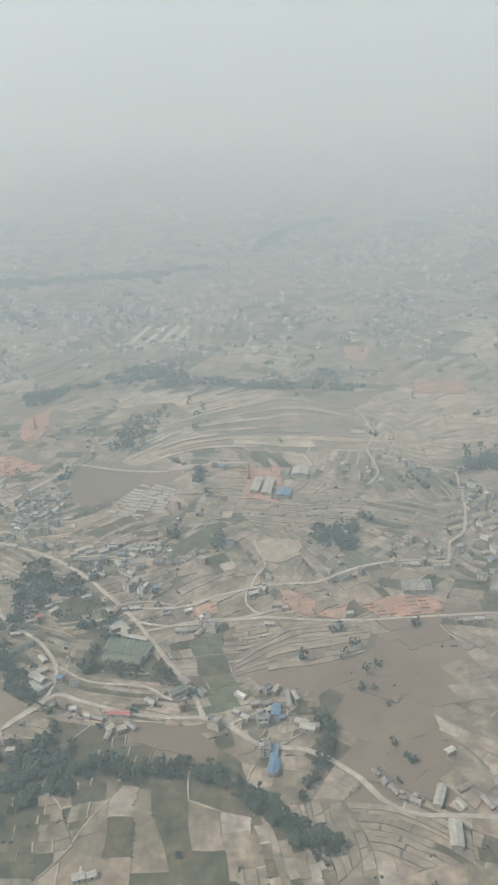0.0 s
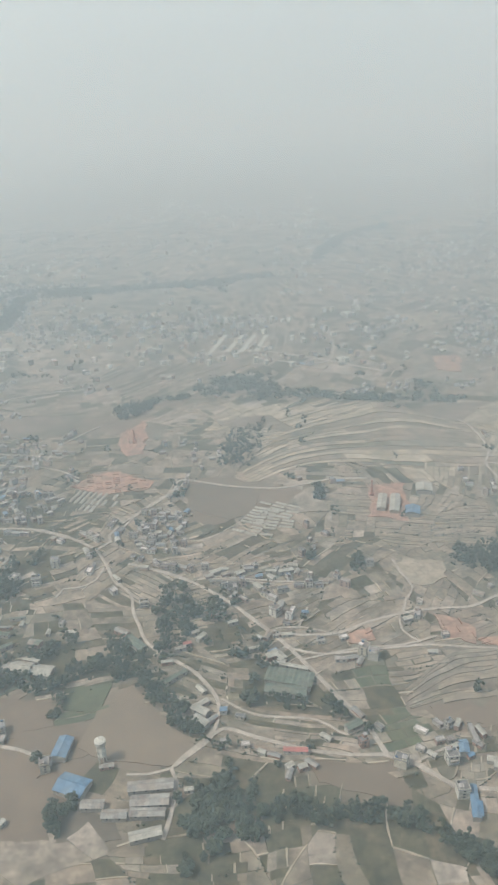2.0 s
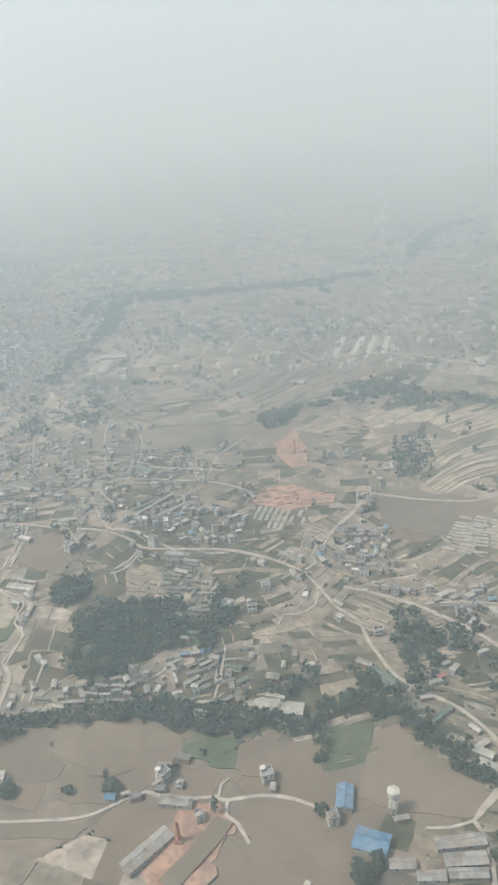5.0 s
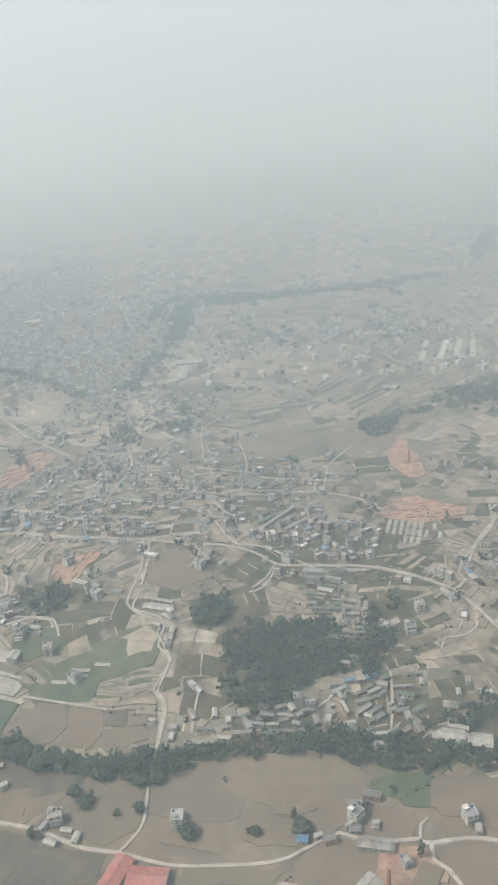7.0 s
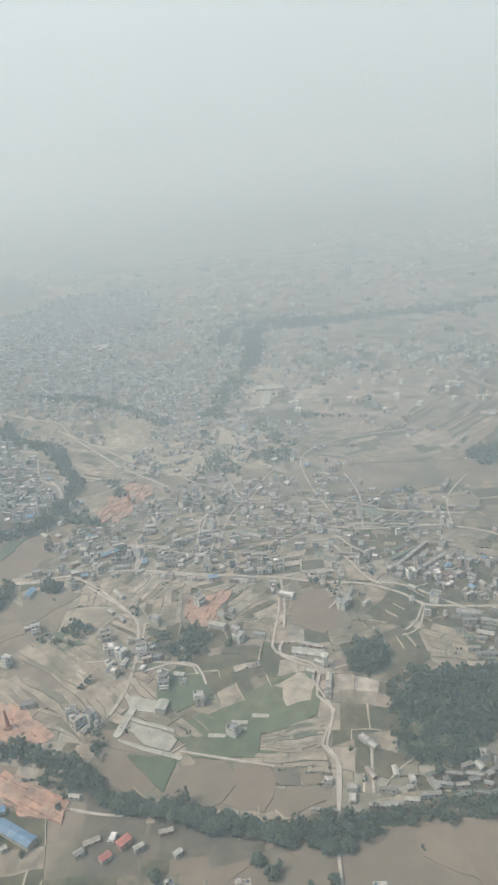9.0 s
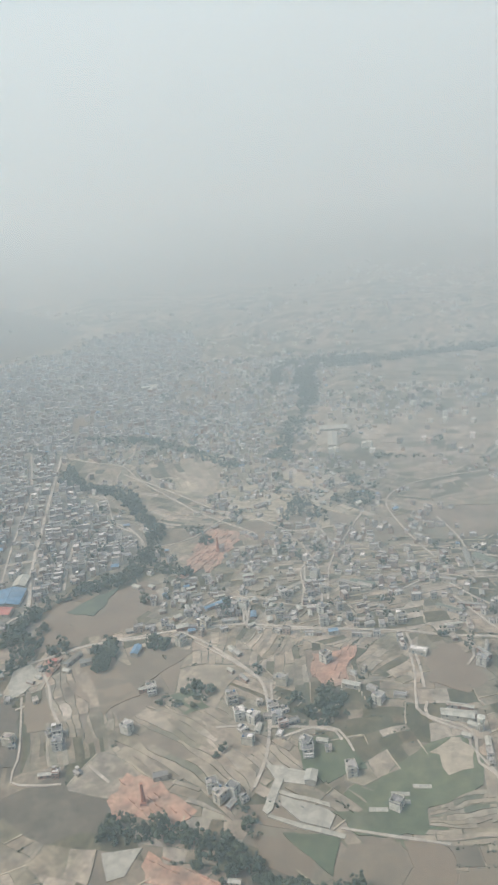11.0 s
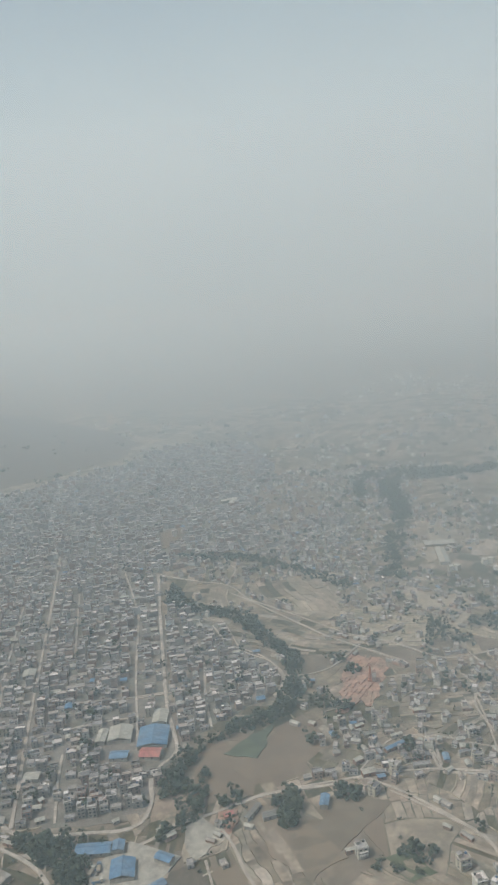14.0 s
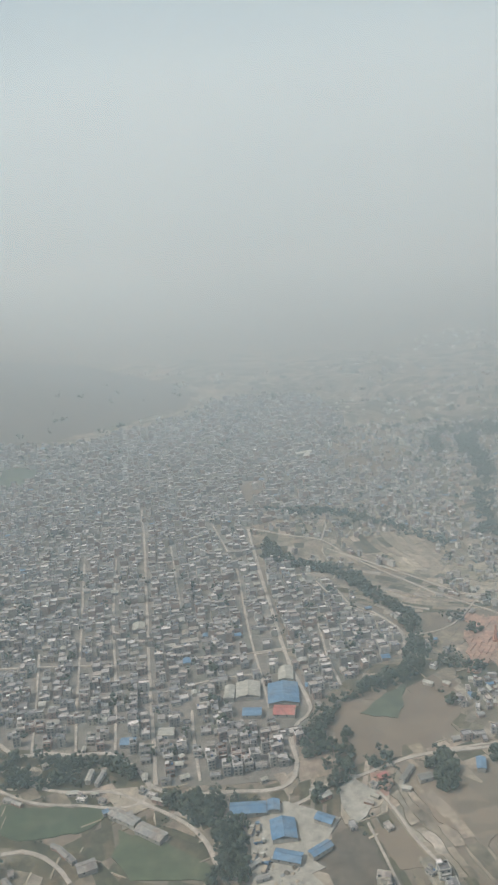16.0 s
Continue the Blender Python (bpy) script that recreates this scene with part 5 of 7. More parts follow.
hut("concrete", -274.2, 295.0, 3.6, 2.0, 22)
hut("pale", -199.0, 253.2, 3.4, 1.8, 65)
hut("pale", -181.9, 286.3, 3.8, 2.0, 8)
hut("pale", -218.2, 341.6, 6.7, 3.0, -16)
hut("pale", -211.3, 341.0, 6.3, 3.0, -14)
hut("pale", -214.6, 346.4, 3.5, 1.5, -13)
hut("pale", -210.1, 345.2, 4.8, 2.0, -18)
hut("pale", -203.4, 338.8, 7.2, 3.0, 28)
hut("pale", -244.6, 342.9, 6.8, 1.2, 11)
hut("green", -160.8, 357.5, 13.5, 4.5, -45)
hut("grey", -169.1, 366.2, 8.1, 3.5, -29)
hut("green", -137.3, 334.0, 12.8, 2.5, 42)
hut("pale", -122.8, 317.0, 6.5, 2.5, 36)
hut("red", -134.0, 357.0, 4.0, 2.0, 16)
hut("pale", -127.1, 361.8, 5.9, 2.5, 52)
hut("grey", -130.4, 365.1, 4.2, 2.0, 28)
hut("grey", -137.0, 353.6, 5.8, 2.0, 19)
hut("pale", -142.8, 344.1, 5.5, 2.0, 11)
hut("blue", -112.4, 312.6, 3.2, 2.5, -0)
hut("pale", -90.4, 347.7, 5.5, 2.5, 28)
hut("pale", -85.4, 344.8, 4.3, 2.5, -36)
hut("blue", -90.2, 351.6, 4.7, 2.0, 29)
hut("pale", -99.5, 353.6, 5.4, 1.5, 20)
hut("blue", -73.3, 381.5, 3.4, 2.0, 1)
hut("pale", -91.9, 417.9, 6.1, 2.0, -9)
hut("pale", -83.5, 417.7, 8.5, 2.5, 18)
hut("pale", -79.3, 423.2, 5.2, 2.0, -11)
hut("pale", -109.9, 415.7, 5.5, 3.0, 34)
hut("concrete", -85.3, 401.2, 6.3, 3.0, 14)
hut("slate", -118.2, 406.8, 16.5, 1.5, -3)
hut("pale", -111.5, 373.1, 5.4, 2.0, 22)
hut("concrete", -122.0, 379.3, 4.6, 2.0, -27)
hut("concrete", -112.6, 395.2, 6.5, 2.0, 57)
hut("pale", -118.7, 384.6, 4.5, 1.8, -22)
hut("pale", -179.9, 410.5, 6.4, 2.0, -49)
hut("concrete", -101.3, 292.5, 3.5, 2.5, 4)
hut("concrete", -110.8, 294.4, 3.6, 2.0, 9)
hut("grey", -221.2, 340.3, 7.5, 3.0, -20)
hut("grey", -212.8, 342.9, 6.5, 2.2, -17)
hut("grey", -213.1, 339.0, 6.6, 3.0, -12)
hut("pale", -206.0, 337.5, 6.5, 4.0, -14)
hut("grey", -215.0, 358.3, 3.2, 4.0, -13)
hut("green", -211.5, 357.7, 3.0, 4.0, -20)
hut("green", -232.9, 365.2, 8.5, 2.5, -13)
hut("grey", -242.7, 371.2, 4.7, 3.0, -14)
hut("pale", -252.4, 374.7, 3.8, 2.0, 9)
hut("blue", -247.6, 376.2, 5.2, 2.0, 19)
hut("blue", -257.7, 374.1, 4.8, 1.8, 7)
hut("grey", -263.7, 371.7, 6.9, 1.8, 7)
hut("concrete", -260.8, 357.9, 8.1, 1.5, -69)
hut("concrete", -267.4, 355.6, 5.2, 2.0, -31)
hut("pale", -250.7, 352.9, 3.3, 2.0, -18)
hut("pale", -247.4, 343.3, 6.4, 1.5, 4)
hut("grey", -246.4, 336.9, 5.6, 3.0, -16)
hut("grey", -300.8, 350.0, 6.8, 1.5, -9)
hut("slate", -296.1, 354.6, 6.3, 1.8, -10)
hut("grey", -293.5, 349.0, 5.3, 1.5, 5)
hut("concrete", -287.8, 353.8, 6.8, 1.8, -9)
hut("grey", -282.9, 349.6, 3.4, 1.8, -17)
hut("slate", -286.5, 345.6, 6.6, 1.5, -9)
hut("concrete", -278.6, 356.4, 4.4, 1.5, 20)
hut("grey", -266.0, 401.0, 6.0, 1.5, -13)
hut("green", -254.6, 388.9, 5.7, 1.5, -9)
hut("concrete", -258.8, 385.1, 5.0, 2.0, -14)
hut("concrete", -273.1, 456.7, 11.5, 4.0, -9)
hut("pale", -267.2, 440.0, 8.3, 3.0, -19)
hut("grey", -233.5, 369.9, 8.9, 1.2, 5)
hut("green", -227.7, 377.1, 8.6, 1.0, 6)
hut("pale", -356.9, 428.8, 16.4, 2.0, -10)
hut("grey", -356.3, 433.0, 10.6, 1.5, -10)
hut("concrete", -368.9, 476.2, 9.0, 4.0, -23)
hut("grey", -336.0, 472.7, 8.9, 2.0, -55)
hut("pale", -405.4, 451.4, 8.9, 3.0, -21)
hut("grey", -350.9, 338.2, 10.7, 1.0, -6)
hut("slate", -324.0, 347.5, 8.1, 1.5, -8)
hut("grey", -322.7, 340.5, 6.5, 2.0, 6)
hut("pale", -314.9, 342.6, 5.9, 2.0, -7)
hut("concrete", -336.2, 336.8, 4.5, 1.0, -1)
hut("concrete", -329.2, 339.9, 6.7, 1.5, -6)
hut("blue", -490.6, 340.1, 7.1, 3.5, 25)
hut("red", -432.1, 325.4, 5.8, 3.5, 47)
hut("red", -438.5, 318.9, 4.7, 3.0, 43)
hut("pale", -425.5, 322.9, 4.1, 2.0, 38)
hut("pale", -409.3, 320.4, 3.6, 2.0, 43)
hut("pale", -487.0, 327.2, 3.5, 2.0, 56)
hut("pale", -481.9, 322.9, 2.7, 2.0, 39)
hut("grey", -449.9, 320.7, 4.0, 2.5, 39)
hut("pale", -512.9, 460.1, 5.0, 2.0, 16)
hut("concrete", -441.1, 459.4, 7.3, 3.0, -25)
hut("concrete", -495.1, 400.5, 6.8, 3.5, 14)
hut("pale", -356.0, 427.9, 12.6, 2.2, -22)
hut("pale", -355.2, 432.9, 12.4, 2.0, -17)
hut("concrete", -368.0, 476.1, 6.3, 3.0, -13)
hut("grey", -334.4, 475.2, 14.9, 1.5, 74)
hut("pale", -325.4, 467.7, 5.1, 1.5, 52)
hut("green", -392.2, 553.5, 16.0, 3.0, -24)
hut("green", -345.9, 516.9, 15.2, 2.5, -33)
hut("grey", -333.2, 520.8, 15.1, 2.0, -13)
hut("green", -303.5, 525.6, 16.3, 2.0, 39)
hut("green", -300.2, 519.5, 21.3, 2.0, 39)
hut("grey", -295.6, 518.7, 34.9, 2.0, 52)
hut("grey", -283.0, 510.8, 20.7, 2.0, 43)
hut("green", -312.7, 579.9, 16.2, 6.0, -44)
hut("slate", -322.9, 583.7, 23.9, 3.0, -91)
hut("pale", -346.8, 499.7, 9.8, 1.5, 8)
hut("concrete", -340.1, 552.0, 8.5, 3.0, -27)
hut("pale", -603.3, 484.3, 5.2, 3.0, 41)
hut("pale", -598.8, 479.6, 6.1, 3.0, 32)
hut("red", -570.7, 490.8, 4.9, 3.0, 25)
hut("slate", -558.8, 491.7, 12.1, 2.5, 59)
hut("slate", -550.6, 488.1, 6.5, 4.0, 16)
hut("grey", -630.4, 441.2, 5.7, 2.0, 42)
hut("grey", -626.8, 433.4, 5.8, 2.0, 19)
hut("pale", -499.3, 514.2, 7.1, 4.0, 17)
hut("blue", -493.2, 509.8, 4.1, 2.5, 13)
hut("pale", -503.7, 525.7, 4.9, 3.0, 34)
hut("blue", -482.7, 536.1, 13.3, 2.5, 33)
hut("pale", -463.9, 573.2, 7.0, 3.0, 10)
hut("grey", -400.7, 554.1, 12.8, 3.0, -33)
hut("grey", -391.1, 549.8, 9.6, 3.0, -27)
hut("blue", -412.6, 498.1, 5.1, 3.0, 11)
hut("pale", -500.0, 560.4, 5.4, 2.0, 29)
hut("pale", -480.6, 547.5, 7.0, 2.0, 18)
hut("slate", -495.2, 550.8, 7.2, 2.0, 23)
hut("concrete", -471.5, 516.8, 9.2, 3.0, 5)
hut("concrete", -447.8, 524.5, 6.5, 2.5, 13)
hut("blue", -7.8, 262.1, 16.2, 3.0, -95)
hut("pale", 7.4, 280.4, 6.8, 4.0, -14)
hut("blue", -6.6, 292.9, 3.4, 2.0, 11)
hut("blue", -4.6, 286.3, 2.9, 2.0, 26)
hut("concrete", -1.1, 298.0, 11.7, 2.0, -82)
hut("concrete", -16.3, 294.6, 4.1, 2.5, 19)
hut("grey", -53.4, 302.6, 7.9, 3.0, 32)
hut("pale", -10.1, 291.3, 3.7, 2.0, 32)


def rows(turn, *poly):
    poly = list(poly)
    mx, my = sum(p[0] for p in poly) / len(poly), sum(p[1] for p in poly) / len(poly)
    for k in range(-16, 17):
        s = -60 + R.uniform(0, 4)
        while s < 60:
            length, width = R.choice((2.6, 3.2, 4.0, 5.0, 6.5, 8.5)) * R.uniform(0.85, 1.15), R.uniform(1.4, 2.3)
            a = radians(turn + 26 * noise.noise((k * 0.13, s * 0.02, turn)))
            x, y = mx + (s + length / 2) * math.cos(a) - k * 3.6 * math.sin(a), my + (s + length / 2) * math.sin(a) + k * 3.6 * math.cos(a)
            if inside(x, y, poly) and R.random() < 0.5 and free(x, y, 1.2) and not on_road(x, y, 1.4):
                LONG_HOUSES.append((x, y, length, width, math.degrees(a) + R.gauss(0, 7) + R.choice((0, 0, 0, 90))))
                for q in (-length / 3, 0, length / 3):
                    take(x + q * math.cos(a), y + q * math.sin(a), 1.1)
            s += length + R.uniform(0.4, 1.6)


rows(20, (-318, 340), (-315, 352), (-297, 361), (-279, 356), (-263, 370), (-241, 377), (-227, 370), (-228, 344), (-240, 338), (-264, 345), (-289, 345))
rows(-4, (-289, 464), (-259, 452), (-243, 396), (-268, 401))
rows(30, (-317, 575), (-286, 583), (-278, 553), (-304, 545))

NEAR_BELT = {}
for width, line in BELT_LINES:
    for x, y in line:
        NEAR_BELT.setdefault((int(x // 12), int(y // 12)), []).append((x, y, width * 0.45))


def in_trees(x, y):
    for i in (-1, 0, 1):
        for j in (-1, 0, 1):
            for a, b, w in NEAR_BELT.get((int(x // 12) + i, int(y // 12) + j), ()):
                if (a - x) ** 2 + (b - y) ** 2 < w * w:
                    return True
    return any(inside(x, y, poly) for _, poly in GROVES)


def settle(x, y, turn, room=2.0):
    if free(x, y, room) and not on_road(x, y, 1.9) and not in_trees(x, y):
        take(x, y, room)
        PLACES.append((x, y, turn))


for gap, poly in VILLAGES:
    xs, ys = [p[0] for p in poly], [p[1] for p in poly]
    turn = R.uniform(0, 180)
    mid = off_path(sum(xs) / len(xs), sum(ys) / len(ys))
    for _ in range(int((0.6 if mid < 340 else 1.6) * area(poly) / gap ** 2)):
        x, y = R.uniform(min(xs), max(xs)), R.uniform(min(ys), max(ys))
        if inside(x, y, poly):
            settle(x, y, turn + R.gauss(0, 12) + R.choice((0, 90)))



# houses along the roads
for width, line in ROAD_LINES:
    for (ax, ay), (bx, by) in zip(line, line[1:]):
        if R.random() < 0.3:
            d = math.hypot(bx - ax, by - ay) or 1
            side = R.choice((-1, 1)) * (width / 2 + R.uniform(3.2, 7))
            for k in range(R.choice((1, 1, 2, 3))):
                x, y = ax - (by - ay) / d * side + k * 5.5 * (bx - ax) / d, ay + (bx - ax) / d * side + k * 5.5 * (by - ay) / d
                if not any(q in ("bare", "green", "dark") and inside(x, y, p) for q, p in ZONES) and not any(inside(x, y, p) for p in KEEP_OFF):
                    settle(x, y, math.degrees(math.atan2(by - ay, bx - ax)) + R.gauss(0, 6))
# scattered farmhouses
for _ in range(1300):
    x, y = R.uniform(-950, 380), R.uniform(240, 1500)
    if off_path(x, y) > 215 and noise.noise((x * 0.011, y * 0.011, 2)) > 0.0 and not any(q != "yard" and inside(x, y, p) for q, p in ZONES) and not any(inside(x, y, p) for p in KEEP_OFF):
        t = R.uniform(0, 180)
        for _ in range(R.choice((1, 2, 4, 5))):
            settle(x + R.gauss(0, 7), y + R.gauss(0, 7), t + R.choice((0, 90)))
COUNTRY = len(PLACES)
# the town's rows
tu, tv = (-0.19, 0.982), (0.982, 0.19)
for poly in (TOWN, TOWN_EAST):
    p = -420.0
    col = 0
    while p < 360:
        q = 0.0
        row = 0
        while q < 800:
            x, y = -682 + tv[0] * p + tu[0] * q + R.uniform(-1.4, 1.4), 493 + tv[1] * p + tu[1] * q + R.uniform(-1.4, 1.4)
            if R.random() < 0.985 - max(0, q - 420) / 1100 and inside(x, y, poly) and (R.random() < 0.15 or not any(inside(x, y, gap) for gap in TOWN_GAPS[1:])) and not inside(x, y, TOWN_GAPS[0]):
                if free(x, y, 2.3) and not on_road(x, y, 3.5) and not in_trees(x, y):
                    take(x, y, 2.3)
                    PLACES.append((x, y, 11 + R.choice((0, 0, 0, 0, 90)) + R.gauss(0, 4)))
            row += 1
            q += R.uniform(4.7, 6.6) + (2.2 if row % 9 == 0 else 0)
        col += 1
        p += 5.3 + (1.6 if col % 4 == 0 else 0)


def tank(bm, x, y, z, r=0.55, h=1.0):
    bmesh.ops.create_cone(bm, cap_ends=True, segments=12, radius1=r, radius2=r, depth=h, matrix=Matrix.Translation((x, y, z + h / 2)))
    bmesh.ops.create_cone(bm, cap_ends=True, segments=12, radius1=r, radius2=r * 0.35, depth=0.22, matrix=Matrix.Translation((x, y, z + h + 0.11)))
    return bm


def ring(bm, w, d, z0, z1, thick):
    box(bm, -w, -d, z0, w, -d + thick, z1)
    box(bm, -w, d - thick, z0, w, d, z1)
    box(bm, -w, -d + thick, z0, -w + thick, d - thick, z1)
    box(bm, w - thick, -d + thick, z0, w, d - thick, z1)
    return bm


WINDOW = bpy.data.meshes.new("window")
bm = bmesh.new()
box(bm, -0.4, -0.05, -0.45, 0.4, 0.05, 0.45)
bmesh.ops.bevel(bm, geom=bm.edges[:], offset=0.03, segments=1, affect="EDGES")
bm.to_mesh(WINDOW)
bm.free()
WINDOW.materials.append(GLASS)


def house(w, d, floors, label, wall=None, tin=None, stair=True, balcony=False):
    """A flat-roofed or tin-roofed house; w and d are half its sides."""
    base = tagged(new("house"), label, "house", "valley houses")
    h = floors * 1.85
    part("body", box(bmesh.new(), -w, -d, -1.0, w, d, h), wall or WALL, base)
    if tin:
        bm = bmesh.new()
        e, ridge = 0.3, h + 0.7
        pts = [bm.verts.new(c) for c in ((-w - e, -d - e, h), (w + e, -d - e, h), (w + e, d + e, h), (-w - e, d + e, h), (-w - e, 0, ridge), (w + e, 0, ridge))]
        for f in ((0, 1, 5, 4), (2, 3, 4, 5), (0, 4, 3), (1, 2, 5), (3, 2, 1, 0)):
            bm.faces.new([pts[k] for k in f])
        bmesh.ops.recalc_face_normals(bm, faces=bm.faces)
        part("roof", bm, tin, base)
    else:
        part("roof_slab", box(bmesh.new(), -w - 0.25, -d - 0.25, h, w + 0.25, d + 0.25, h + 0.18), ROOF, base)
        part("parapet", ring(bmesh.new(), w, d, h + 0.18, h + 0.7, 0.14), wall or WALL, base)
        if stair:
            s = part("stair_room", box(bmesh.new(), -w + 0.15, d - 1.7, h + 0.18, -w + 1.6, d - 0.15, h + 1.85), wall or WALL, base)
            part("stair_roof", box(bmesh.new(), -w, d - 1.85, h + 1.85, -w + 1.75, d, h + 1.97), ROOF, s)
            part("water_tank", tank(bmesh.new(), w - 0.7, d - 0.7, h + 0.18, 0.42, 0.75), TANK, base)
    for k in range(floors):
        z = k * 1.85 + 1.05
        for x, y, turn in ((-w * 0.5, -d - 0.01, 0), (w * 0.5, -d - 0.01, 0), (w + 0.01, 0, 90), (-w - 0.01, 0, 90)):
            o = new("window", WINDOW)
            o.parent, o.matrix_basis = base, pose(x, y, z, 0, 0, turn)
        if balcony and k:
            part("balcony", box(bmesh.new(), -w * 0.8, -d - 0.75, k * 1.85 - 0.08, w * 0.8, -d - 0.06, k * 1.85 + 0.08), ROOF, base)
    return base


CREAM = varied("cream_wash", [(0.44, 0.41, 0.34), (0.48, 0.44, 0.36)], coarse=0.3, fine=1.5, stain=(0.3, 0.27, 0.22), stained=0.5, bump=0.1)
WHITEWASH = varied("old_whitewash", [(0.36, 0.34, 0.3), (0.4, 0.385, 0.34)], coarse=0.3, fine=1.5, stain=(0.26, 0.23, 0.19), stained=0.6, bump=0.1)
SLATE = varied("dark_roof_sheet", [(0.17, 0.165, 0.15), (0.21, 0.2, 0.18)], rough=0.7, coarse=0.2, fine=1.5, stain=(0.14, 0.12, 0.1), stained=0.5, bump=0.1)
BRICKWALL = varied("bare_brick", [(0.289, 0.176, 0.127), (0.32, 0.21, 0.157), (0.25, 0.158, 0.121)], coarse=0.4, fine=2.0, stain=(0.187, 0.158, 0.142), stained=0.5)
GREYWALL = varied("cement_render", [(0.361, 0.341, 0.3), (0.298, 0.284, 0.253), (0.415, 0.389, 0.338)], coarse=0.4, fine=2.0, stain=(0.207, 0.186, 0.161), stained=0.5)
MODELS = [
    house(1.7, 1.9, 2, "two-storey brick house with a flat concrete roof", BRICKWALL),
    house(1.9, 1.8, 2, "two-storey cement house with roof tank and balcony", GREYWALL, balcony=True),
    house(1.6, 1.8, 1, "whitewashed single-storey house with a parapet roof", WHITEWASH),
    house(1.8, 2.0, 2, "unplastered two-storey brick house with a stair room", BRICKWALL, balcony=True),
    house(2.6, 1.3, 1, "low brick cottage under a grey tin roof", BRICKWALL, tin=TIN, stair=False),
    house(2.0, 1.25, 1, "low cement cottage under a pale tin roof", GREYWALL, tin=TIN_WHITE, stair=False),
    house(1.6, 1.7, 3, "narrow three-storey cement house with a stair room", GREYWALL),
    house(2.1, 1.5, 1, "single-storey cement house with an open flat roof", GREYWALL, stair=False),
    house(1.9, 2.0, 3, "three-storey white plastered house with balconies", PLASTER, balcony=True),
    house(2.1, 1.8, 3, "three-storey cream house with a roof terrace", CREAM, balcony=True),
]
PICK = [0, 2, 2, 2, 4, 4, 4, 4, 5, 5, 5, 5, 7, 7, 7, 7, 7, 1]
PICK_TOWN = [0, 1, 1, 3, 6, 6, 2, 7, 1, 5]

order = sorted(range(len(PLACES)), key=lambda i: off_path(PLACES[i][0], PLACES[i][1]))
near = set(order[:230])
town_near = sorted(range(COUNTRY, len(PLACES)), key=lambda i: off_path(PLACES[i][0], PLACES[i][1]))[:62]
near |= set(town_near)
near_list = sorted(near)
used = set()
for i in near_list:
    x, y, turn = PLACES[i]
    k = R.choice(PICK_TOWN if i >= COUNTRY else PICK)
    m = pose(x, y, land(x, y) + 0.3, 0, 0, turn)
    if k not in used:
        MODELS[k].matrix_basis = m
        used.add(k)
    else:
        s = R.uniform(1.1, 1.45) if i >= COUNTRY else R.uniform(0.85, 1.15)
        copy_thing(MODELS[k], m).scale = (s, s, 0.9 + 0.1 * s) if i >= COUNTRY else (s * R.uniform(0.9, 1.3), s * 0.85, 0.85)
for k, ob in enumerate(MODELS):
    if k not in used:
        x, y, turn = PLACES[order[240 + k]]
        near.add(order[240 + k])
        ob.matrix_basis = pose(x, y, land(x, y) + 0.3, 0, 0, turn)

bv, bf, bp = [], [], []


def block(cx, cy, turn, x0, y0, z0, x1, y1, z1, material, floor=False):
    c, s = math.cos(turn), math.sin(turn)
    n = len(bv)
    for z in (z0, z1):
        for x, y in ((x0, y0), (x1, y0), (x1, y1), (x0, y1)):
            bv.append((cx + x * c - y * s, cy + x * s + y * c, z))
    for f in ((0, 1, 5, 4), (1, 2, 6, 5), (2, 3, 7, 6), (3, 0, 4, 7), (4, 5, 6, 7)):
        bf.append([n + k for k in f])
        bp.append(material)


def gable(cx, cy, turn, w, d, z, rise, material):
    c, s = math.cos(turn), math.sin(turn)
    n = len(bv)
    for x, y, q in ((-w, -d, z), (w, -d, z), (w, d, z), (-w, d, z), (-w, 0, z + rise), (w, 0, z + rise)):
        bv.append((cx + x * c - y * s, cy + x * s + y * c, q))
    for f in ((0, 1, 5, 4), (2, 3, 4, 5), (0, 4, 3), (1, 2, 5)):
        bf.append([n + k for k in f])
        bp.append(material)


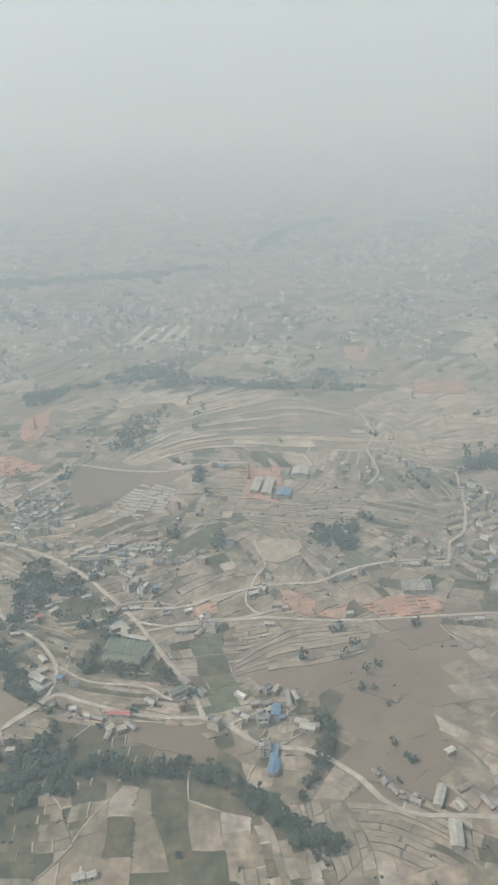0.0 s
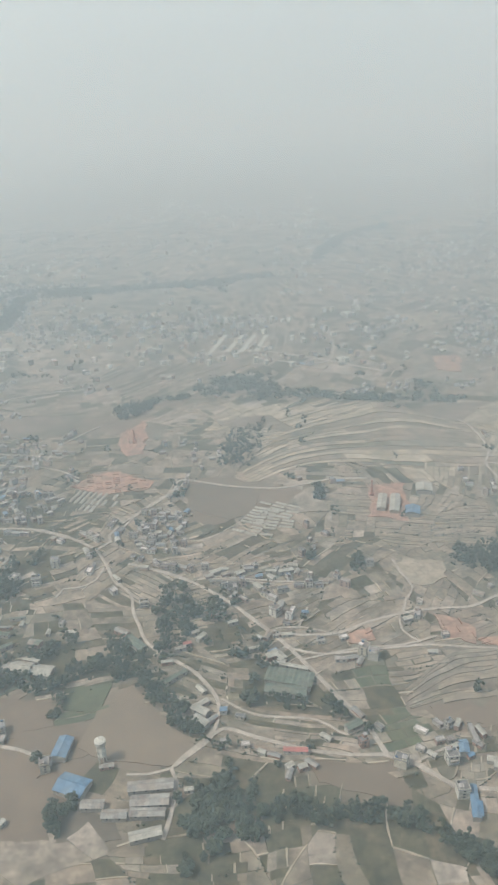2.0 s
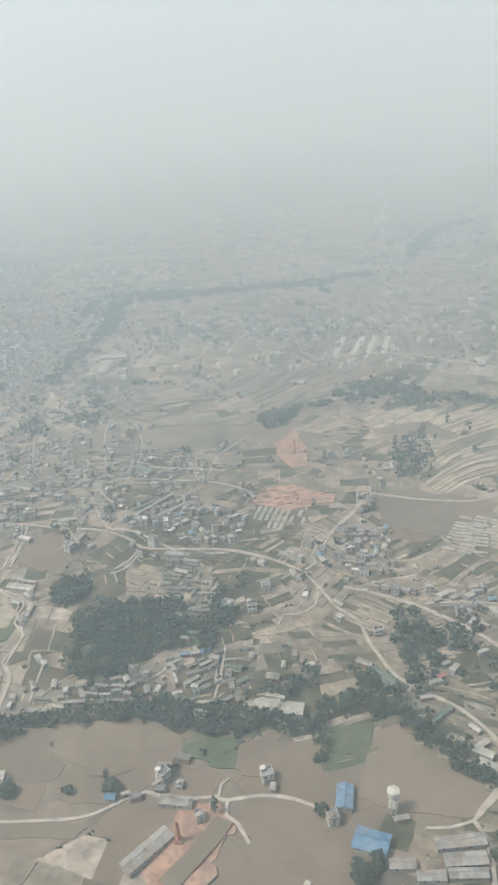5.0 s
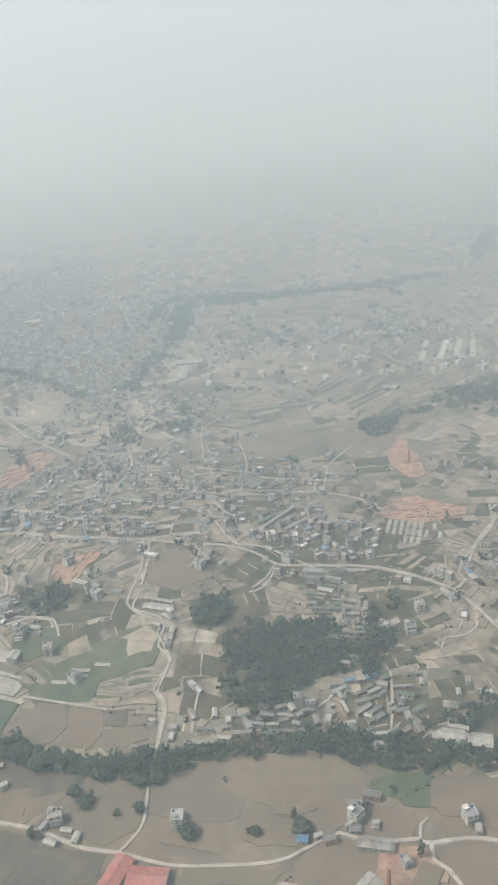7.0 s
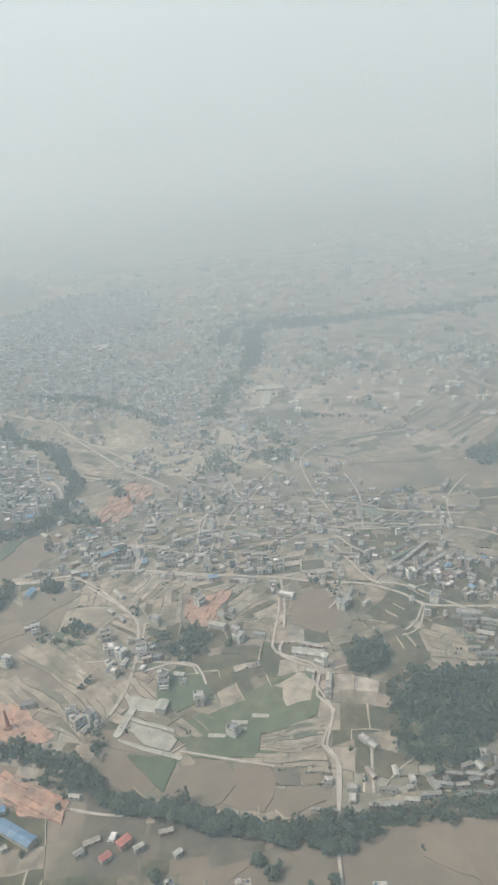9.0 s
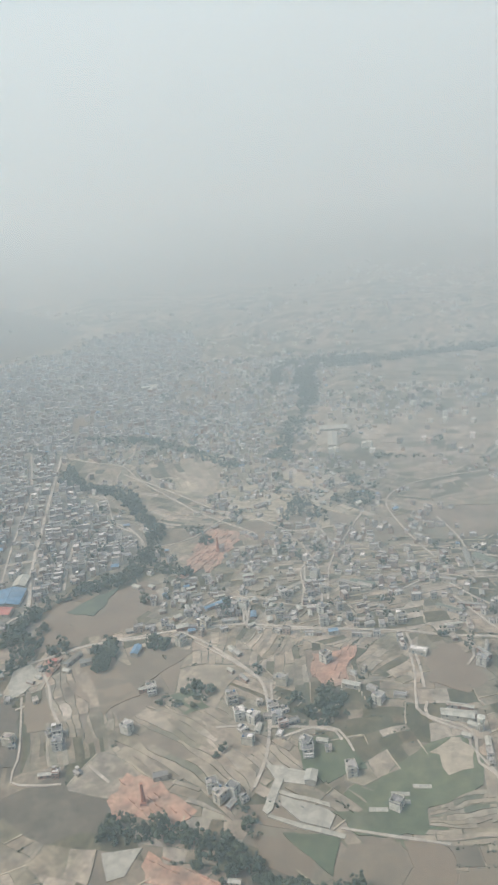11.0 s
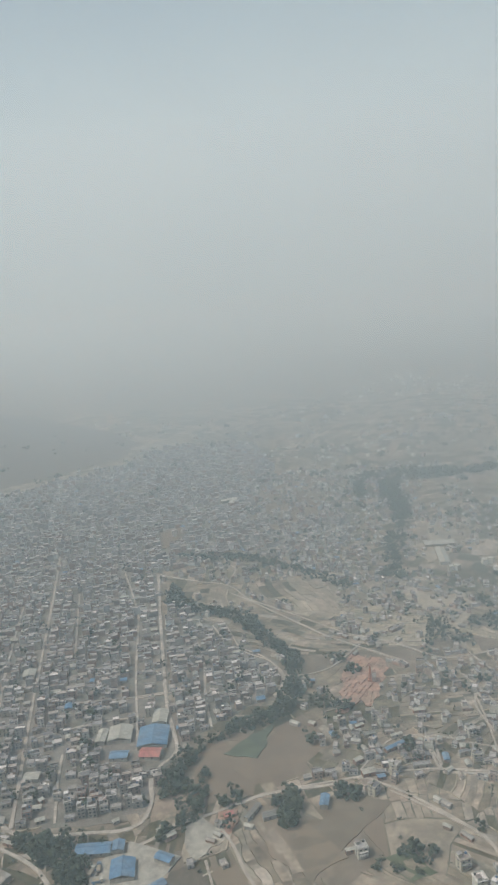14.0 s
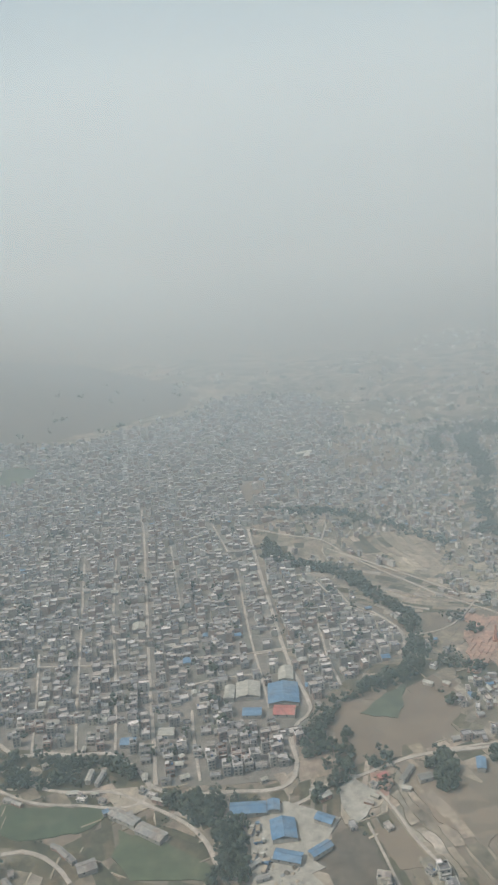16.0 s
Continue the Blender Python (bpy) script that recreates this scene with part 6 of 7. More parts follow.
for i, (x, y, turn) in enumerate(PLACES):
    if i in near:
        continue
    t = radians(turn)
    g = land(x, y)
    urban = i >= COUNTRY
    w, d = (R.uniform(1.9, 3.1), R.uniform(1.5, 2.7)) if urban else (R.uniform(1.2, 3.0), R.uniform(1.1, 1.8))
    if R.random() < (0.12 if urban else 0.3):
        block(x, y, t, -w, -d * 0.8, g - 1, w, d * 0.8, g + 2.1, 0)
        gable(x, y, t, w + 0.3, d * 0.8 + 0.3, g + 2.05, 0.6, R.choice((3, 3, 3, 4, 3, 3, 3, 4, 3, 3, 5, 3)))
        continue
    h = g + 1.85 * (R.choice((1, 1, 2, 2, 2, 2, 3)) if urban else R.choice((1, 1, 1, 1, 2, 2))) + 0.3
    block(x, y, t, -w, -d, g - 1, w, d, h, 0)
    block(x, y, t, -w + 0.15, -d + 0.15, h, w - 0.15, d - 0.15, h + 0.03, 1)
    for x0, y0, x1, y1 in ((-w, -d, w, -d + 0.15), (-w, d - 0.15, w, d), (-w, -d + 0.15, -w + 0.15, d - 0.15), (w - 0.15, -d + 0.15, w, d - 0.15)):
        block(x, y, t, x0, y0, h, x1, y1, h + 0.6, 1)
    if R.random() < (0.65 if urban else 0.25):
        a, b = R.choice((-1, 1)), R.choice((-1, 1))
        sx, sy = a * max(0, w - 0.9), b * max(0, d - 0.9)
        block(x, y, t, sx - 0.8, sy - 0.8, h, sx + 0.8, sy + 0.8, h + 1.7, 0)
        block(x, y, t, sx - 0.9, sy - 0.9, h + 1.7, sx + 0.9, sy + 0.9, h + 1.8, 1)
        if R.random() < 0.7:
            block(x, y, t, -sx - 0.35, sy - 0.35, h, -sx + 0.35, sy + 0.35, h + 0.8, 6)
    if off_path(x, y) < 430:
        z = h - 0.85
        while z > g + 0.8:
            for wx in (-w * 0.5, w * 0.5):
                block(x, y, t, wx - 0.38, -d - 0.05, z - 0.45, wx + 0.38, -d + 0.02, z + 0.4, 2)
                block(x, y, t, wx - 0.38, d - 0.02, z - 0.45, wx + 0.38, d + 0.05, z + 0.4, 2)
            block(x, y, t, w - 0.02, -0.38, z - 0.45, w + 0.05, 0.38, z + 0.4, 2)
            block(x, y, t, -w - 0.05, -0.38, z - 0.45, -w + 0.02, 0.38, z + 0.4, 2)
            z -= 1.85
# far settlements in the haze
for _ in range(6500):
    x, y = R.uniform(-1700, 900), R.uniform(780, 2400)
    if noise.noise((x * 0.004, y * 0.004, 4)) > (0.02 if x > -500 else -0.02) and not inside(x, y, TOWN) and x > -876 + (y - 1086) * 0.84:
        block(x, y, R.uniform(0, 3), -R.uniform(1.5, 3.2), -2.0, -1, R.uniform(1.5, 3.2), 2.0, R.uniform(2.2, 4.6), R.choice((0, 1, 4, 7, 7)))
tagged(new("house_cluster", mesh_of("house_cluster", bv, bf, [WALL, ROOF, GLASS, TIN, TIN_WHITE, TIN_BLUE, TANK, PLASTER], bp)), "crowded brick and concrete houses with flat roofs", "houses", kind="stuff")


# ---- tall houses and long low houses ----
for i, (x, y) in enumerate(TALL):
    m = pose(x, y, land(x, y) + 0.3, 0, 0, (12, 100, 55, 160)[i % 4] + R.uniform(-9, 9))
    copy_thing(MODELS[(8, 9, 8)[i % 3]], m).scale = (1.3, 1.2, R.uniform(0.72, 0.92))


def long_house(x, y, length, width, turn, kind=""):
    kind = kind or R.choice(("grey", "grey", "green", "green", "slate", "slate"))
    tin, word = {"grey": (TIN, "grey sheet"), "green": (TIN_GREEN, "dull green sheet"), "slate": (SLATE, "dark sheet"), "pale": (TIN_WHITE, "pale sheet"), "blue": (TIN_BLUE, "blue tin"), "red": (TIN_RED, "red tin"), "concrete": (ROOF, "flat concrete"), "white": (PLASTER, "bright white sheet")}[kind]
    base = tagged(new("row_house"), f"long low brick house under a {word} roof", "house", "row houses")
    base.matrix_basis = pose(x, y, land(x, y) + 0.3, 0, 0, turn)
    l, w, h, up = length / 2, width / 2, R.uniform(1.6, 2.1) + 0.12 * width, min(0.9, R.uniform(0.1, 0.18) * width)
    part("body", box(bmesh.new(), -l, -w, -1, l, w, h), R.choice((BRICKWALL, GREYWALL, GREYWALL)), base)
    if kind == "concrete":
        part("roof_slab", box(bmesh.new(), -l - 0.15, -w - 0.15, h, l + 0.15, w + 0.15, h + 0.15), tin, base)
        part("parapet", ring(bmesh.new(), l, w, h + 0.15, h + 0.5, 0.13), GREYWALL, base)
    else:
        for side in (-1, 1):
            bm = bmesh.new()
            p = [bm.verts.new(c) for c in ((-l - 0.2, side * (w + 0.2), h - 0.05), (l + 0.2, side * (w + 0.2), h - 0.05), (l + 0.2, 0, h + up), (-l - 0.2, 0, h + up))]
            f = bm.faces.new(p if side < 0 else p[::-1])
            grown = bmesh.ops.extrude_face_region(bm, geom=[f])
            for v in (g for g in grown["geom"] if isinstance(g, bmesh.types.BMVert)):
                v.co.z += 0.08
            bmesh.ops.recalc_face_normals(bm, faces=bm.faces)
            part("roof_slope", bm, tin, base)
        part("ridge_cap", box(bmesh.new(), -l - 0.2, -0.1, h + up + 0.03, l + 0.2, 0.1, h + up + 0.14), tin, base)
    for q in range(max(1, int(length / 4))):
        o = new("window", WINDOW)
        o.parent, o.matrix_basis = base, pose(-l + (q + 0.5) * length / max(1, int(length / 4)), -w - 0.02, 1.1)


for item in LONG_HOUSES:
    long_house(*item)


# ---- sheds ----
def shed_thing(kind, x, y, length, width, turn):
    tin = {"blue": TIN_BLUE, "red": TIN_RED, "white": TIN_WHITE, "green": TIN_GREEN, "grey": TIN}[kind]
    word = {"blue": "blue", "red": "bright red", "white": "pale", "green": "dull green", "grey": "weathered grey"}[kind]
    base = tagged(new("shed"), f"long low shed with a {word} corrugated tin roof", "shed")
    base.matrix_basis = pose(x, y, land(x, y) + 0.3, 0, 0, turn)
    l, w, h = length / 2, width / 2, 2.4
    part("body", box(bmesh.new(), -l, -w, -1, l, w, h), GREYWALL, base)
    rise = min(1.8, width * 0.16)
    n = max(2, int(length / 3.5))
    for side in (-1, 1):
        for k in range(n):
            a, b = -l - 0.3 + (length + 0.6) * k / n + 0.03, -l - 0.3 + (length + 0.6) * (k + 1) / n - 0.03
            lift = R.uniform(0, 0.05)
            bm = bmesh.new()
            p = [bm.verts.new(c) for c in ((a, side * (w + 0.4), h + lift), (b, side * (w + 0.4), h + lift), (b, 0, h + rise + lift), (a, 0, h + rise + lift))]
            f = bm.faces.new(p if side < 0 else p[::-1])
            out = bmesh.ops.extrude_face_region(bm, geom=[f])
            for v in (g for g in out["geom"] if isinstance(g, bmesh.types.BMVert)):
                v.co.z += 0.1
            bmesh.ops.recalc_face_normals(bm, faces=bm.faces)
            part("roof_panel", bm, tin, base)
    bm = box(bmesh.new(), -l - 0.3, -0.18, h + rise + 0.1, l + 0.3, 0.18, h + rise + 0.24)
    part("ridge_cap", bm, tin, base)
    for k in range(max(1, int(length / 5))):
        o = new("window", WINDOW)
        o.parent, o.matrix_basis = base, pose(-l + 2.5 + k * 5, -w - 0.02, 1.6)
    return base


for item in SHEDS:
    shed_thing(*item)


# ---- plastic tunnels ----
PLASTIC = varied("tunnel_plastic", [(0.313, 0.297, 0.262), (0.367, 0.35, 0.307), (0.272, 0.251, 0.211)], rough=0.5, coarse=0.2, fine=1.0, stain=(0.224, 0.198, 0.16), stained=0.5, bump=0.1)


def tunnel_model():
    base = tagged(new("growing_tunnel"), "low arched growing tunnel of pale plastic sheet", "greenhouse", "growing tunnels")
    bm = bmesh.new()
    bmesh.ops.create_cone(bm, cap_ends=True, segments=16, radius1=1.25, radius2=1.25, depth=8.0, matrix=Euler((0, math.pi / 2, 0)).to_matrix().to_4x4())
    bmesh.ops.scale(bm, vec=(1, 1, 0.5), verts=bm.verts)
    part("cover", bm, PLASTIC, base)
    for x in (-3.9, -1.3, 1.3, 3.9):
        bm = bmesh.new()
        bmesh.ops.create_cone(bm, cap_ends=True, segments=16, radius1=1.3, radius2=1.3, depth=0.12, matrix=Matrix.Translation((x, 0, 0)) @ Euler((0, math.pi / 2, 0)).to_matrix().to_4x4())
        bmesh.ops.scale(bm, vec=(1, 1, 0.5), verts=bm.verts)
        part("hoop", bm, TIN, base)
    return base


tunnel = tunnel_model()
tunnel_used = []


def tunnels(turn, *poly):
    poly = list(poly)
    mx, my = sum(p[0] for p in poly) / len(poly), sum(p[1] for p in poly) / len(poly)
    c, s_ = math.cos(radians(turn)), math.sin(radians(turn))
    for i in range(-6, 7):
        for k in range(-9, 10):
            x, y = mx + c * 9.5 * i - s_ * 3.9 * k, my + s_ * 9.5 * i + c * 3.9 * k
            if inside(x, y, poly) and R.random() < 0.85 and free(x, y, 0.5):
                take(x, y, 1.5)
                m = pose(x, y, land(x, y) + 0.15, 0, 0, turn)
                if tunnel_used:
                    copy_thing(tunnel, m)
                else:
                    tunnel.matrix_basis = m
                    tunnel_used.append(1)


tunnels(155, (-117, 462), (-100, 498), (-76, 503), (-80, 484), (-101, 454))
tunnels(77, (-232, 496), (-227, 514), (-196, 507), (-197, 494), (-211, 489))
tunnels(167, (-110, 455), (-101, 493), (-75, 493), (-77, 474), (-97, 453))
tunnels(177, (-400, 376), (-397, 386), (-379, 389), (-381, 375))
tunnels(81, (-262, 404), (-257, 435), (-242, 432), (-246, 406))


# ---- kiln chimneys, water towers ----
def chimney(x, y, high=11.0):
    base = tagged(new("kiln_chimney"), "tapered red brick kiln chimney on a square base", "chimney", "kiln chimneys")
    base.matrix_basis = pose(x, y, land(x, y) + 0.4)
    part("plinth", box(bmesh.new(), -1.5, -1.5, -1, 1.5, 1.5, 1.6), BRICK, base)
    bm = bmesh.new()
    bmesh.ops.create_cone(bm, cap_ends=True, segments=16, radius1=1.05, radius2=0.55, depth=high - 1.6, matrix=Matrix.Translation((0, 0, 1.6 + (high - 1.6) / 2)))
    part("flue", bm, BRICK, base)
    bm = bmesh.new()
    bmesh.ops.create_cone(bm, cap_ends=True, segments=16, radius1=0.72, radius2=0.72, depth=0.5, matrix=Matrix.Translation((0, 0, high + 0.1)))
    part("rim", bm, BRICK, base, "darker brick rim band")


for x, y in ((-500.7, 387), (-203, 607), (-488, 617), (-249, 273.5), (-26, 510)):
    chimney(x, y)


def water_tower(x, y, high, radius):
    base = tagged(new("water_tower"), "round white concrete water tower on slim columns", "water tower", "water towers")
    base.matrix_basis = pose(x, y, land(x, y) + 0.3)
    for k in range(6):
        a = k * math.pi / 3
        bm = bmesh.new()
        bmesh.ops.create_cone(bm, cap_ends=True, segments=8, radius1=0.2, radius2=0.2, depth=high + 1, matrix=Matrix.Translation((radius * 0.75 * math.cos(a), radius * 0.75 * math.sin(a), high / 2 - 0.5)))
        part("column", bm, PLASTER, base)
    for z in (high * 0.35, high * 0.7):
        bm = bmesh.new()
        bmesh.ops.create_cone(bm, cap_ends=True, segments=24, radius1=radius * 0.85, radius2=radius * 0.85, depth=0.2, matrix=Matrix.Translation((0, 0, z)))
        part("tie_ring", bm, PLASTER, base)
    bm = bmesh.new()
    bmesh.ops.create_cone(bm, cap_ends=True, segments=24, radius1=radius * 0.8, radius2=radius, depth=0.6, matrix=Matrix.Translation((0, 0, high + 0.3)))
    bmesh.ops.create_cone(bm, cap_ends=True, segments=24, radius1=radius, radius2=radius, depth=radius * 0.9, matrix=Matrix.Translation((0, 0, high + 0.6 + radius * 0.45)))
    part("tank", bm, PLASTER, base)
    bm = bmesh.new()
    bmesh.ops.create_cone(bm, cap_ends=True, segments=24, radius1=radius * 1.06, radius2=0.3, depth=radius * 0.35, matrix=Matrix.Translation((0, 0, high + 0.6 + radius * 1.07)))
    part("dome", bm, PLASTER, base)


water_tower(-164, 286, 8.6, 2.4)
water_tower(-348.6, 419, 5.0, 1.8)

# piles of sand on the paved yard by the blue sheds
HEAP_YARD = [(-634, 445), (-630, 459), (-624, 446), (-606, 436), (-609, 427), (-620, 431), (-629, 430)]


def heap(x, y, size):
    bm = bmesh.new()
    bmesh.ops.create_icosphere(bm, subdivisions=2, radius=1)
    for v in bm.verts:
        k = 1 + 0.35 * noise.noise((v.co.x * 1.7 + x, v.co.y * 1.7 + y, v.co.z * 1.7))
        v.co = Vector((v.co.x * size * k, v.co.y * size * 0.8 * k, max(-0.2, v.co.z * size * 0.5 * k)))
    me = bpy.data.meshes.new("sand_pile")
    bm.to_mesh(me)
    bm.free()
    me.materials.append(R.choice((GRAVEL, DARK, TIN, GREYWALL)))
    ob = tagged(new("sand_pile", me), "low pile of grey sand on concrete paving", "sand pile", "sand piles")
    ob.matrix_basis = pose(x, y, land(x, y) + 0.62, 0, 0, R.uniform(0, 360))


heaps = 0
while heaps < 22:
    x, y = R.uniform(-640, -580), R.uniform(415, 475)
    if inside(x, y, HEAP_YARD) and free(x, y, 0.6):
        take(x, y, 0.7)
        heap(x, y, R.uniform(0.6, 1.5))
        heaps += 1

# trucks parked on the paved yard
def truck(paint):
    root = tagged(new("truck"), "small parked truck with an open bed on a paved yard", "truck", "parked trucks")
    cab = box(bmesh.new(), 1.35, -0.95, 0.55, 2.7, 0.95, 2.3)
    bmesh.ops.bevel(cab, geom=cab.edges[:], offset=0.14, segments=1, affect="EDGES")
    for name, bm, material in (
        ("chassis", box(bmesh.new(), -2.7, -0.8, 0.45, 2.6, 0.8, 0.7), TANK),
        ("cab", cab, paint),
        ("windscreen", box(bmesh.new(), 2.66, -0.75, 1.45, 2.72, 0.75, 2.05), GLASS),
        ("bed", box(bmesh.new(), -2.7, -1.0, 0.7, 1.2, 1.0, 1.5), R.choice((TIN, TIN_BLUE, GREYWALL))),
        ("load", box(bmesh.new(), -2.5, -0.85, 1.5, 1.0, 0.85, 1.68), GRAVEL),
    ):
        part(name, bm, material, root)
    for x in (-1.7, 1.8):
        for y in (-0.95, 0.95):
            bm = bmesh.new()
            bmesh.ops.create_cone(bm, cap_ends=True, segments=12, radius1=0.45, radius2=0.45, depth=0.28)
            part("wheel", bm, TANK, root).matrix_basis = pose(x, y, 0.45, 90, 0, 0)
    return root


for k, (x, y) in enumerate(((-634, 464), (-633, 460), (-630, 462), (-631, 445), (-628, 444), (-626, 439), (-625, 443), (-629, 454))):
    truck((TIN_WHITE, PLASTER, TIN_BLUE)[k % 3]).matrix_basis = pose(x, y, land(x, y) + 0.62, 0, 0, R.choice((10, 75, 95, 160)))

# rows of drying bricks on the kiln yards
bm = box(bmesh.new(), -2.4, -0.4, 0, 2.4, 0.4, 0.4)
box(bm, -2.2, -0.28, 0.4, 2.1, 0.28, 0.65)
ROW = bpy.data.meshes.new("drying_bench")
bm.to_mesh(ROW)
bm.free()
ROW.materials.append(BRICKSOIL)
for poly in SPOTS:
    xs, ys = [p[0] for p in poly], [p[1] for p in poly]
    (ax, ay), (bx, by) = max(zip(poly, poly[1:] + poly[:1]), key=lambda e: math.dist(*e))
    turn = math.atan2(by - ay, bx - ax)
    c, s_ = math.cos(turn), math.sin(turn)
    mx, my = sum(xs) / len(xs), sum(ys) / len(ys)
    for i in range(-6, 7):
        for k in range(-6, 7):
            x, y = mx + c * 6 * i - s_ * 3.2 * k, my + s_ * 6 * i + c * 3.2 * k
            if R.random() < 0.4 and inside(x, y, poly) and free(x, y, 2.0) and not on_road(x, y, 1.5) and off_path(x, y) < 640:
                ob = tagged(new("drying_bench", ROW), "low bench of pink bricks drying in the open", "brick bench", "drying benches")
                ob.matrix_basis = pose(x, y, land(x, y) + 0.45, 0, 0, math.degrees(turn) + R.gauss(0, 3))

# ---- trees ----
CLUMP = bmesh.new()
bmesh.ops.create_icosphere(CLUMP, subdivisions=1, radius=1)
CLUMP.verts.ensure_lookup_table()
CV = [tuple(v.co) for v in CLUMP.verts]
CF = [[v.index for v in f.verts] for f in CLUMP.faces]
CLUMP.free()


def crown_data(rng, n, wide, high, foot):
    v, f = [], []
    for k in range(n):
        a, z = rng.uniform(0, 6.28), rng.random()
        r = wide * math.sqrt(rng.random()) * (0.35 + 0.75 * math.sin(math.pi * (0.12 + 0.8 * z)))
        cx, cy, cz = r * math.cos(a), r * math.sin(a), foot + z * high
        s = wide * rng.uniform(0.24, 0.46)
        sx, sy, sz = s * rng.uniform(0.8, 1.3), s * rng.uniform(0.8, 1.3), s * rng.uniform(0.6, 1.1)
        o = len(v)
        v += [(cx + x * sx * rng.uniform(0.7, 1.3), cy + y * sy * rng.uniform(0.7, 1.3), cz + z2 * sz * rng.uniform(0.7, 1.3)) for x, y, z2 in CV]
        f += [[o + i for i in face] for face in CF]
    return v, f


def tree(wide, high, foot, n, label):
    base = tagged(new("tree"), label, "tree", "valley trees")
    bm = bmesh.new()
    bmesh.ops.create_cone(bm, cap_ends=True, segments=8, radius1=0.28, radius2=0.12, depth=foot + high * 0.5 + 0.6, matrix=Matrix.Translation((0, 0, (foot + high * 0.5) / 2 - 0.3)))
    for k in range(4):
        a = k * 1.6 + wide
        m = Matrix.Translation((0, 0, foot + 0.2 * k)) @ Euler((0.8, 0, a)).to_matrix().to_4x4() @ Matrix.Translation((0, 0, wide * 0.35))
        bmesh.ops.create_cone(bm, cap_ends=True, segments=6, radius1=0.11, radius2=0.04, depth=wide * 0.75, matrix=m)
    part("trunk", bm, BARK, base)
    ob = new("crown", mesh_of("crown", *crown_data(R, n, wide, high, foot), [LEAF]))
    ob.parent = base
    return base


TREES = [
    tree(2.3, 3.6, 1.3, 34, "broad dark green leafy tree"),
    tree(1.7, 4.8, 1.2, 32, "tall narrow dark green tree"),
    tree(2.8, 3.2, 1.4, 40, "wide spreading dusty green tree"),
    tree(1.3, 2.2, 0.5, 20, "small bushy dark green tree"),
    tree(1.4, 6.4, 1.6, 36, "slender tall green tree with a high crown"),
]
GROWN = []


def plant(x, y, room=0.8):
    if free(x, y, room) and not on_road(x, y, 0.4):
        GROWN.append((x, y))


for width, line in BELT_LINES:
    for (ax, ay), (bx, by) in zip(line, line[1:]):
        d = math.hypot(bx - ax, by - ay) or 1
        w = width * (0.8 + 0.7 * noise.noise((ax * 0.03, ay * 0.03, 8)))
        far = 1.0 if off_path(ax, ay) < 620 else 0.45
        for _ in range(max(1, int(d * w / 8.5 * far + R.random()))):
            u, s = R.random(), R.uniform(-0.5, 0.5) * w
            plant(ax + (bx - ax) * u - (by - ay) / d * s, ay + (by - ay) * u + (bx - ax) / d * s)


for density, poly in GROVES:
    xs, ys = [p[0] for p in poly], [p[1] for p in poly]
    for _ in range(int((max(xs) - min(xs)) * (max(ys) - min(ys)) / 14 * density)):
        x, y = R.uniform(min(xs), max(xs)), R.uniform(min(ys), max(ys))
        if inside(x, y, poly):
            plant(x, y)


for x, y, _ in PLACES[:COUNTRY]:
    for _ in range(R.choice((0, 0, 0, 0, 1))):
        plant(x + R.choice((-1, 1)) * R.uniform(2.5, 7), y + R.choice((-1, 1)) * R.uniform(2.5, 7), 0.4)
for x, y, _ in PLACES[COUNTRY:]:
    if R.random() < (0.3 if off_path(x, y) < 520 else 0.08):
        plant(x + R.uniform(-5, 5), y + R.uniform(-5, 5), 0.2)
for _ in range(1500):
    x, y = R.uniform(-1000, 380), R.uniform(180, 1400)
    if off_path(x, y) > 190 and noise.noise((x * 0.02, y * 0.02, 6)) > 0.2 and not any(q in ("bare", "dark") and inside(x, y, p) for q, p in ZONES):
        plant(x, y)
for _ in range(420):
    x, y = R.uniform(-1400, 800), R.uniform(1000, 2400)
    if noise.noise((x * 0.005, y * 0.005, 12)) > 0.1:
        GROWN.append((x, y))
GROWN.sort(key=lambda p: off_path(*p))
stand = {}
for i, (x, y) in enumerate(GROWN[:300]):
    k = R.choice((0, 0, 1, 2, 3, 3, 4))
    s = R.uniform(0.75, 1.2)
    m = pose(x, y, land(x, y), 0, 0, R.uniform(0, 360))
    if k in stand:
        copy_thing(TREES[k], m).scale = (s, s, s * R.uniform(0.9, 1.15))
    else:
        stand[k] = True
        TREES[k].matrix_basis = m
light = [crown_data(R, 8, wide, high, foot) for wide, high, foot in ((2.2, 3.0, 1.0), (1.7, 3.9, 0.9), (2.5, 2.6, 1.0), (1.5, 4.6, 1.2))]
mass = [crown_data(R, n, wide, high, foot) for n, wide, high, foot in ((12, 2.1, 3.0, 1.0), (12, 1.6, 4.0, 0.9), (12, 2.4, 2.7, 1.0), (7, 1.3, 2.0, 0.4), (12, 1.4, 5.0, 1.2), (10, 1.8, 2.5, 0.8))]
thin = [crown_data(R, 6, wide, high, foot) for wide, high, foot in ((2.4, 2.6, 1.0), (1.9, 3.6, 0.9), (2.6, 2.2, 0.8))]
tv_, tf_ = [], []
bush = [crown_data(R, 2, 1.3, 0.8, 0.2) for _ in range(6)]
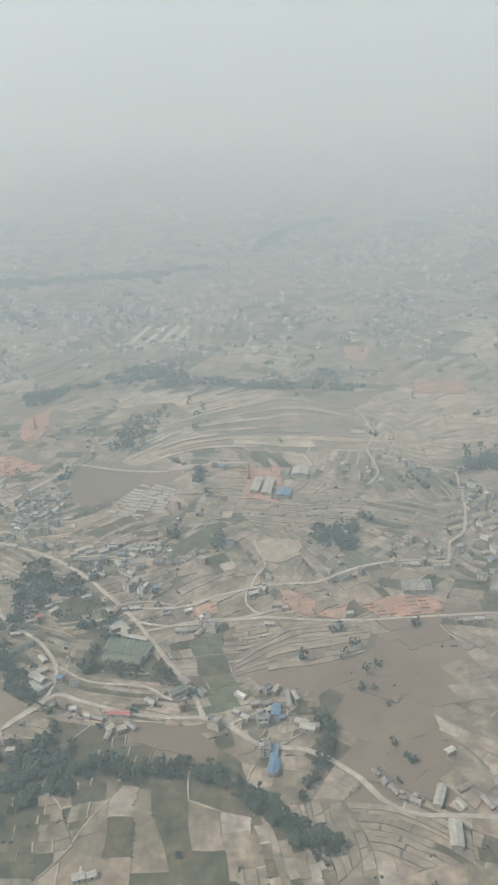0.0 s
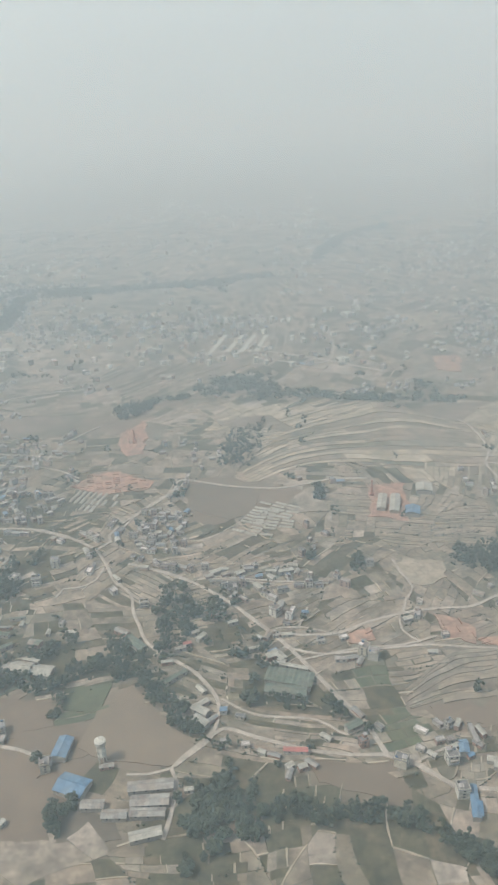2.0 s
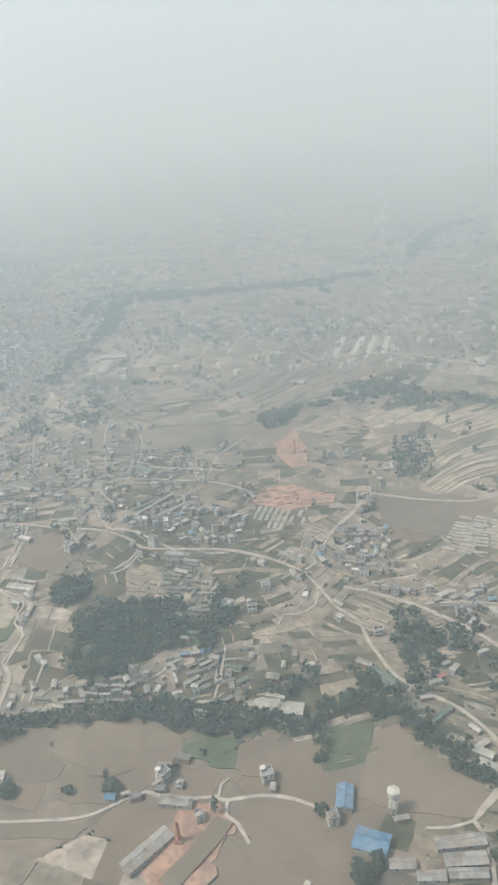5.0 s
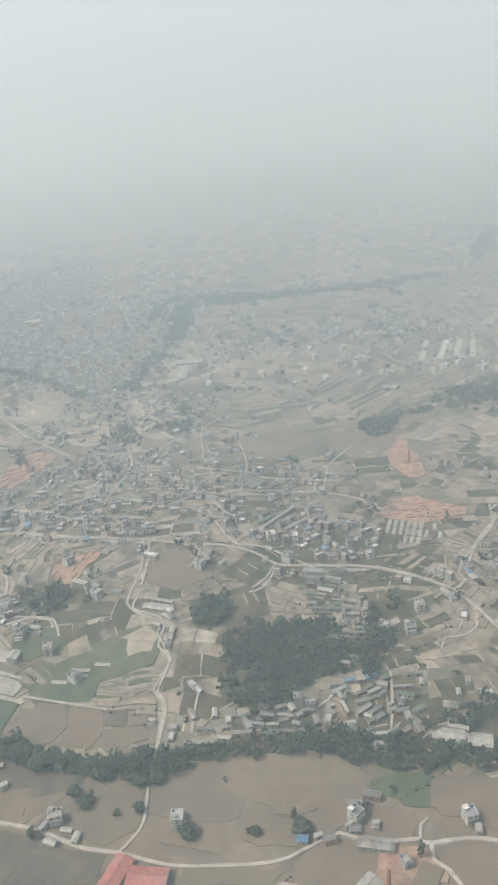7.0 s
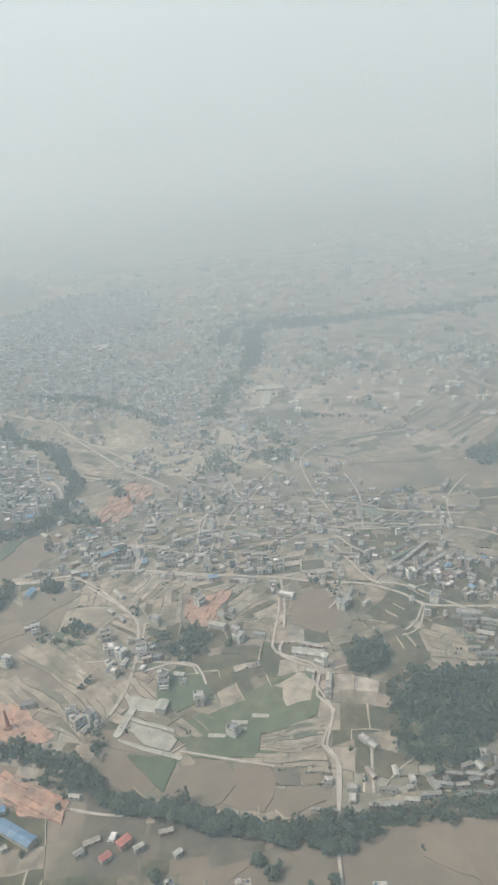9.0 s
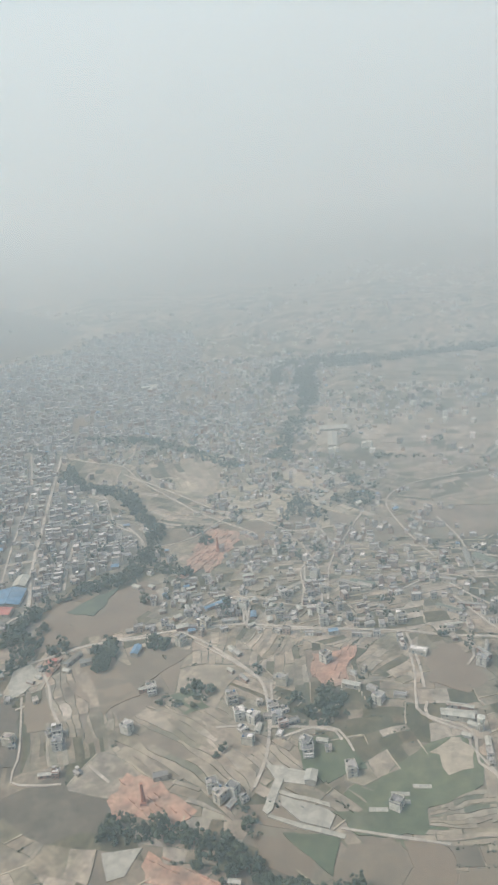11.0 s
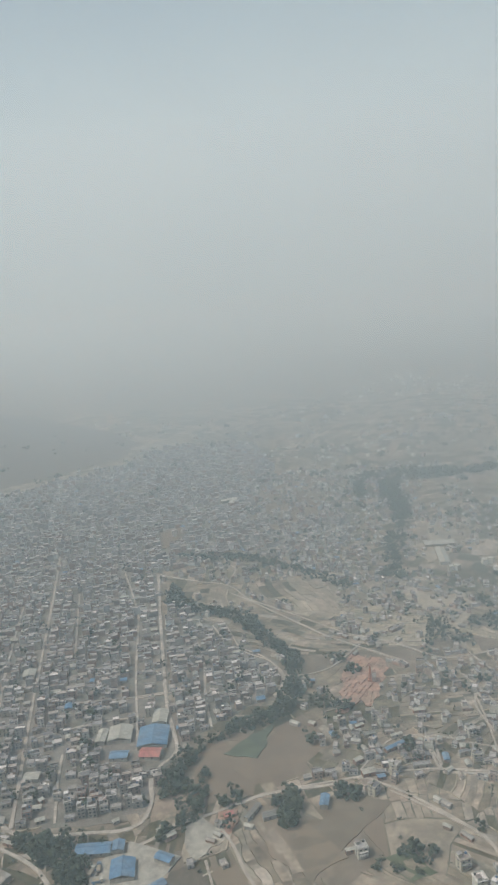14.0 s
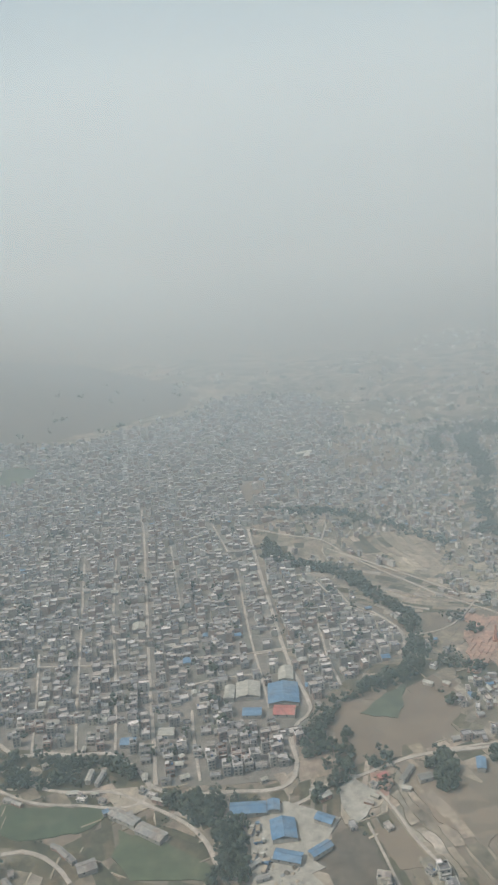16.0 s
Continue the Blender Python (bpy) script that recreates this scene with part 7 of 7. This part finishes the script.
for (ax, ay), (bx, by) in HEDGES:
    d = math.hypot(bx - ax, by - ay)
    thick = R.random()
    for k in range(int(d / 1.0 * thick + R.random())):
        u = R.random()
        x, y = bent(ax + (bx - ax) * u, ay + (by - ay) * u)
        far = off_path(x, y)
        if far < 700 and not on_road(x, y, 0.3) and free(x, y, 0.3) and len(tv_) < 290000:
            v, f = R.choice(bush)
            o, g, k2 = len(tv_), land(x, y), R.uniform(0.3, 0.8) if R.random() < 0.93 else R.uniform(0.9, 1.4)
            tv_ += [(x + a * k2, y + b * k2, g + z * k2) for a, b, z in v]
            tf_ += [[o + i for i in face] for face in f]
for x, y in GROWN[300:]:
    v, f = R.choice(mass if off_path(x, y) < 420 else light if off_path(x, y) < 640 else thin)
    c, s, k = math.cos(x * 7), math.sin(x * 7), R.choice((0.6, 0.8, 0.95, 1.1, 1.3, 1.6))
    o, g = len(tv_), land(x, y)
    far = off_path(x, y)
    k *= 1.0 if far < 800 else 1.3
    tv_ += [(x + (a * c - b * s) * k, y + (a * s + b * c) * k, g + z * k - 0.2) for a, b, z in v]
    tf_ += [[o + i for i in face] for face in f]
tagged(new("woods", mesh_of("woods", tv_, tf_, [LEAF])), "dark green trees lining river, lanes and fields", "trees", kind="stuff")

# ---- haze over the valley ----
hz = bpy.data.materials.new("haze")
hz.use_nodes = True
ht = hz.node_tree
ht.nodes.clear()
vs = put(ht, "ShaderNodeVolumeScatter", Color=(0.755, 0.903, 1, 1), Anisotropy=0.1)
at = ht.nodes.new("ShaderNodeAttribute")
at.attribute_name = "density"
mu = ht.nodes.new("ShaderNodeMath")
mu.operation = "MULTIPLY"
mu.inputs[1].default_value = 0.001
ho = ht.nodes.new("ShaderNodeOutputMaterial")
ht.links.new(at.outputs["Fac"], mu.inputs[0])
ht.links.new(mu.outputs[0], vs.inputs["Density"])
va = put(ht, "ShaderNodeVolumeAbsorption", Color=(0.972, 0.993, 1, 1))
ht.links.new(mu.outputs[0], va.inputs["Density"])
thick_air = ht.nodes.new("ShaderNodeAddShader")
ht.links.new(vs.outputs[0], thick_air.inputs[0])
ht.links.new(va.outputs[0], thick_air.inputs[1])
ht.links.new(thick_air.outputs[0], ho.inputs["Volume"])
air = bpy.data.node_groups.new("haze_air", "GeometryNodeTree")
air.interface.new_socket("Geometry", in_out="OUTPUT", socket_type="NodeSocketGeometry")
vc = air.nodes.new("GeometryNodeVolumeCube")
vc.inputs["Min"].default_value, vc.inputs["Max"].default_value = (-2300, -900, -60), (1700, 3700, 640)
for key, n in (("Resolution X", 46), ("Resolution Y", 46), ("Resolution Z", 8)):
    vc.inputs[key].default_value = n
# the haze thickens towards the far side of the valley and drifts in banks
place, across = air.nodes.new("GeometryNodeInputPosition"), air.nodes.new("ShaderNodeVectorMath")
across.operation = "DOT_PRODUCT"
across.inputs[1].default_value = (0.244, 0.97, 0)
air.links.new(place.outputs[0], across.inputs[0])
thick = air.nodes.new("ShaderNodeMapRange")
thick.interpolation_type = "SMOOTHSTEP"
for key, v in (("From Min", 100), ("From Max", 1150), ("To Min", HAZE_NEAR * 1000), ("To Max", HAZE_FAR * 1000)):
    thick.inputs[key].default_value = v
air.links.new(across.outputs["Value"], thick.inputs["Value"])
bank = air.nodes.new("ShaderNodeTexNoise")
bank.inputs["Scale"].default_value, bank.inputs["Detail"].default_value = 0.0018, 1.0
air.links.new(place.outputs[0], bank.inputs["Vector"])
swell = air.nodes.new("ShaderNodeMapRange")
for key, v in (("From Min", 0.3), ("From Max", 0.7), ("To Min", 0.75), ("To Max", 1.3)):
    swell.inputs[key].default_value = v
air.links.new(bank.outputs[0], swell.inputs["Value"])
both = air.nodes.new("ShaderNodeMath")
both.operation = "MULTIPLY"
air.links.new(thick.outputs[0], both.inputs[0])
air.links.new(swell.outputs[0], both.inputs[1])
town_side, clear = air.nodes.new("ShaderNodeVectorMath"), air.nodes.new("ShaderNodeMapRange")
town_side.operation = "DOT_PRODUCT"
town_side.inputs[1].default_value = (-1, -0.55, 0)
clear.interpolation_type = "SMOOTHSTEP"
air.links.new(place.outputs[0], town_side.inputs[0])
air.links.new(town_side.outputs["Value"], clear.inputs["Value"])
for key, v in (("From Min", 120), ("From Max", 400), ("To Min", 1.0), ("To Max", 0.66)):
    clear.inputs[key].default_value = v
all_three = air.nodes.new("ShaderNodeMath")
all_three.operation = "MULTIPLY"
air.links.new(both.outputs[0], all_three.inputs[0])
air.links.new(clear.outputs[0], all_three.inputs[1])
air.links.new(all_three.outputs[0], vc.inputs["Density"])
sm = air.nodes.new("GeometryNodeSetMaterial")
sm.inputs["Material"].default_value = hz
go = air.nodes.new("NodeGroupOutput")
air.links.new(vc.outputs[0], sm.inputs[0])
air.links.new(sm.outputs[0], go.inputs[0])
haze = new("haze", mesh_of("haze", [], [], [hz]))
haze.modifiers.new("air", "NODES").node_group = air
tagged(haze, "pale grey dust haze lying over the valley", "haze", kind="structure")
